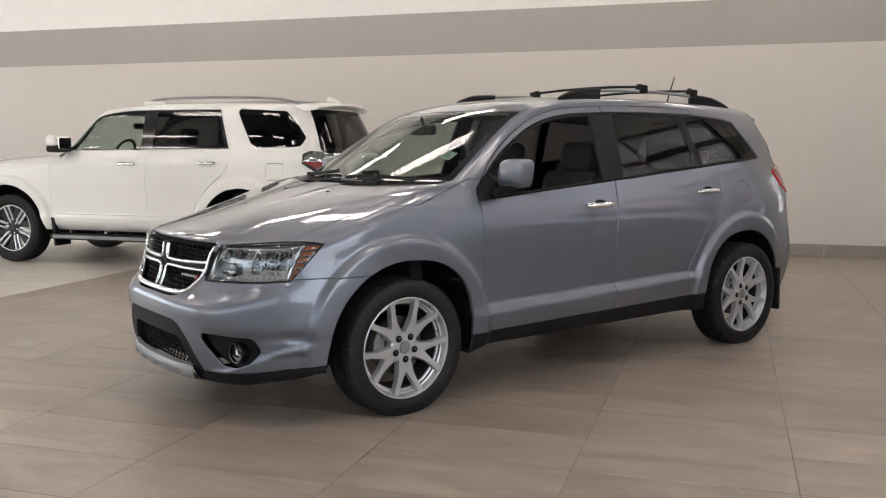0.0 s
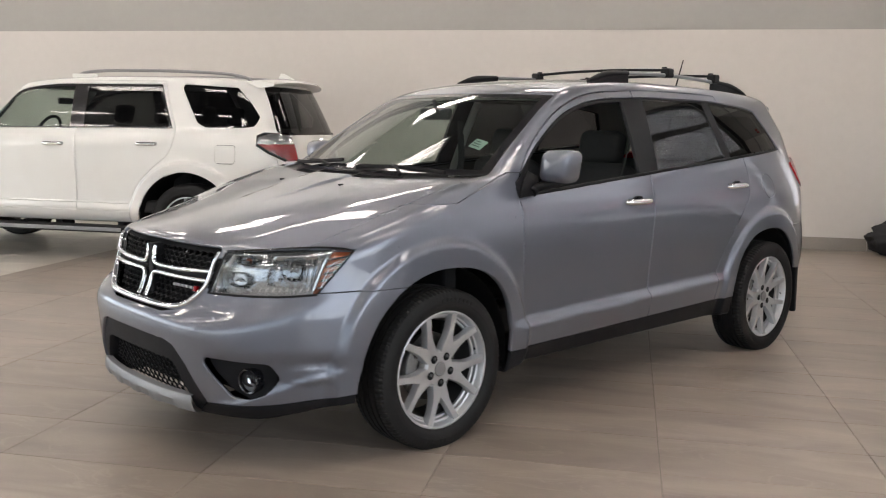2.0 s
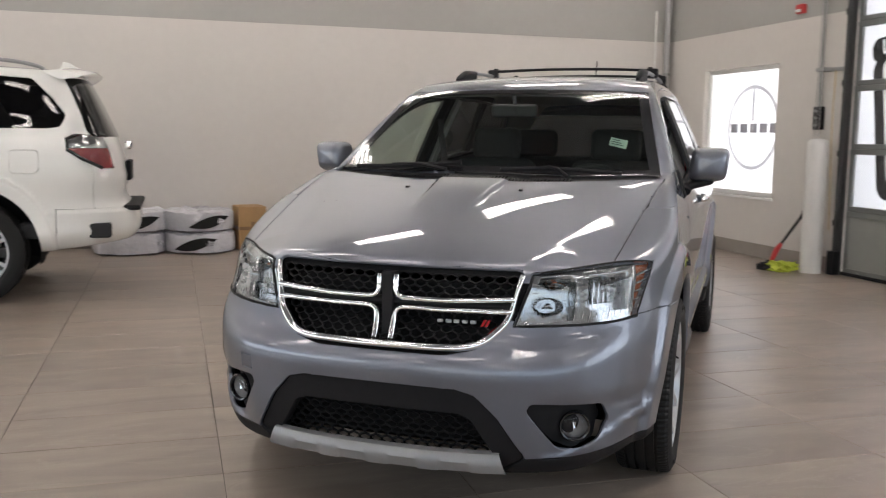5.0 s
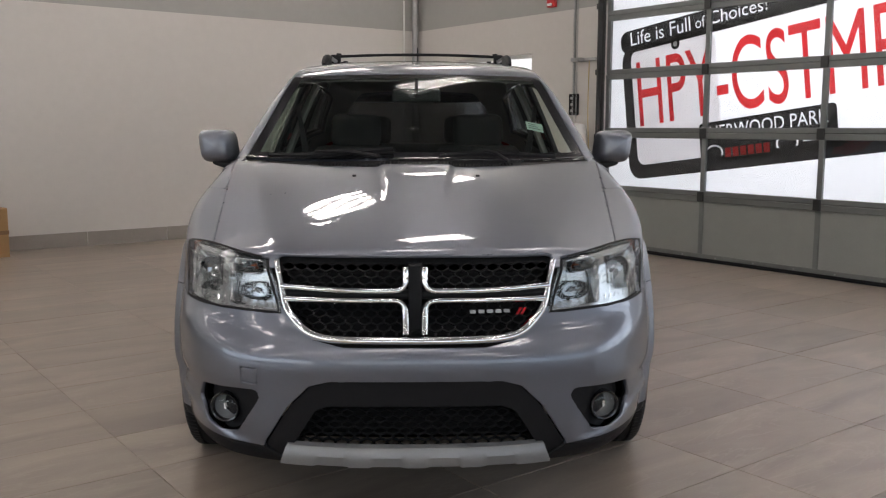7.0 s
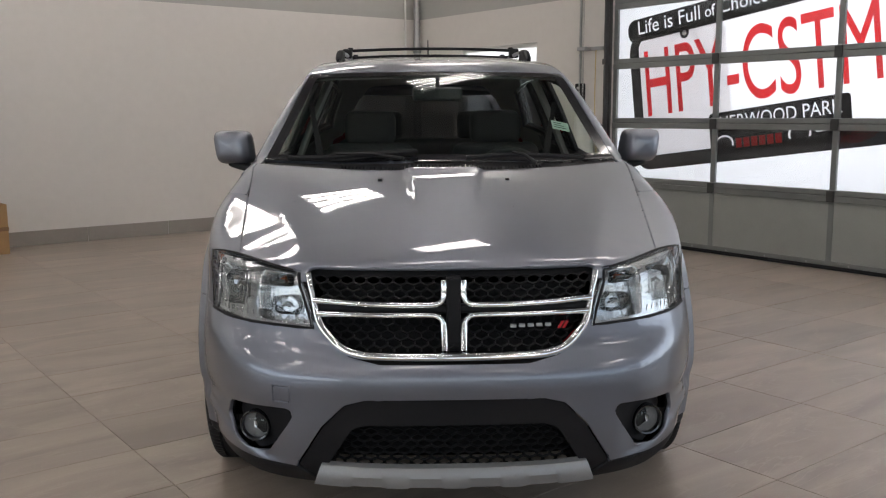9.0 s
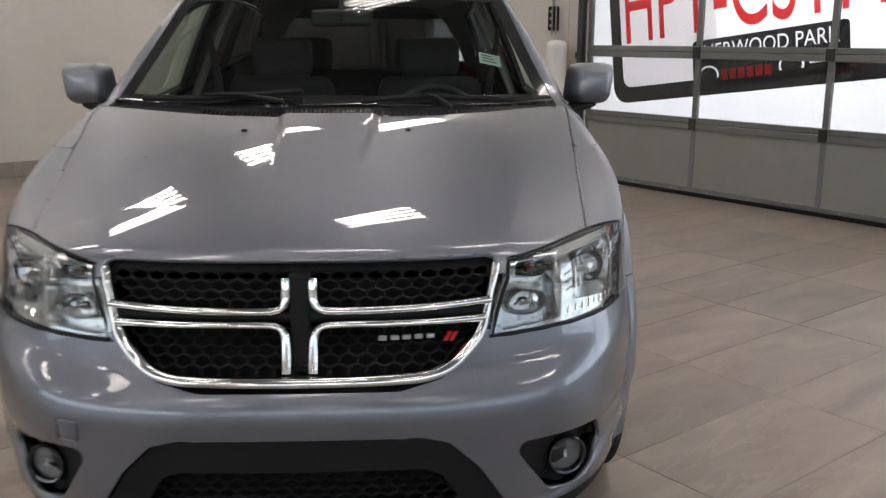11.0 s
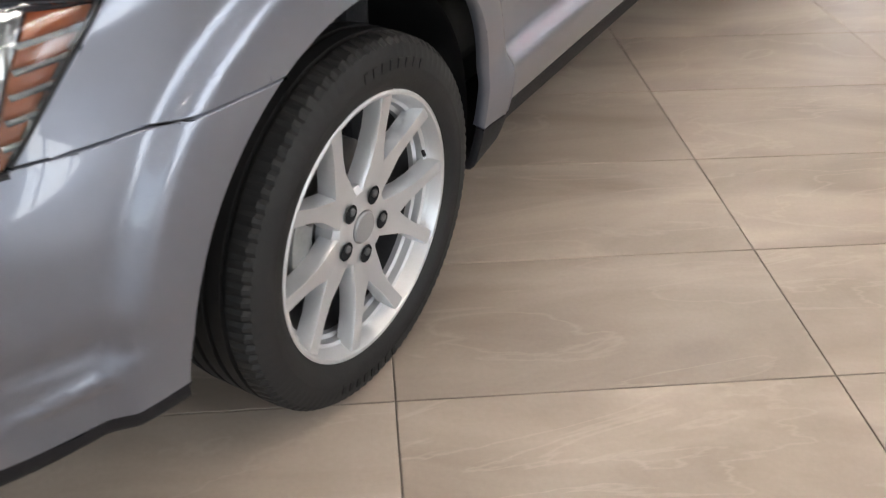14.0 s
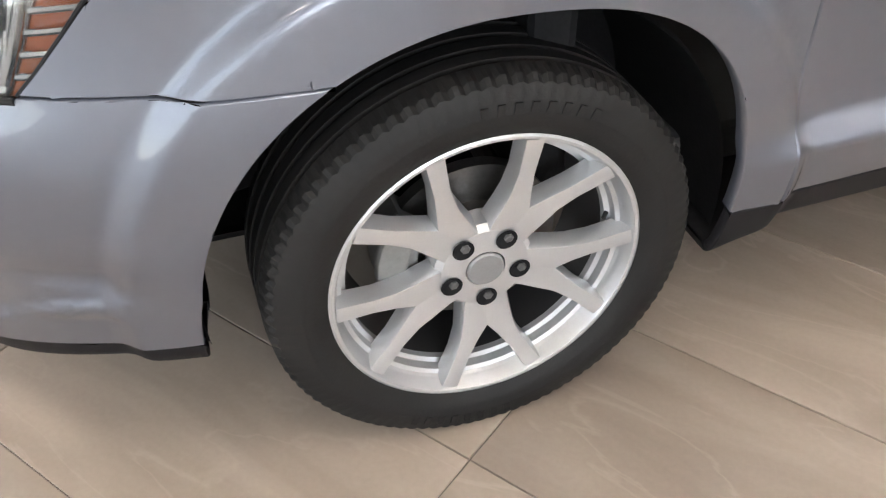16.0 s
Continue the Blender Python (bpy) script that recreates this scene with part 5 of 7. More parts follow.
# door handles
for y, z, dr in ((1.418, 1.030, "front_door"), (2.475, 1.083, "rear_door")):
    for s in (1, -1):
        door = P_[(dr, s > 0)]
        c = side_at(y, z, 0, s)
        pts = [side_at(y + d, z + .004 * d, o, s) for d, o in ((-.098, .004), (-.085, .022), (-.05, .031), (0, .034), (.05, .031), (.085, .022), (.098, .004))]
        h = part("handle", tube(smooth_path(pts, 4), .0175, 12, flat=1.0), M_CHROME, door, "chrome pull handle", smooth=50)
        m = Matrix.Translation(c) @ pose(0, 0, 0, 0, s * 8, 0)
        # no hollow is cut: a black disc on the door paints the recess's shade
        cup = lathe([(s * .002, .001), (s * .002, .045), (s * .0035, .050), (s * .001, .053)], 32, m=m @ Matrix.Diagonal((1, 1.1, .62, 1)))
        part("handle_cup", cup, M_GLOSSBLACK, door, "gloss black disc for the shade in the handle recess", smooth=40)

# roof rails and cross bars
for s in (1, -1):
    rail = hang("roof_rail", None, car, "silver roof rail with black end feet")
    ys = (1.52, 1.60, 1.75, 2.1, 2.5, 2.8, 2.95, 3.05)
    xs = .525
    mid = smooth_path([top_at(s * xs, y, o) for y, o in ((1.70, .048), (2.0, .055), (2.4, .057), (2.75, .050))], 6)
    part("bar", tube(mid, .014, 10, flat=.8), M_SKID, rail, smooth=50)
    for (y0, o0), (y1, o1), (y2, o2), (y3, o3) in (((1.42, .002), (1.50, .022), (1.60, .044), (1.78, .050)), ((3.14, .002), (3.02, .026), (2.90, .044), (2.70, .051))):
        fp = smooth_path([top_at(s * xs, y, o) for y, o in ((y0, o0), (y1, o1), (y2, o2), (y3, o3))], 4)
        part("foot", tube(fp, [.010, .013, .016, .018, .019, .020, .020, .020, .019, .018, .017, .017, .016], 10, flat=.95), M_BLACK, rail, smooth=50)
        q = top_at(s * xs, (y1 + y2) / 2)
        part("stand", prism([(y0, top_at(s * xs, y0).z - .012), (y1 + (y2 - y1) * .2, q.z + .03), (y2, q.z + .04), (y3, top_at(s * xs, y3).z + .04), (y3, top_at(s * xs, y3).z - .012)], s * (xs - .013), s * (xs + .013), "x", .004), M_BLACK, rail)
for y in (2.19, 2.72):
    bar = hang("roof_crossbar", None, car, "black roof crossbar with clamps")
    zt = top_at(.525, y).z + .088
    part("bar", tube(smooth_path([(-.53, y, zt), (-.2, y, zt + .012), (.2, y, zt + .012), (.53, y, zt)], 6), .013, 10, flat=.7), M_BLACK, bar, smooth=50)
    for s in (1, -1):
        part("clamp", box(s * .525 - .030, s * .525 + .030, y - .034, y + .034, zt - .045, zt + .012, .010), M_BLACK, bar)
        part("knob", lathe([(zt + .010, .017), (zt + .020, .016), (zt + .022, .0001)], 14, axis="z", m=Matrix.Translation((s * .505, y, 0))), M_BLACK, bar)
p = top_at(.0, 3.08)
ant = hang("antenna", None, car)
part("base", box(p.x - .012, p.x + .012, p.y - .03, p.y + .03, p.z - .006, p.z + .016, .006), M_BLACK, ant)
part("mast", tube([(p.x, p.y, p.z), (p.x, p.y + .10, p.z + .24)], [.0065, .004], 8), M_BLACK, ant)
# spoiler lip over the rear screen
bm = bmesh.new()
rows = []
for i in range(21):
    x = -.52 + .052 * i
    q = .22 * (abs(x) / .52) ** 3
    rows.append([bm.verts.new((x, y - q * .5, z)) for y, z in ((3.45, top_at(x, 3.45).z + .003), (3.56, 1.630 - .05 * (x / .65) ** 2), (3.60, 1.618 - .05 * (x / .65) ** 2), (3.605, 1.600 - .05 * (x / .65) ** 2), (3.56, 1.580 - .05 * (x / .65) ** 2))])
for a, b in zip(rows, rows[1:]):
    for k in range(4):
        bm.faces.new((a[k], b[k], b[k + 1], a[k + 1]))
for r in (rows[0], rows[-1]):
    bm.faces.new(r)
bmesh.ops.recalc_face_normals(bm, faces=bm.faces)
part("spoiler", bm, M_PAINT, car, smooth=40)

# door mouldings: rubber strip along the window sills
for s in (1, -1):
    part("sill_strip", tube([side_at(y, sill(y) + .004, .002, s) for y in np.linspace(.60, 3.16, 30)], .008, 6, flat=1.1), M_BLACK, car, "black window sill strip")

# ---- cabin ----
cabin = hang("cabin", None, car, "dark cloth cabin with pale pillar trim")
up, _ = S.carve(P_["side"], lambda P: 1.13 - P[:, 2], lambda P: P[:, 1] - 3.5)
P, f, N = S.panel(up, gap=0, depth=.004, shift=-.035)
hang("headliner", mesh_of("headliner", P, [t[::-1] for t in f], M_PALETRIM, -N), cabin, "pale grey headliner and pillar trim")
for k in ("front_door", "rear_door"):
    TT, _ = S.carve(P_[k], lambda P: P[:, 2] - sill(P[:, 1]) - .01)
    for half in lr(TT):
        P, f, N = S.panel(half, gap=0, depth=.004, shift=-.05)
        hang("door_trim", mesh_of("door_trim", P, [t[::-1] for t in f], M_DASH, -N), cabin)
part("cabin_floor", box(-.72, .72, .10, 3.30, .32, .40, .02), M_CLOTH, cabin)
part("firewall", box(-.80, .80, .10, .18, .40, 1.08, .02), M_LINER, cabin)
bm = bmesh.new()
rows = []
for i in range(25):
    x = -.74 + 1.48 * i / 24
    bow = .16 * (x / .72) ** 2
    hum = .035 * math.exp(-((x - .36) / .20) ** 2)
    rows.append([bm.verts.new((x, y, z)) for y, z in ((.20 + bow, 1.095), (.45 + bow * .6, 1.105 + hum * .5), (.62, 1.10 + hum), (.72, 1.06 + hum), (.76, .98), (.72, .80), (.66, .60))])
for a, b in zip(rows, rows[1:]):
    for k in range(6):
        bm.faces.new((a[k], b[k], b[k + 1], a[k + 1]))
bmesh.ops.recalc_face_normals(bm, faces=bm.faces)
part("dashboard", bm, M_DASH, cabin, "dark moulded dashboard", smooth=50)
sw = hang("steering_wheel", None, cabin, "black steering wheel")
m = Matrix.Translation((.37, .90, 1.03)) @ pose(0, 0, 0, 64, 0, 0)
part("rim", tube([m @ Vector((.19 * math.cos(a), .19 * math.sin(a), 0)) for a in [2 * math.pi * i / 40 for i in range(40)]], .016, 10, closed=True), M_DASH, sw, smooth=60)
part("boss", lathe([(-.02, .0001), (-.02, .08), (.02, .07), (.03, .0001)], 24, axis="z", m=m), M_DASH, sw, smooth=40)
for a in (0, 180, 270):
    part("arm", tube([m @ Vector((0, 0, 0)), m @ Vector((.185 * math.cos(radians(a)), .185 * math.sin(radians(a)), 0))], .018, 8, flat=.5), M_DASH, sw)


def seat(x, y, wide, name="seat"):
    st = hang(name, None, cabin, "black cloth seat with headrest")
    m = Matrix.Translation((x, y, 0))
    part("cushion", box(-wide, wide, -.30, .26, .44, .64, .06, 4, m=m), M_CLOTH, st, smooth=50)
    part("backrest", box(-wide, wide, -.07, .10, 0, .66, .07, 4, m=m @ Matrix.Translation((0, .26, .58)) @ pose(0, 0, 0, -16)), M_CLOTH, st, smooth=50)
    n = 1 if wide < .4 else 2
    for k in range(n):
        xx = 0 if n == 1 else (-.34, .34)[k]
        part("headrest", box(-.15, .15, -.06, .06, 0, .20, .05, 4, m=m @ Matrix.Translation((xx, .455, 1.205)) @ pose(0, 0, 0, -12)), M_CLOTH, st, smooth=50)
        for dx in (-.06, .06):
            part("post", tube([m @ Vector((xx + dx, .45, 1.17)), m @ Vector((xx + dx, .475, 1.29))], .007, 8), M_STEEL, st)
    return st


seat(.37, 1.30, .26)
seat(-.37, 1.30, .26)
seat(0, 2.25, .64, "rear_bench")
part("console", box(-.11, .11, .75, 1.7, .40, .72, .03), M_DASH, cabin)
mm = hang("cabin_mirror", None, cabin)
part("housing", box(-.12, .12, .74, .775, 1.445, 1.51, .015, 3), M_DASH, mm)
part("stalk", tube([(0, .76, 1.50), (0, .74, 1.555)], .010, 8), M_DASH, mm)
for s in (1, -1):
    part("b_pillar_trim", tube([side_at(1.62 + .1 * (z - 1), z, -.075, s) for z in (.6, .9, 1.15, 1.35, 1.5, 1.57)], .035, 8, flat=.6), M_PALETRIM, cabin, smooth=50)
    bm = tube([Vector((s * .70, 1.62, 1.45)), Vector((s * .66, 1.60, 1.2)), Vector((s * .60, 1.50, .75))], .022, 6, flat=.15)
    part("seat_belt", bm, M_CLOTH, cabin)

# ==== sectional door with the banner ====
door_u = SIDE + .03
DX = Matrix.Translation((0, 0, 0))
gate = thing("sectional_door", ROOM, "closed aluminium sectional overhead door with glazed panels", "garage door")
cols = [D1 - .04, 2.565, 1.315, .065, D0 + .04]
rows_z = [.03, .655, 1.28, 1.905, 2.53, 3.155, 3.72]
for k in range(4):
    v1, v0 = cols[k], cols[k + 1]
    pn = part("panel", box(door_u + .006, door_u + .03, v0 + .02, v1 - .02, .07, .61, .003), M_PANEL, gate, "solid grey bottom panel")
for z in rows_z:
    hgt = .05 if 0.1 < z < 3.6 else .045
    part("rail", box(door_u - .012, door_u + .035, D0 + .02, D1 - .02, z - hgt - .008, z - .002, .006), M_ALUM, gate)
    part("rail", box(door_u - .004, door_u + .035, D0 + .02, D1 - .02, z + .002, z + hgt, .005), M_ALUM, gate)
    part("joint", box(door_u + .008, door_u + .030, D0 + .03, D1 - .03, z - .012, z + .012), M_DARKSTEEL, gate)
for k, v in enumerate(cols):
    for z0, z1 in zip(rows_z, rows_z[1:]):
        part("stile", box(door_u, door_u + .034, v - .026, v + .026, z0 + .04, z1 - .05, .004), M_ALUM, gate)
    if 0 < k < 4:
        for z in rows_z[1:-1]:
            part("hinge", box(door_u - .034, door_u - .010, v - .035, v + .035, z - .055, z + .045, .006), M_DARKSTEEL, gate, "dark steel hinge")
for k in range(4):
    for z0, z1 in zip(rows_z[1:], rows_z[2:]):
        pane = part("pane", box(door_u + .014, door_u + .018, cols[k + 1] + .02, cols[k] - .02, z0 + .035, z1 - .045), M_LENS, gate, "clear glass pane")
        pane.visible_shadow = False
part("bottom_seal", box(door_u - .02, door_u + .04, D0, D1, 0, .035, .008), M_BLACK, gate, "black rubber bottom seal")
for k in range(4):
    for v in np.linspace(cols[k + 1] + .2, cols[k] - .2, 3):
        part("screw", lathe([(-.003, .0001), (-.003, .008), (0, .009)], 8, m=Matrix.Translation((door_u - .012, float(v), .05))), M_STEELGREY, gate)
trk = thing("door_track", ROOM, "dark steel guide track beside the sectional door", "door track")
part("angle", box(SIDE - .012, SIDE + .012, D1 - .01, D1 + .07, 0, DZ - .05, .003), M_DARKSTEEL, trk)
part("channel", box(SIDE - .085, SIDE - .03, D1 + .00, D1 + .025, .05, DZ - .1, .006), M_DARKSTEEL, trk)
for z in (.5, 1.2, 1.9, 2.6, 3.3):
    part("bracket", box(SIDE - .075, SIDE - .006, D1 + .02, D1 + .055, z, z + .06, .004), M_DARKSTEEL, trk)
part("base_block", box(SIDE - .10, SIDE - .012, D1 - .02, D1 + .08, 0, .24, .01), M_LINER, trk, "black rubber block at the foot")

# banner on the far side of the glass
BU = SIDE + .085
M_BANNERBLACK = backlit("banner_black", (.03, .028, .028), .5)
M_BANNERRED = backlit("banner_red", (.80, .045, .05), .6)
M_BANNERGREY = backlit("banner_grey", (.80, .77, .77), .75)
M_BANNERWHITE = backlit("banner_white_print", (.95, .95, .95), .75)
banner = thing("banner", ROOM, "large backlit white banner with a number plate motif and red letters", "banner")
part("sheet", box(BU, BU + .003, D0, D1, .60, DZ), M_FILM, banner, "white translucent sheet")
LEAN = radians(7.4)
ORG = (3.415, 1.335)


def banner_pt(a, b, lay):
    """a to the right along the lettering, b up, in metres from the first letter's foot."""
    c, s_ = math.cos(LEAN), math.sin(LEAN)
    return (BU - .002 - .0012 * lay, ORG[0] - (a * c - b * s_), ORG[1] + a * s_ + b * c)


def round_rect(a0, a1, b0, b1, r, n=6):
    out = []
    for ca, cb, st_ in ((a1 - r, b1 - r, 0), (a0 + r, b1 - r, 90), (a0 + r, b0 + r, 180), (a1 - r, b0 + r, 270)):
        for k in range(n + 1):
            t = radians(st_ + 90 * k / n)
            out.append((ca + r * math.cos(t), cb + r * math.sin(t)))
    return out


def banner_shape(name, outer, mat, lay, inner=None, label=""):
    bm = bmesh.new()
    o = [bm.verts.new(banner_pt(a, b, lay)) for a, b in outer]
    if inner:
        i_ = [bm.verts.new(banner_pt(a, b, lay)) for a, b in inner]
        for k in range(len(o)):
            bm.faces.new((o[k], o[(k + 1) % len(o)], i_[(k + 1) % len(o)], i_[k]))
    else:
        bm.faces.new(o)
    return part(name, bm, mat, banner, label)


banner_shape("plate_frame", round_rect(-.20, 4.2, -.545, .86, .16), M_BANNERBLACK, 1, round_rect(-.075, 4.05, -.40, .815, .10), "black plate frame")
banner_shape("plate_field", round_rect(-.07, 1.0, -.395, .81, .10), M_BANNERGREY, .5, None, "pale grey plate field")
banner_shape("plate_line", round_rect(-.062, 4.04, -.388, .802, .095), M_BANNERGREY, 1, round_rect(-.052, 4.03, -.378, .792, .09), "thin grey outline")
banner_shape("bolt_hole", [(.52 + .055 * math.cos(radians(12 * k)), .78 + .055 * math.sin(radians(12 * k))) for k in range(30)], M_BANNERBLACK, 2)
banner_shape("bolt_hole_centre", [(.52 + .026 * math.cos(radians(12 * k)), .78 + .026 * math.sin(radians(12 * k))) for k in range(30)], M_BANNERGREY, 3)


def words(name, text, a0, b0, wide, high, mat, lay, label=""):
    cu = bpy.data.curves.new(name, "FONT")
    cu.body = text
    tmp = bpy.data.objects.new(name, cu)
    scene.collection.objects.link(tmp)
    dg = bpy.context.evaluated_depsgraph_get()
    me = bpy.data.meshes.new_from_object(tmp.evaluated_get(dg))
    bpy.data.objects.remove(tmp)
    co = np.array([v.co for v in me.vertices])
    lo, hi = co.min(0), co.max(0)
    for v in me.vertices:
        v.co = banner_pt(a0 + (v.co.x - lo[0]) / (hi[0] - lo[0]) * wide, b0 + (v.co.y - lo[1]) / (hi[1] - lo[1]) * high, lay)
    me.materials.clear()
    me.materials.append(mat)
    return hang(name, me, banner, label)


words("lettering", "HPY-CSTMR", -.01, 0, 2.87, .695, M_BANNERRED, 2, "tall thin red letters")


def stencil(name, outer, holes, texts, mat, lay, label=""):
    """A dark printed field with clear openings through which the white sheet shows."""
    out = bpy.data.curves.new(name, "CURVE")
    out.dimensions, out.fill_mode = "2D", "BOTH"
    for poly in [outer] + holes:
        sp = out.splines.new("POLY")
        sp.points.add(len(poly) - 1)
        for q, (a, b) in zip(sp.points, poly):
            q.co = (a, b, 0, 1)
        sp.use_cyclic_u = True
    for text, a0, b0, wide, high in texts:
        cu = bpy.data.curves.new(name, "FONT")
        cu.body = text
        tmp = bpy.data.objects.new(name, cu)
        scene.collection.objects.link(tmp)
        dg = bpy.context.evaluated_depsgraph_get()
        data = tmp.evaluated_get(dg).to_curve(dg)
        pts = np.array([list(q.co)[:2] for sp in data.splines for q in sp.bezier_points])
        lo, hi = pts.min(0), pts.max(0)
        for sp in data.splines:
            dst = out.splines.new("POLY")
            loop = []
            B = list(sp.bezier_points)
            for p, q in zip(B, B[1:] + B[:1]):
                for t in (0, .25, .5, .75):
                    c = (1 - t) ** 3 * p.co + 3 * t * (1 - t) ** 2 * p.handle_right + 3 * t * t * (1 - t) * q.handle_left + t ** 3 * q.co
                    loop.append((a0 + (c.x - lo[0]) / (hi[0] - lo[0]) * wide, b0 + (c.y - lo[1]) / (hi[1] - lo[1]) * high))
            dst.points.add(len(loop) - 1)
            for q, (a, b) in zip(dst.points, loop):
                q.co = (a, b, 0, 1)
            dst.use_cyclic_u = True
        bpy.data.objects.remove(tmp)
    tmp = bpy.data.objects.new(name, out)
    scene.collection.objects.link(tmp)
    dg = bpy.context.evaluated_depsgraph_get()
    me = bpy.data.meshes.new_from_object(tmp.evaluated_get(dg))
    bpy.data.objects.remove(tmp)
    for v in me.vertices:
        v.co = banner_pt(v.co.x, v.co.y, lay)
    me.materials.clear()
    me.materials.append(mat)
    return hang(name, me, banner, label)


def disc(a, b, ra, rb, n=28):
    return [(a + ra * math.cos(2 * math.pi * k / n), b + rb * math.sin(2 * math.pi * k / n)) for k in range(n)]


stencil("slogan_bar", round_rect(-.20, 4.2, .80, 1.035, .10), [], [("Life is Full", -.06, .872, .78, .140), ("of", .78, .875, .12, .11), ("Choices!", .95, .878, .64, .125)], M_BANNERBLACK, 2, "black bar with white slogan")
red = [[(1.03 + .085 * k, -.425), (1.095 + .085 * k, -.425), (1.095 + .085 * k, -.335), (1.03 + .085 * k, -.335)] for k in range(6)]
rings = [disc(.90, -.375, .105, .085), disc(.90, -.375, .088, .068), disc(1.70, -.365, .115, .088), disc(1.70, -.365, .096, .070)]
stencil("dealer_tab", round_rect(.74, 2.20, -.47, -.065, .04), rings + [[(1.86, -.37), (2.14, -.37), (2.14, -.335), (1.86, -.335)]], [("SHERWOOD PARK", .79, -.230, 1.33, .125)], M_BANNERBLACK, 3, "black tab with white town name and red bars")
for r in red:
    banner_shape("bar", r, M_BANNERRED, 4)

# ==== window with film ====
win = thing("window_1", ROOM, "square window covered with backlit white film", kind="structure")
for nm, v0, v1, z0, z1 in (("window_frame", W0, W1, WZ1 - .05, WZ1), ("window_frame", W0, W0 + .05, WZ0 + .05, WZ1 - .05), ("window_frame", W1 - .05, W1, WZ0 + .05, WZ1 - .05), ("window_frame", W0, W1, WZ0, WZ0 + .05)):
    part(nm, box(SIDE + .06, SIDE + .13, v0, v1, z0, z1, .004), M_FIXTURE, win)
part("pane", box(SIDE + .095, SIDE + .10, W0 + .05, W1 - .05, WZ0 + .05, WZ1 - .05), M_FILM, win, "white translucent film")
part("window_sill", box(SIDE - .02, SIDE + .06, W0 - .02, W1 + .02, WZ0 - .03, WZ0, .004), M_FIXTURE, win)
M_PRINT = backlit("grey_print", (.46, .46, .48), .5)


def ring_print(r0, r1, c, mat, x):
    bm = bmesh.new()
    n = 48
    a = [bm.verts.new((x, c[0] + r0 * math.cos(2 * math.pi * k / n), c[1] + r0 * math.sin(2 * math.pi * k / n))) for k in range(n)]
    b = [bm.verts.new((x, c[0] + r1 * math.cos(2 * math.pi * k / n), c[1] + r1 * math.sin(2 * math.pi * k / n))) for k in range(n)]
    for k in range(n):
        bm.faces.new((a[k], a[(k + 1) % n], b[(k + 1) % n], b[k]))
    return bm


part("emblem", ring_print(.50, .455, (5.62, 1.50), M_PRINT, SIDE + .093), M_PRINT, win, "large grey ring emblem")
part("emblem", box(SIDE + .0925, SIDE + .093, 5.60, 5.64, 1.58, 1.95), M_PRINT, win)
for k in range(5):
    v1 = 6.05 - .19 * k
    part("bar", box(SIDE + .0915, SIDE + .092, v1 - .15, v1, 1.44, 1.55), M_PRINT, win, "dark lettering as plain bars")

# ==== things along the walls ====
def mtx(u, v, z=0, t=0):
    return at_room(u, v, z, t)


pipe = thing("corner_pipe", ROOM, "grey vertical conduit in the wall corner", "pipe")
part("pipe", tube([(SIDE - .10, BACK - .10, 0), (SIDE - .10, BACK - .10, CEIL)], .045, 16), M_STEELGREY, pipe, smooth=60)
for z in (.8, 2.2, 3.6):
    part("clamp", lathe([(z, .046), (z, .052), (z + .03, .052), (z + .03, .046)], 20, axis="z", m=Matrix.Translation((SIDE - .10, BACK - .10, 0))), M_ALUM, pipe)

M_POST = material("white_post_cover", (.70, .69, .67), .5, grain=.03, scale=30, spread=.06)
post = thing("bollard", mtx(5.08, 4.10), "white plastic covered steel post beside the door", "bollard")
part("sleeve", lathe([(0, .105), (1.30, .105), (1.345, .099), (1.37, .075), (1.378, .0001)], 40, axis="z"), M_POST, post, smooth=40)
part("seam", lathe([(.0, .1065), (.05, .1065), (.055, .105)], 40, axis="z"), M_POST, post)

ctl = thing("door_control", ROOM, "black door opener switch box on the wall", "switch box")
part("box", box(SIDE - .06, SIDE, 4.26, 4.37, 1.47, 1.71, .01), M_BLACK, ctl)
for k, z in enumerate((1.52, 1.59, 1.66)):
    part("button", lathe([(-.075, .0001), (-.075, .014), (-.06, .016)], 14, m=Matrix.Translation((SIDE, 4.315, z))), M_STEELGREY, ctl)
part("conduit", tube([(SIDE - .03, 4.315, 1.71), (SIDE - .03, 4.315, CEIL)], .013, 10), M_ALUM, ctl)
ch = thing("hoist_chain", ROOM, "thin steel hoist chain hanging beside the door", "chain")
for dv in (0, .055):
    bm = bmesh.new()
    for k in range(86):
        z = 1.42 + .036 * k
        a = 90 * (k % 2)
        m = Matrix.Translation((SIDE - .12, 4.19 + dv, z)) @ pose(0, 0, 0, 0, 0, a)
        tube([m @ Vector((.008 * math.cos(t), 0, .022 * math.sin(t))) for t in [2 * math.pi * i / 8 for i in range(8)]], .003, 4, into=bm, closed=True)
    part("strand", bm, M_STEELGREY, ch)
part("hook", box(SIDE - .13, SIDE, 4.16, 4.28, 2.06, 2.10, .004), M_STEELGREY, ch)
part("arm", box(SIDE - .04, SIDE, 3.98, 4.16, 2.06, 2.10, .004), M_STEELGREY, ch)
M_ROPE = material("yellow_cord", (.52, .40, .20), .8, grain=.2, scale=200)
rope = thing("pull_cord", ROOM, "pale yellow pull cord hanging down the door jamb", "cord")
part("cord", tube(smooth_path([(SIDE - .07, 4.05, 2.06), (SIDE - .08, 4.045, 1.5), (SIDE - .09, 4.00, .9), (SIDE - .10, 3.97, .45)], 6), .006, 6), M_ROPE, rope)

M_REDP = material("red_plastic", (.50, .03, .03), .4, grain=.1, scale=60)
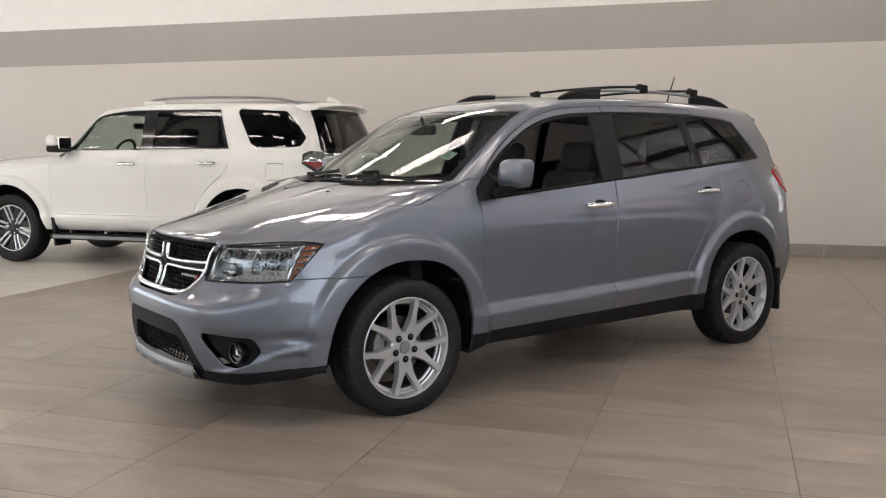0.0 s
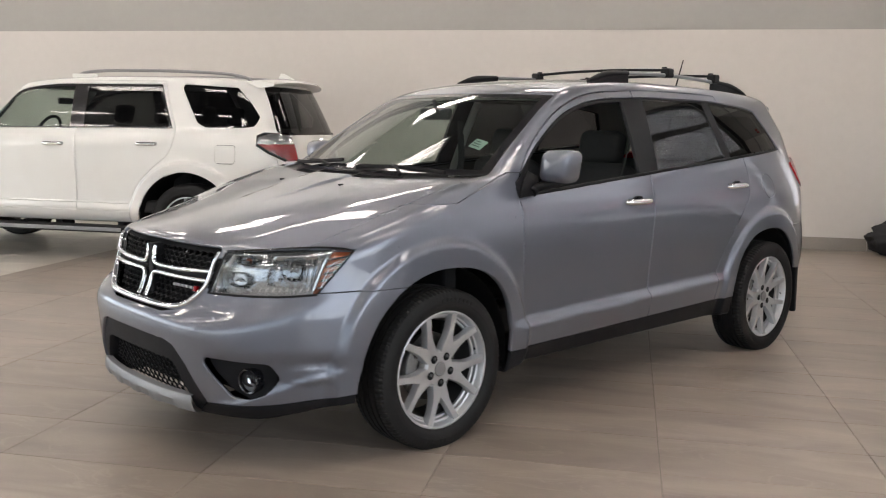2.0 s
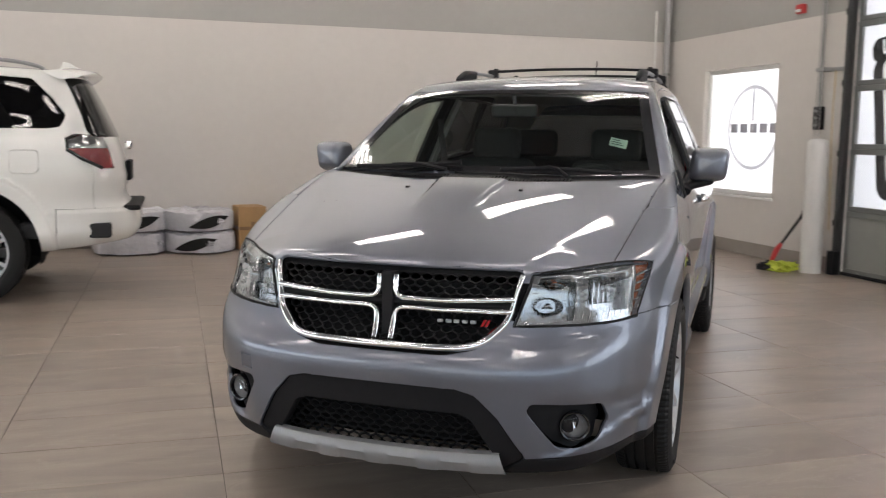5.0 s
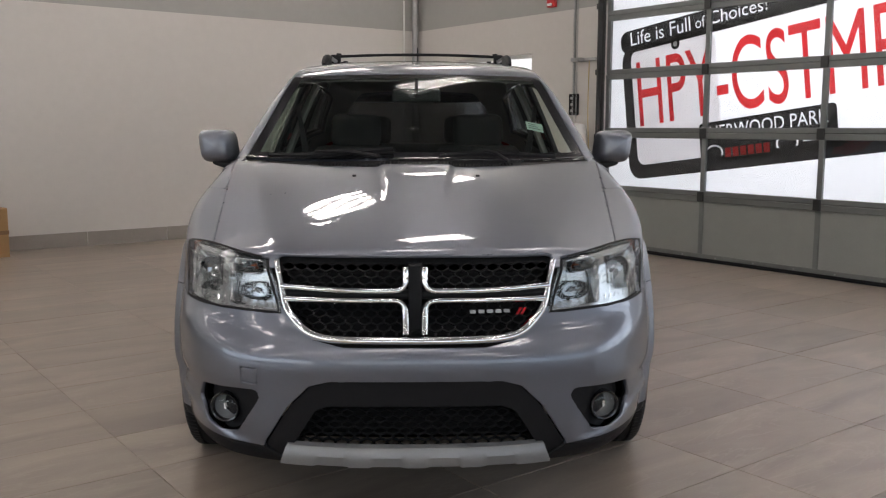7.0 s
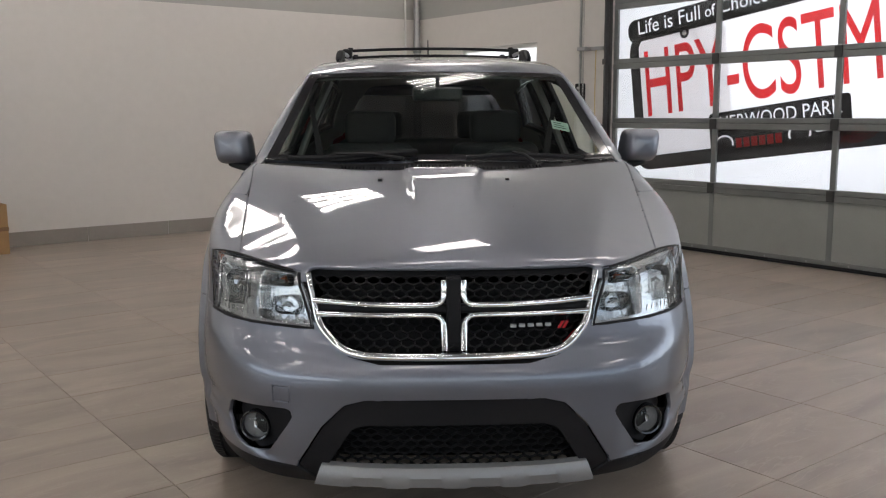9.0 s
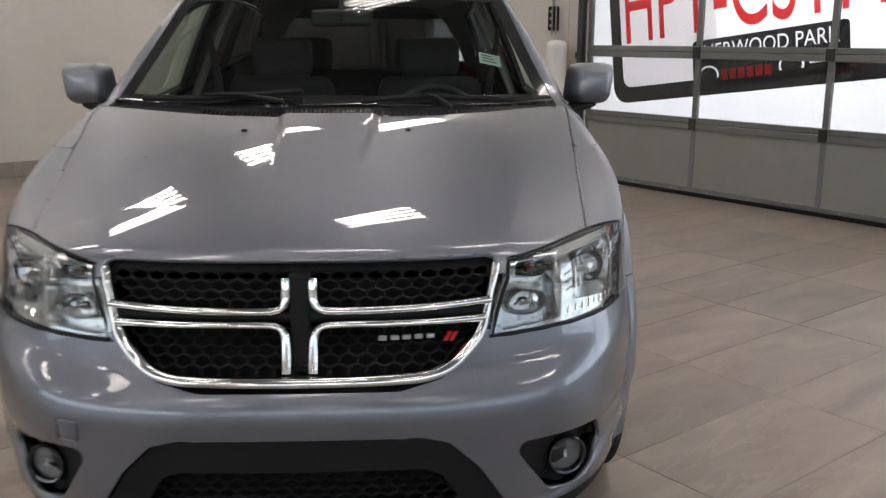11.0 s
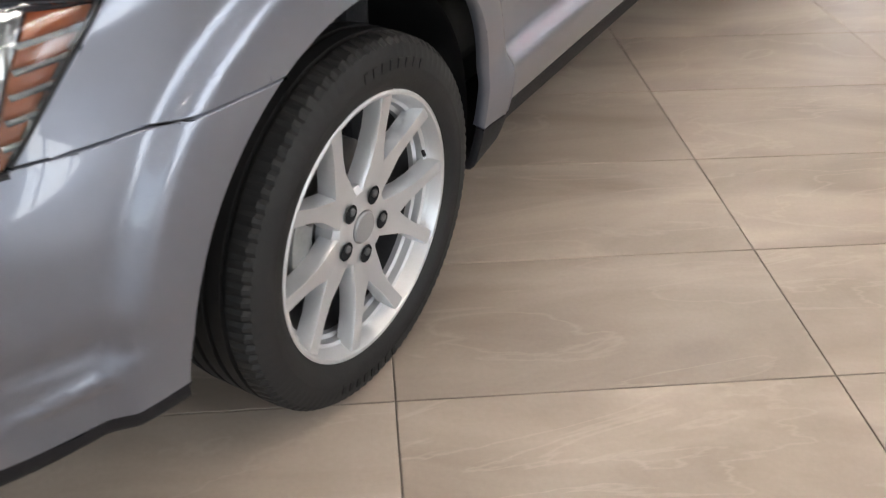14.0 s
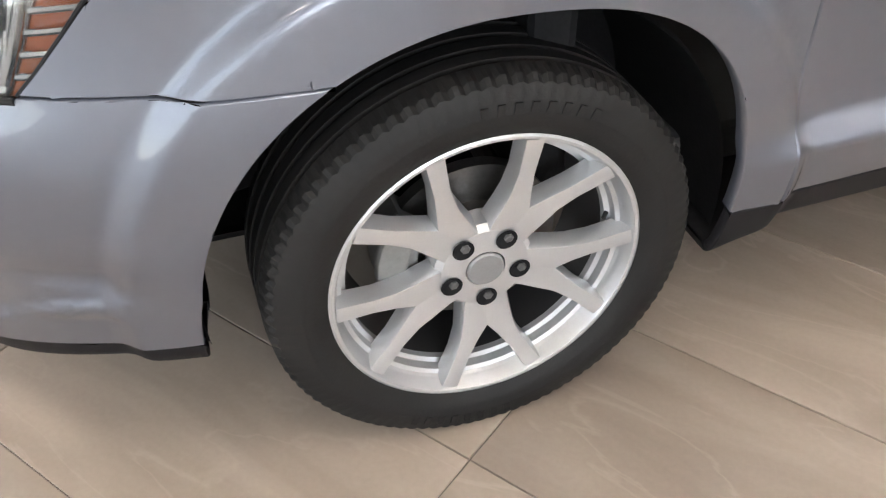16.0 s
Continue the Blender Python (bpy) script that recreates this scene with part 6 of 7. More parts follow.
fire = thing("fire_bell", ROOM, "small red alarm box high on the wall", "alarm")
part("box", box(SIDE - .06, SIDE, 4.64, 4.76, 2.70, 2.80, .012), M_REDP, fire)
part("lens", box(SIDE - .075, SIDE - .058, 4.665, 4.735, 2.715, 2.745, .006), M_FIXTURE, fire)

broom = thing("floor_scrubber_broom", mtx(4.90, 4.42, 0), "dark handled broom with a red neck leaning on the wall", "broom")
part("handle", tube([(.0, .0, .20), (.20, -.10, .55), (.32, -.16, .90)], [.014, .016, .014], 10), M_BLACK, broom, smooth=50)
part("neck", tube([(-.05, .02, .06), (.0, 0, .20), (.04, -.02, .27)], [.022, .030, .020], 10), M_REDP, broom, smooth=50)
part("head", box(-.22, .10, -.05, .07, 0, .06, .012, m=pose(0, 0, 0, 0, 0, 12)), M_BLACK, broom)
M_RAG = material("yellow_green_cloth", (.50, .58, .06), .8, grain=.25, scale=60, bump=.003, spread=.3)


def crumple(name, rx, ry, rz, mat, parent, seed, rough=.35, n=18, flat=0.0):
    bm = bmesh.new()
    bmesh.ops.create_icosphere(bm, subdivisions=4, radius=1)
    o = Vector((seed * 7.3, seed * 3.1, seed))
    for v in bm.verts:
        d = v.co.normalized()
        k = 1 + rough * noise.fractal(d * 2.2 + o, .8, 2.1, 4)
        v.co = Vector((d.x * rx * k, d.y * ry * k, max(d.z * rz * k, -rz * .75) + rz * .75))
    return part(name, bm, mat, parent, smooth=45)


rag = thing("cleaning_cloth", mtx(4.86, 4.24, 0), "crumpled yellow green cloth on the floor", "cloth")
crumple("cloth", .15, .11, .06, M_RAG, rag, 3, .6)
crumple("fold", .08, .10, .05, M_BLACK, rag, 5, .5).location = (-.10, .10, 0)

M_DUFFEL = material("black_nylon", (.012, .012, .014), .65, grain=.25, scale=120, bump=.002, spread=.3)
duf = thing("duffel_bag", mtx(4.78, 7.13, 0), "slumped black nylon bag against the wall", "bag")
crumple("body", .50, .20, .25, M_DUFFEL, duf, 8, .22)
part("strap", tube(smooth_path([(-.25, -.17, .24), (-.12, -.22, .36), (.10, -.22, .35), (.22, -.17, .23)], 5), .015, 8, flat=.4), M_DUFFEL, duf)

sock = thing("wall_socket_box", ROOM, "white surface mounted outlet box on the wall", "outlet")
part("box", box(4.90, 5.16, BACK - .07, BACK, .74, .93, .012), M_FIXTURE, sock)
part("cover", box(4.93, 5.13, BACK - .076, BACK - .068, .77, .90, .004), M_POST, sock)
part("conduit", tube([(5.03, BACK - .03, .93), (5.03, BACK - .03, BAND0 + .4)], .012, 8), M_FIXTURE, sock)

M_CARD = material("brown_cardboard", (.36, .22, .10), .8, grain=.12, scale=120, bump=.0006, spread=.1)
M_TAPE = material("brown_tape", (.20, .11, .05), .35, grain=.1, scale=60)
cb = thing("cardboard_box", mtx(-.38, 7.12, 0, 8), "closed brown cardboard box with tape", "box")
part("carton", box(-.16, .16, -.19, .19, 0, .50, .006), M_CARD, cb)
part("tape", box(-.163, .163, -.192, .192, .235, .275), M_TAPE, cb)
part("flap", box(-.158, .158, -.188, -.002, .5, .505, .001), M_CARD, cb)
part("flap", box(-.158, .158, .002, .188, .5, .505, .001), M_CARD, cb)
part("print", box(-.02, .03, -.1935, -.1925, .10, .33), M_TAPE, cb, "dark printed marks as a bar")

M_BAGW = material("white_plastic_bag", (.66, .66, .70), .25, grain=.10, scale=26, bump=.012, spread=.18)


def bagged_wheel(u, v, z, t, dark):
    ob = thing("bagged_wheel", mtx(u, v, z, t), "wheel lying flat in a white plastic bag", "wheel", "stacked bagged wheels")
    bm = bmesh.new()
    n, rows = 64, []
    prof = [(.02, .10), (.0, .33), (.02, .385), (.12, .40), (.215, .385), (.24, .33), (.225, .16), (.22, .02)]
    for zz, r in prof:
        row = []
        for i in range(n):
            a = 2 * math.pi * i / n
            w = 1 + .075 * noise.fractal(Vector((math.cos(a) * 3, math.sin(a) * 3, zz * 9 + u * 5 + z)), .7, 2.2, 4)
            row.append(bm.verts.new((r * w * math.cos(a), r * w * math.sin(a), zz + (.030 * noise.noise(Vector((a * 4, zz * 8, u))) if zz > .03 else 0))))
        rows.append(row)
    for a, b in zip(rows, rows[1:]):
        for i in range(n):
            bm.faces.new((a[i], a[(i + 1) % n], b[(i + 1) % n], b[i]))
    bm.faces.new(rows[-1])
    bm.faces.new(rows[0][::-1])
    part("bag", bm, M_BAGW, ob, smooth=32)
    if dark:
        bm = bmesh.new()
        P0 = []
        for i in range(15):
            a = radians(dark - 33 + 66 * i / 14)
            e = math.sin(math.pi * i / 14)
            P0.append([bm.verts.new((.428 * math.cos(a), .428 * math.sin(a), .115 + (i - 7) * .008 + q * .062 * e)) for q in (-1, 0, 1)])
        for a, b in zip(P0, P0[1:]):
            for k in range(2):
                bm.faces.new((a[k], b[k], b[k + 1], a[k + 1]))
        bm.normal_update()
        part("tear", bm, M_RUBBER, ob, "black rubber showing through a tear", smooth=60)
    crumple("knot", .05, .04, .03, M_BAGW, ob, u, .6).location = (.1, -.40, .1)
    return ob


bagged_wheel(-.95, 7.0, 0, 0, 262)
bagged_wheel(-.97, 7.02, .245, 20, 268)
bagged_wheel(-1.72, 6.98, 0, 40, 0)
bagged_wheel(-1.70, 7.0, .245, 70, 215)
M_DRAIN = material("drain_steel", (.40, .39, .37), .4, .7, grain=.1, scale=60, spread=.15)
dr = thing("floor_cover", mtx(-2.37, .25, 0), "square metal access cover set in the floor", "floor cover")
part("plate", box(-.10, .10, -.10, .10, -.002, .003, .001), M_DRAIN, dr)
part("frame", box(-.115, .115, -.115, .115, -.002, .0018, .001), M_STEELGREY, dr)

# ==== the white off-roader in the next bay ====
B_SIDE = curve((.35, .82), (.46, .915), (.55, .945), (.62, .935), (.8, .94), (1.0, .955), (1.15, .955), (1.24, .94), (1.31, .905), (1.5, .85), (1.7, .785), (1.9, .70))
B_NOSE = curve((.3, .80), (.45, .90), (.7, .93), (1.0, .91), (1.2, .86), (1.4, .80))
B_TAIL = curve((.35, 3.97), (.48, 4.17), (.70, 4.20), (.74, 4.12), (1.0, 4.10), (1.3, 4.02), (1.6, 3.89), (1.8, 3.79))
B_HOOD = curve((-1.0, 1.10), (-.8, 1.18), (-.4, 1.235), (.1, 1.27), (.6, 1.31))
B_ROOF = curve((.7, 1.66), (.95, 1.775), (1.25, 1.835), (1.6, 1.862), (2.2, 1.878), (3.0, 1.868), (3.7, 1.835), (4.3, 1.79))
B_WB, B_AR, B_AZ, B_FR = 2.98, .505, .415, -.11


def suv_form(P):
    x, y, z = np.abs(P[:, 0]), P[:, 1], P[:, 2]
    a = B_SIDE(z)
    r = np.minimum(np.hypot(y - B_FR, (z - B_AZ)), np.hypot(y - B_WB, (z - B_AZ)))
    a = a + .036 * (1 - sstep5(.585, .635, r)) * (1 - sstep(1.10, 1.25, z))
    df, dr = np.maximum(B_FR * .7 - y, 0) / B_NOSE(z), np.maximum(y - 2.7, 0) / (B_TAIL(z) - 2.7)
    n = np.where(y < 1, 3.2, 4.0)
    side = (((x / a) ** n + np.maximum(df, dr) ** n) ** (1 / n) - 1) * .95
    hood = B_HOOD(y) - .06 * (x / .8) ** 3
    screen = 1.30 + .95 * (y - .44 - .17 * (x / .72) ** 2)
    roof = B_ROOF(y) - .035 * (x / .7) ** 3
    top = smin(smax(hood, screen, .02), roof, .05)
    F = smax(side, (z - top) * .9, .07)
    return smax(F, .40 + .06 * sstep(3.4, 4.2, y) - z, .02)


SUV = Skin(suv_form, (-1.053, -1.161, .33), (1.053, 4.32, 2.0), .027)
suv = thing("off_road_car", at_room(-5.71, 4.77, 0, -90), "white off-road estate car parked along the back wall", "car")
T = SUV.T
for yc in (B_FR, B_WB):
    hole, T = SUV.carve(T, lambda P: .5 - ax(P), lambda P: np.hypot(P[:, 1] - yc, P[:, 2] - B_AZ) - B_AR)
Q = {}
sillb = lambda y: 1.325 + .012 * (y - .8)
headb = curve((.40, 1.12), (.64, 1.35), (.78, 1.49), (.95, 1.63), (1.12, 1.715), (1.35, 1.76), (1.7, 1.778), (2.9, 1.778), (3.8, 1.75))
Q["dlo"], T = SUV.carve(T, lambda P: .45 - ax(P), lambda P: P[:, 2] - headb(P[:, 1]), lambda P: sillb(P[:, 1]) - P[:, 2], lambda P: .58 - P[:, 1], lambda P: line((2.66, 1.77), (2.83, 1.33))(P[:, 1], P[:, 2]))
qf = round_poly(inset([(2.88, 1.765), (3.44, 1.760), (3.60, 1.60), (3.69, 1.46), (3.66, 1.39), (3.58, 1.372), (3.14, 1.372), (3.06, 1.42)], .03), .03)
Q["quarter_window"], T = SUV.carve(T, lambda P: .45 - ax(P), lambda P: qf(P[:, 1], P[:, 2]))
Q["windscreen"], T = SUV.carve(T, lambda P: P[:, 1] - 1.5, lambda P: 1.335 - P[:, 2], lambda P: ax(P) - (.75 - .27 * (P[:, 2] - 1.33)), lambda P: P[:, 2] - 1.755, lambda P: .35 - P[:, 1])
Q["rear_screen"], T = SUV.carve(T, lambda P: 3.5 - P[:, 1], lambda P: round_poly(inset([(-.63, 1.745), (.63, 1.745), (.73, 1.33), (-.73, 1.33)], .04), .04)(P[:, 0], P[:, 2]))
tf = round_poly(inset([(3.69, 1.20), (3.685, 1.30), (3.72, 1.315), (4.5, 1.30), (4.5, 1.05), (3.94, 1.05)], .012), .012)
Q["tail_light"], T = SUV.carve(T, lambda P: .62 - ax(P), lambda P: tf(P[:, 1], P[:, 2]))
Q["fuel_flap"], T = SUV.carve(T, lambda P: -P[:, 0], lambda P: round_poly(inset([(3.29, 1.02), (3.49, 1.02), (3.49, 1.19), (3.29, 1.19)], .03), .03)(P[:, 1], P[:, 2]))
Q["front_door"], T = SUV.carve(T, lambda P: .4 - ax(P), lambda P: .50 - P[:, 1], lambda P: P[:, 1] - 1.79, lambda P: .52 - P[:, 2], lambda P: P[:, 2] - headb(P[:, 1]) - .03)
rd = curve((.5, 2.38), (.75, 2.43), (.95, 2.62), (1.1, 2.80), (1.3, 2.86), (1.6, 2.76), (1.8, 2.70))
Q["rear_door"], T = SUV.carve(T, lambda P: .4 - ax(P), lambda P: 1.79 - P[:, 1], lambda P: P[:, 1] - rd(P[:, 2]), lambda P: .52 - P[:, 2], lambda P: P[:, 2] - headb(P[:, 1]) - .03)
Q["rear_bumper"], T = SUV.carve(T, lambda P: 3.60 - P[:, 1], lambda P: P[:, 2] - .735)
Q["tailgate"], T = SUV.carve(T, lambda P: 3.87 - P[:, 1], lambda P: ax(P) - .80)
Q["bonnet"], T = SUV.carve(T, lambda P: P[:, 1] - .60, lambda P: 1.16 - P[:, 2], lambda P: ax(P) - .78)
Q["body_shell"] = T
dl = Q["dlo"]
fw_, dl = SUV.carve(dl, lambda P: P[:, 1] - 1.70, lambda P: headb(P[:, 1]) * -1 + P[:, 2] + .03, lambda P: sillb(P[:, 1]) + .015 - P[:, 2], lambda P: .74 - P[:, 1])
rw_, dl = SUV.carve(dl, lambda P: 1.86 - P[:, 1], lambda P: P[:, 2] - headb(P[:, 1]) + .03, lambda P: sillb(P[:, 1]) + .015 - P[:, 2], lambda P: line((2.62, 1.77), (2.79, 1.33))(P[:, 1], P[:, 2]))
Q["front_window"], Q["rear_window"], Q["pillar_trim"] = fw_, rw_, dl
SP = {}
for nm, TT in Q.items():
    if nm == "dlo":
        continue
    mat = {"quarter_window": M_DARKTINT, "rear_screen": M_DARKTINT, "front_window": M_GLASS, "rear_window": M_TINT, "windscreen": M_GLASS, "pillar_trim": M_GLOSSBLACK, "tail_light": M_DARKRED}.get(nm, M_WHITE)
    halves = [TT] if nm in ("windscreen", "rear_screen", "body_shell", "tailgate", "bonnet", "rear_bumper") else SUV.cut(TT, lambda P: -P[:, 0])
    for h in halves:
        if len(h):
            P, f, N = SUV.panel(h, gap=0 if "window" in nm or "screen" in nm else .003, depth=.02, shift=-.006 if "window" in nm or nm == "pillar_trim" else 0)
            SP[(nm, P[0][0] > 0)] = hang(nm, mesh_of(nm, P, f, mat, N), suv)


def suv_side(y, z, off=0.0, s=1):
    p = solve_line(suv_form, (1.3, y, z), (.3, y, z))
    return Vector((s * (p[0] + off), p[1], p[2]))


def suv_top(x, y, off=0.0):
    p = solve_line(suv_form, (x, y, 2.2), (x, y, .8))
    return Vector((p[0], p[1], p[2] + off))


def black_wheel():
    ob, rim, w = wheel(.405, .268, .245, "black")
    f0 = w * .60
    for k in range(6):
        c = 90 + 60 * k
        bm = bmesh.new()
        for sgn in (-1, 1):
            spoke_mesh(bm, [(.085, c + sgn * 16), (.13, c + sgn * 11.5), (.19, c + sgn * 8.6), (.262, c + sgn * 6.6)], [.011, .012, .0125, .013], [f0 + .004, f0 + .01, f0 + .016, w * .84], .02)
        tube([(f0 + .008, .085 * math.cos(radians(c)) , .085 * math.sin(radians(c))), (f0 + .006, .11 * math.cos(radians(c)), .11 * math.sin(radians(c)))], .012, 6, into=bm)
        bmesh.ops.recalc_face_normals(bm, faces=bm.faces)
        part("spoke", bm, M_ALLOY, rim, "machined silver double spoke", smooth=40)
        bm = bmesh.new()
        spoke_mesh(bm, [(.05, c + 30), (.14, c + 30), (.26, c + 30)], [.03, .03, .045], [f0 - .015, f0 - .010, f0 + .0], .02)
        bmesh.ops.recalc_face_normals(bm, faces=bm.faces)
        part("spoke_web", bm, M_ALLOYDARK, rim)
    part("hub", lathe([(f0 - .03, .10), (f0, .098), (f0 + .006, .085), (f0 + .006, .045), (f0 + .016, .042), (f0 + .018, .0001)], 36), M_ALLOYDARK, rim, smooth=30)
    for k in range(6):
        a = radians(60 * k + 30)
        part("lug_nut", lathe([(f0 + .004, .011), (f0 + .016, .010), (f0 + .018, .0001)], 6, m=Matrix.Translation((0, .068 * math.cos(a), .068 * math.sin(a)))), M_CHROME, rim)
    part("lip", lathe([(w * .855, .276), (w * .875, .275), (w * .87, .262), (w * .85, .260)], 72), M_ALLOY, rim, "machined rim edge", smooth=40)
    return ob


BW = black_wheel()
BW.parent = suv
for m in (pose(.80, B_FR, .405, 17), pose(.80, B_WB, .405), pose(-.80, B_FR, .405, 0, 0, 180), pose(-.80, B_WB, .405, 0, 0, 180)):
    if m.translation.y < 0 and m.translation.x > 0:
        BW.matrix_basis = m
    else:
        copy_thing(BW, m)
for yc in (B_FR, B_WB):
    for sx in (1, -1):
        bm = bmesh.new()
        rows = []
        for k in range(25):
            a = radians(-12 + 204 * k / 24)
            rows.append([bm.verts.new((sx * xx, yc + (B_AR + .01) * s * math.cos(a), B_AZ + (B_AR + .01) * s * math.sin(a))) for xx, s in ((.93, .985), (.75, 1.0), (.52, .97), (.50, .3))])
        for a, b in zip(rows, rows[1:]):
            for i in range(3):
                bm.faces.new((a[i], a[i + 1], b[i + 1], b[i]))
        part("arch_liner", bm, M_LINER, suv, smooth=40)
for s in (1, -1):
    step = hang("running_board", None, suv, "black running board with a bright edge strip")
    part("board", box(s * .80 if s > 0 else -.99, .99 if s > 0 else s * .80, .50, 2.42, .30, .365, .02), M_BLACK, step)
    part("strip", box(s * .985 if s > 0 else -.999, .999 if s > 0 else s * .985, .55, 2.30, .315, .355, .006), M_SKID, step, "bright aluminium strip")
    for y in (.7, 1.5, 2.2):
        part("bracket", box(s * .60 if s > 0 else -.82, .82 if s > 0 else s * .60, y - .04, y + .04, .30, .42, .01), M_BLACK, step)
    part("mud_flap", prism([(.50, .55), (.54, .55), (.56, .22), (.53, .22)], s * .70, s * .95, "x", .004), M_BLACK, suv)
    for y, z in ((1.56, 1.175), (2.58, 1.19)):
        pts = [suv_side(y + d, z, o, s) for d, o in ((-.10, .003), (-.085, .025), (-.04, .034), (.04, .034), (.085, .025), (.10, .003))]
        part("handle", tube(smooth_path(pts, 4), .022, 10), M_CHROME, SP.get(("front_door" if y < 2 else "rear_door", s > 0), suv), "chrome door handle", smooth=50)
    mir = hang("door_mirror", None, suv, "black and white door mirror")
    x0, x1 = (.94, 1.20) if s > 0 else (-1.20, -.94)
    part("shell", box(x0, x1, .66, .83, 1.365, 1.50, .055, 5), M_WHITE, mir, smooth=50)
    part("lower", box(x0 + .008, x1 - .008, .668, .845, 1.30, 1.385, .035, 4), M_BLACK, mir, smooth=50)
    part("mirror_glass", box(x0 + .03, x1 - .03, .838, .848, 1.335, 1.465, .004), M_CHROME, mir)
    x0, x1 = (.84, .97) if s > 0 else (-.97, -.84)
    part("foot", box(x0, x1, .70, .80, 1.31, 1.36, .015), M_BLACK, mir)
    rail = hang("roof_rail", None, suv, "silver roof rail")
    rp = [suv_top(s * .60, y, o) for y, o in ((1.62, .004), (1.72, .045), (2.0, .058), (2.6, .06), (3.2, .054), (3.45, .03), (3.52, .002))]
    part("bar", tube(smooth_path(rp, 5), .018, 10, flat=.9), M_SKID, rail, smooth=50)
    part("foot", box(s * .60 - .03, s * .60 + .03, 1.58, 1.84, suv_top(s * .60, 1.70).z - .01, suv_top(s * .60, 1.70).z + .035, .012), M_WHITE, rail)
    # tail light: dark rim, clear upper lens, red lower lens
    lampb = SP.get(("tail_light", s > 0), suv)
    up = SUV.carve(SUV.cut(Q["tail_light"], lambda P: -s * P[:, 0])[0], lambda P: 1.205 - P[:, 2])[0]
    P, f, N = SUV.panel(up, gap=.006, depth=.006, shift=.004)
    hang("reverse_lens", mesh_of("reverse_lens", P, f, M_LAMPTRIM, N), lampb, "clear upper lens")
    part("lamp_rim", tube([suv_side(y, z, .004, s) for y, z in ((3.96, 1.308), (3.74, 1.310), (3.69, 1.285), (3.695, 1.20), (3.80, 1.13), (3.94, 1.055))], .015, 8), M_GLOSSBLACK, lampb, "black lamp rim", smooth=50)
    part("belt_strip", tube([suv_side(y, sillb(y), .004, s) for y in np.linspace(.80, 2.80, 20)], .008, 6), M_CHROME, suv, "bright belt line strip")
    part("door_rub", tube([suv_side(y, .60, -.004, s) for y in np.linspace(.56, 2.36, 16)], .012, 6), M_WHITE, suv)
# spoiler, badge, cabin, wing fin
bm = bmesh.new()
rows = []
for i in range(25):
    x = -.68 + 1.36 * i / 24
    q = .10 * (abs(x) / .68) ** 3
    z = 1.835 - .04 * (abs(x) / .7) ** 2.5
    rows.append([bm.verts.new((x, y - q, zz)) for y, zz in ((3.60, z + .012), (3.74, z + .030), (3.88, z + .008), (3.90, z - .012), (3.88, z - .030), (3.74, z - .05))])
for a, b in zip(rows, rows[1:]):
    for k in range(5):
        bm.faces.new((a[k], b[k], b[k + 1], a[k + 1]))
for r in (rows[0], rows[-1]):
    bm.faces.new(r)
bmesh.ops.recalc_face_normals(bm, faces=bm.faces)
part("spoiler", bm, M_WHITE, suv, smooth=45)
part("fin", prism([(3.56, 1.845), (3.76, 1.86), (3.64, 1.925), (3.60, 1.93)], -.02, .02, "x", .006), M_WHITE, suv)
part("gate_handle", box(-.25, .25, 4.09, 4.155, 1.20, 1.27, .02), M_CHROME, suv, "chrome tailgate bar")
part("plate_holder", box(-.22, .22, 4.09, 4.135, .93, 1.10, .01), M_BLACK, suv)
part("bumper_step", box(-.6, .6, 4.08, 4.22, .70, .745, .02), M_BLACK, suv)
suvc = hang("cabin", None, suv, "dark cabin with black seats")
part("cabin_floor", box(-.85, .85, .3, 4.0, .50, .62, .02), M_CLOTH, suvc)
for s, y in ((.40, 1.55), (-.40, 1.55), (.36, 2.45), (-.36, 2.45)):
    m = Matrix.Translation((s, y, 0))
    part("seat_back", box(-.25, .25, -.08, .08, .62, 1.40, .06, 3, m=m @ pose(0, .12, 0, -12)), M_CLOTH, suvc, smooth=50)
    part("headrest", box(-.13, .13, -.05, .05, 1.42, 1.61, .04, 3, m=m @ pose(0, .16, 0, -12)), M_CLOTH, suvc, smooth=50)
part("dashboard", box(-.80, .80, .45, .95, .62, 1.30, .10, 4), M_DASH, suvc, smooth=50)
m = Matrix.Translation((.40, 1.12, 1.27)) @ pose(0, 0, 0, 66)
part("steering_wheel", tube([m @ Vector((.19 * math.cos(a), .19 * math.sin(a), 0)) for a in [2 * math.pi * i / 32 for i in range(32)]], .017, 8, closed=True), M_DASH, suvc, smooth=60)
part("cabin_mirror", box(-.12, .12, 1.05, 1.09, 1.58, 1.65, .015), M_DASH, suvc)

# ==== floor, tile by tile ====
TU, TV, U0, V0, PALE = .914, .457, .769, -.62, -4.02
floor = thing("floor", ROOM, "polished taupe porcelain tiles with soft streaks", kind="structure")
part("grout", box(LEFT, SIDE + .2, FRONT, BACK, -.12, -.0035), M_GROUT, floor)
g = .0015


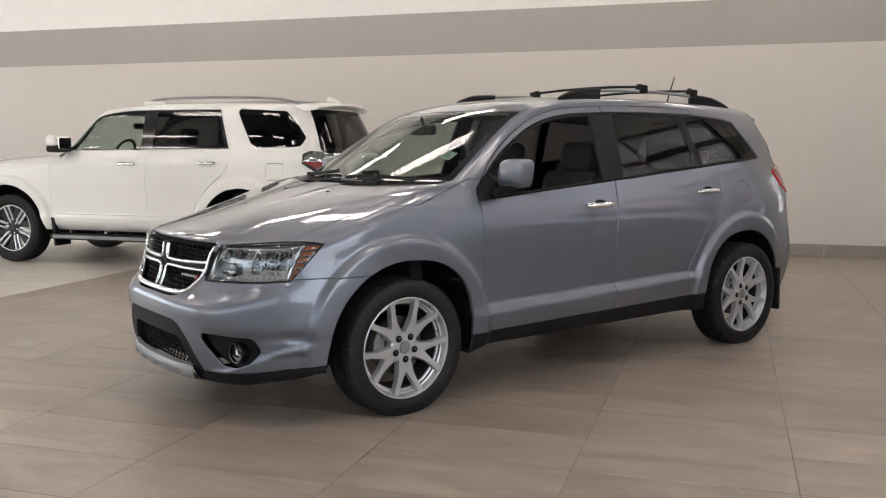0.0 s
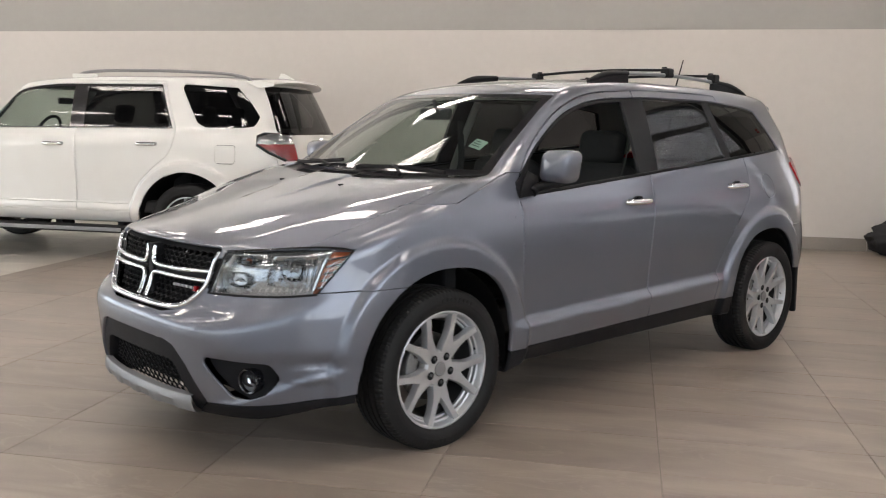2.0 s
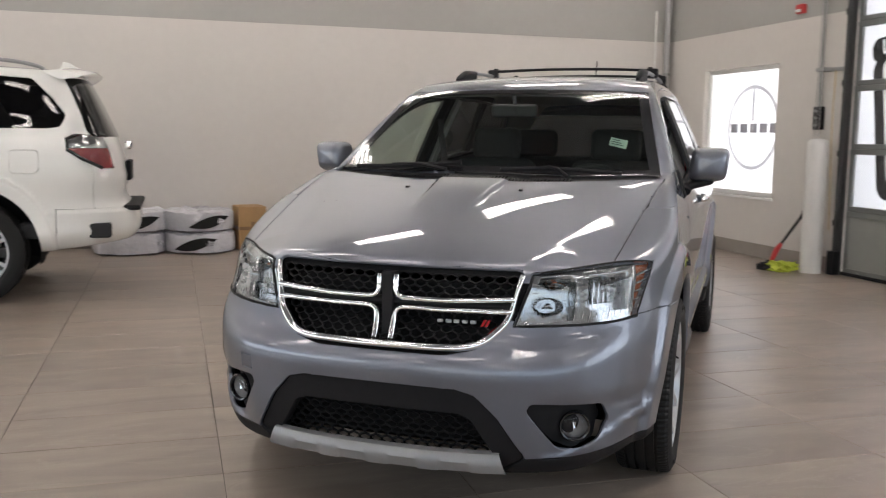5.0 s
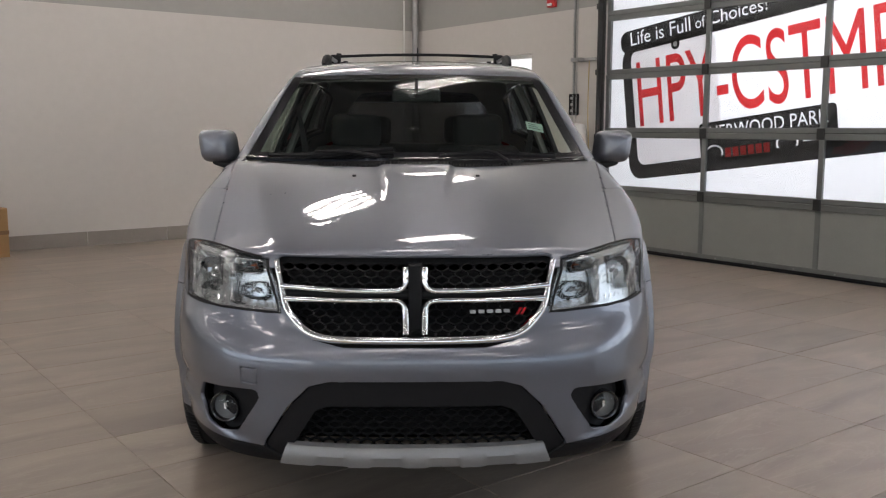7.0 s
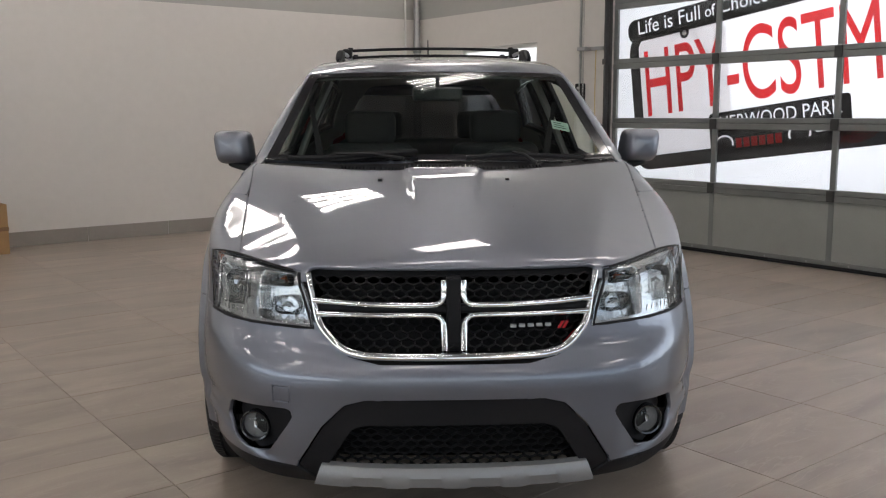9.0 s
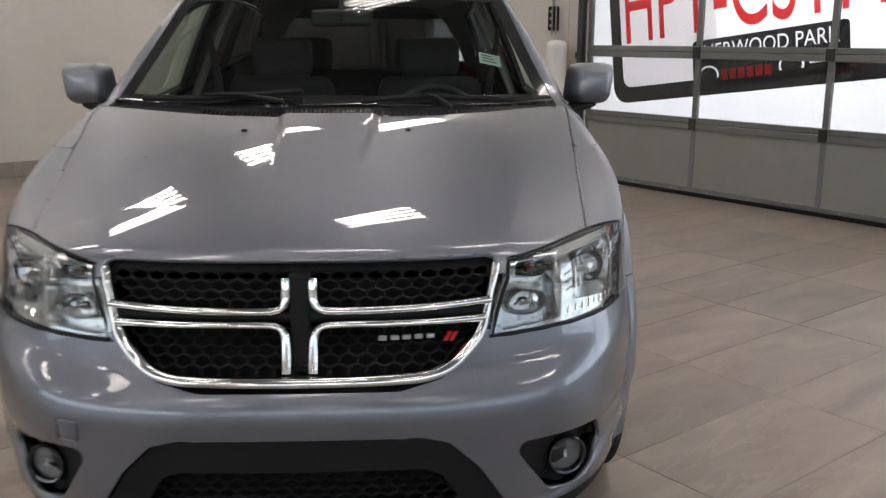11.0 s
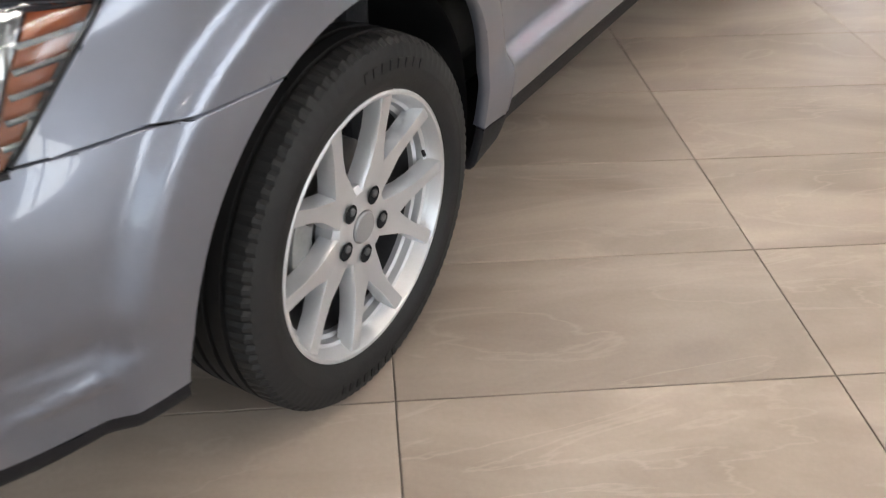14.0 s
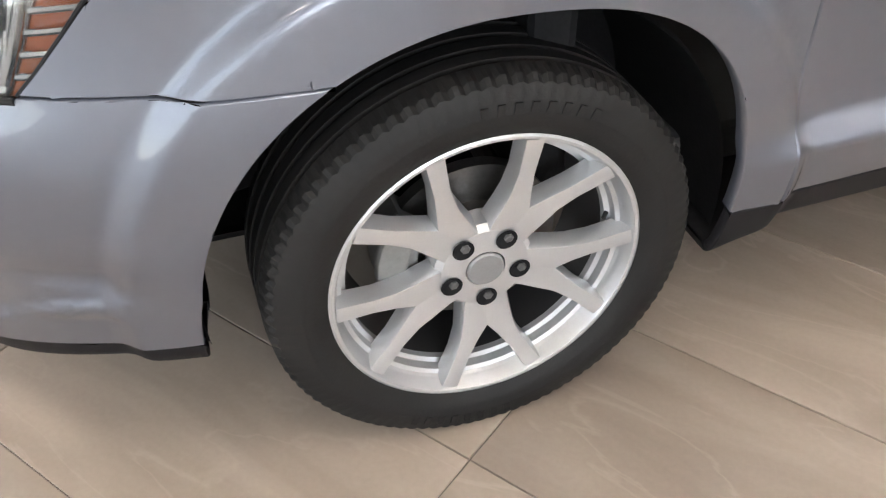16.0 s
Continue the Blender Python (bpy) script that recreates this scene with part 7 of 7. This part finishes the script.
def tile_mesh():
    bm = box(0, TU - 2 * g, 0, TV - 2 * g, -.01, 0)
    es = [e for e in bm.edges if all(v.co.z > -.001 for v in e.verts)]
    bmesh.ops.bevel(bm, geom=es, offset=.0012, segments=1, affect="EDGES")
    me = bpy.data.meshes.new("tile")
    bm.to_mesh(me)
    bm.free()
    me.materials.append(M_TILE)
    return me


TILE = tile_mesh()
V, F, PV, PF = [], [], [], []


def flat_tile(V, F, u0, u1, v0, v1):
    k = len(V)
    V += [(u0, v0, -.01), (u1, v0, -.01), (u1, v1, -.01), (u0, v1, -.01)]
    c = .0012
    V += [(u0, v0, -c), (u1, v0, -c), (u1, v1, -c), (u0, v1, -c), (u0 + c, v0 + c, 0), (u1 - c, v0 + c, 0), (u1 - c, v1 - c, 0), (u0 + c, v1 - c, 0)]
    F += [(k + i, k + (i + 1) % 4, k + 4 + (i + 1) % 4, k + 4 + i) for i in range(4)]
    F += [(k + 4 + i, k + 4 + (i + 1) % 4, k + 8 + (i + 1) % 4, k + 8 + i) for i in range(4)]
    F.append((k + 8, k + 9, k + 10, k + 11))


count = 0
for i in range(-16, 6):
    for j in range(-20, 19):
        u, v = U0 + i * TU, V0 + j * TV
        u0, u1, v0, v1 = max(u, LEFT), min(u + TU, SIDE + .2), max(v, FRONT), min(v + TV, BACK)
        if u1 - u0 < .02 or v1 - v0 < .02:
            continue
        whole = u1 - u0 > TU - .001 and v1 - v0 > TV - .001
        if u1 <= PALE + .001:
            flat_tile(PV, PF, u0 + g, u1 - g, v0 + g, v1 - g)
        elif u0 < PALE:
            flat_tile(PV, PF, u0 + g, PALE - g, v0 + g, v1 - g)
            flat_tile(V, F, PALE + g, u1 - g, v0 + g, v1 - g)
        elif whole and -3.9 < u < 4.6 and -3.9 < v < 5.2 and count < 300:
            ob = hang("tile", TILE, floor)
            ob.location = (u + g, v + g, random.uniform(-.0004, .0004))
            count += 1
        else:
            flat_tile(V, F, u0 + g, u1 - g, v0 + g, v1 - g)
tagged(hang("far_tiles", mesh_of("far_tiles", V, F, M_TILEFAR, smooth=False), floor), kind="stuff")
tagged(hang("pale_tiles", mesh_of("pale_tiles", PV, PF, M_PALETILE, smooth=False), floor, "cream floor tiles of the next bay"), kind="stuff")
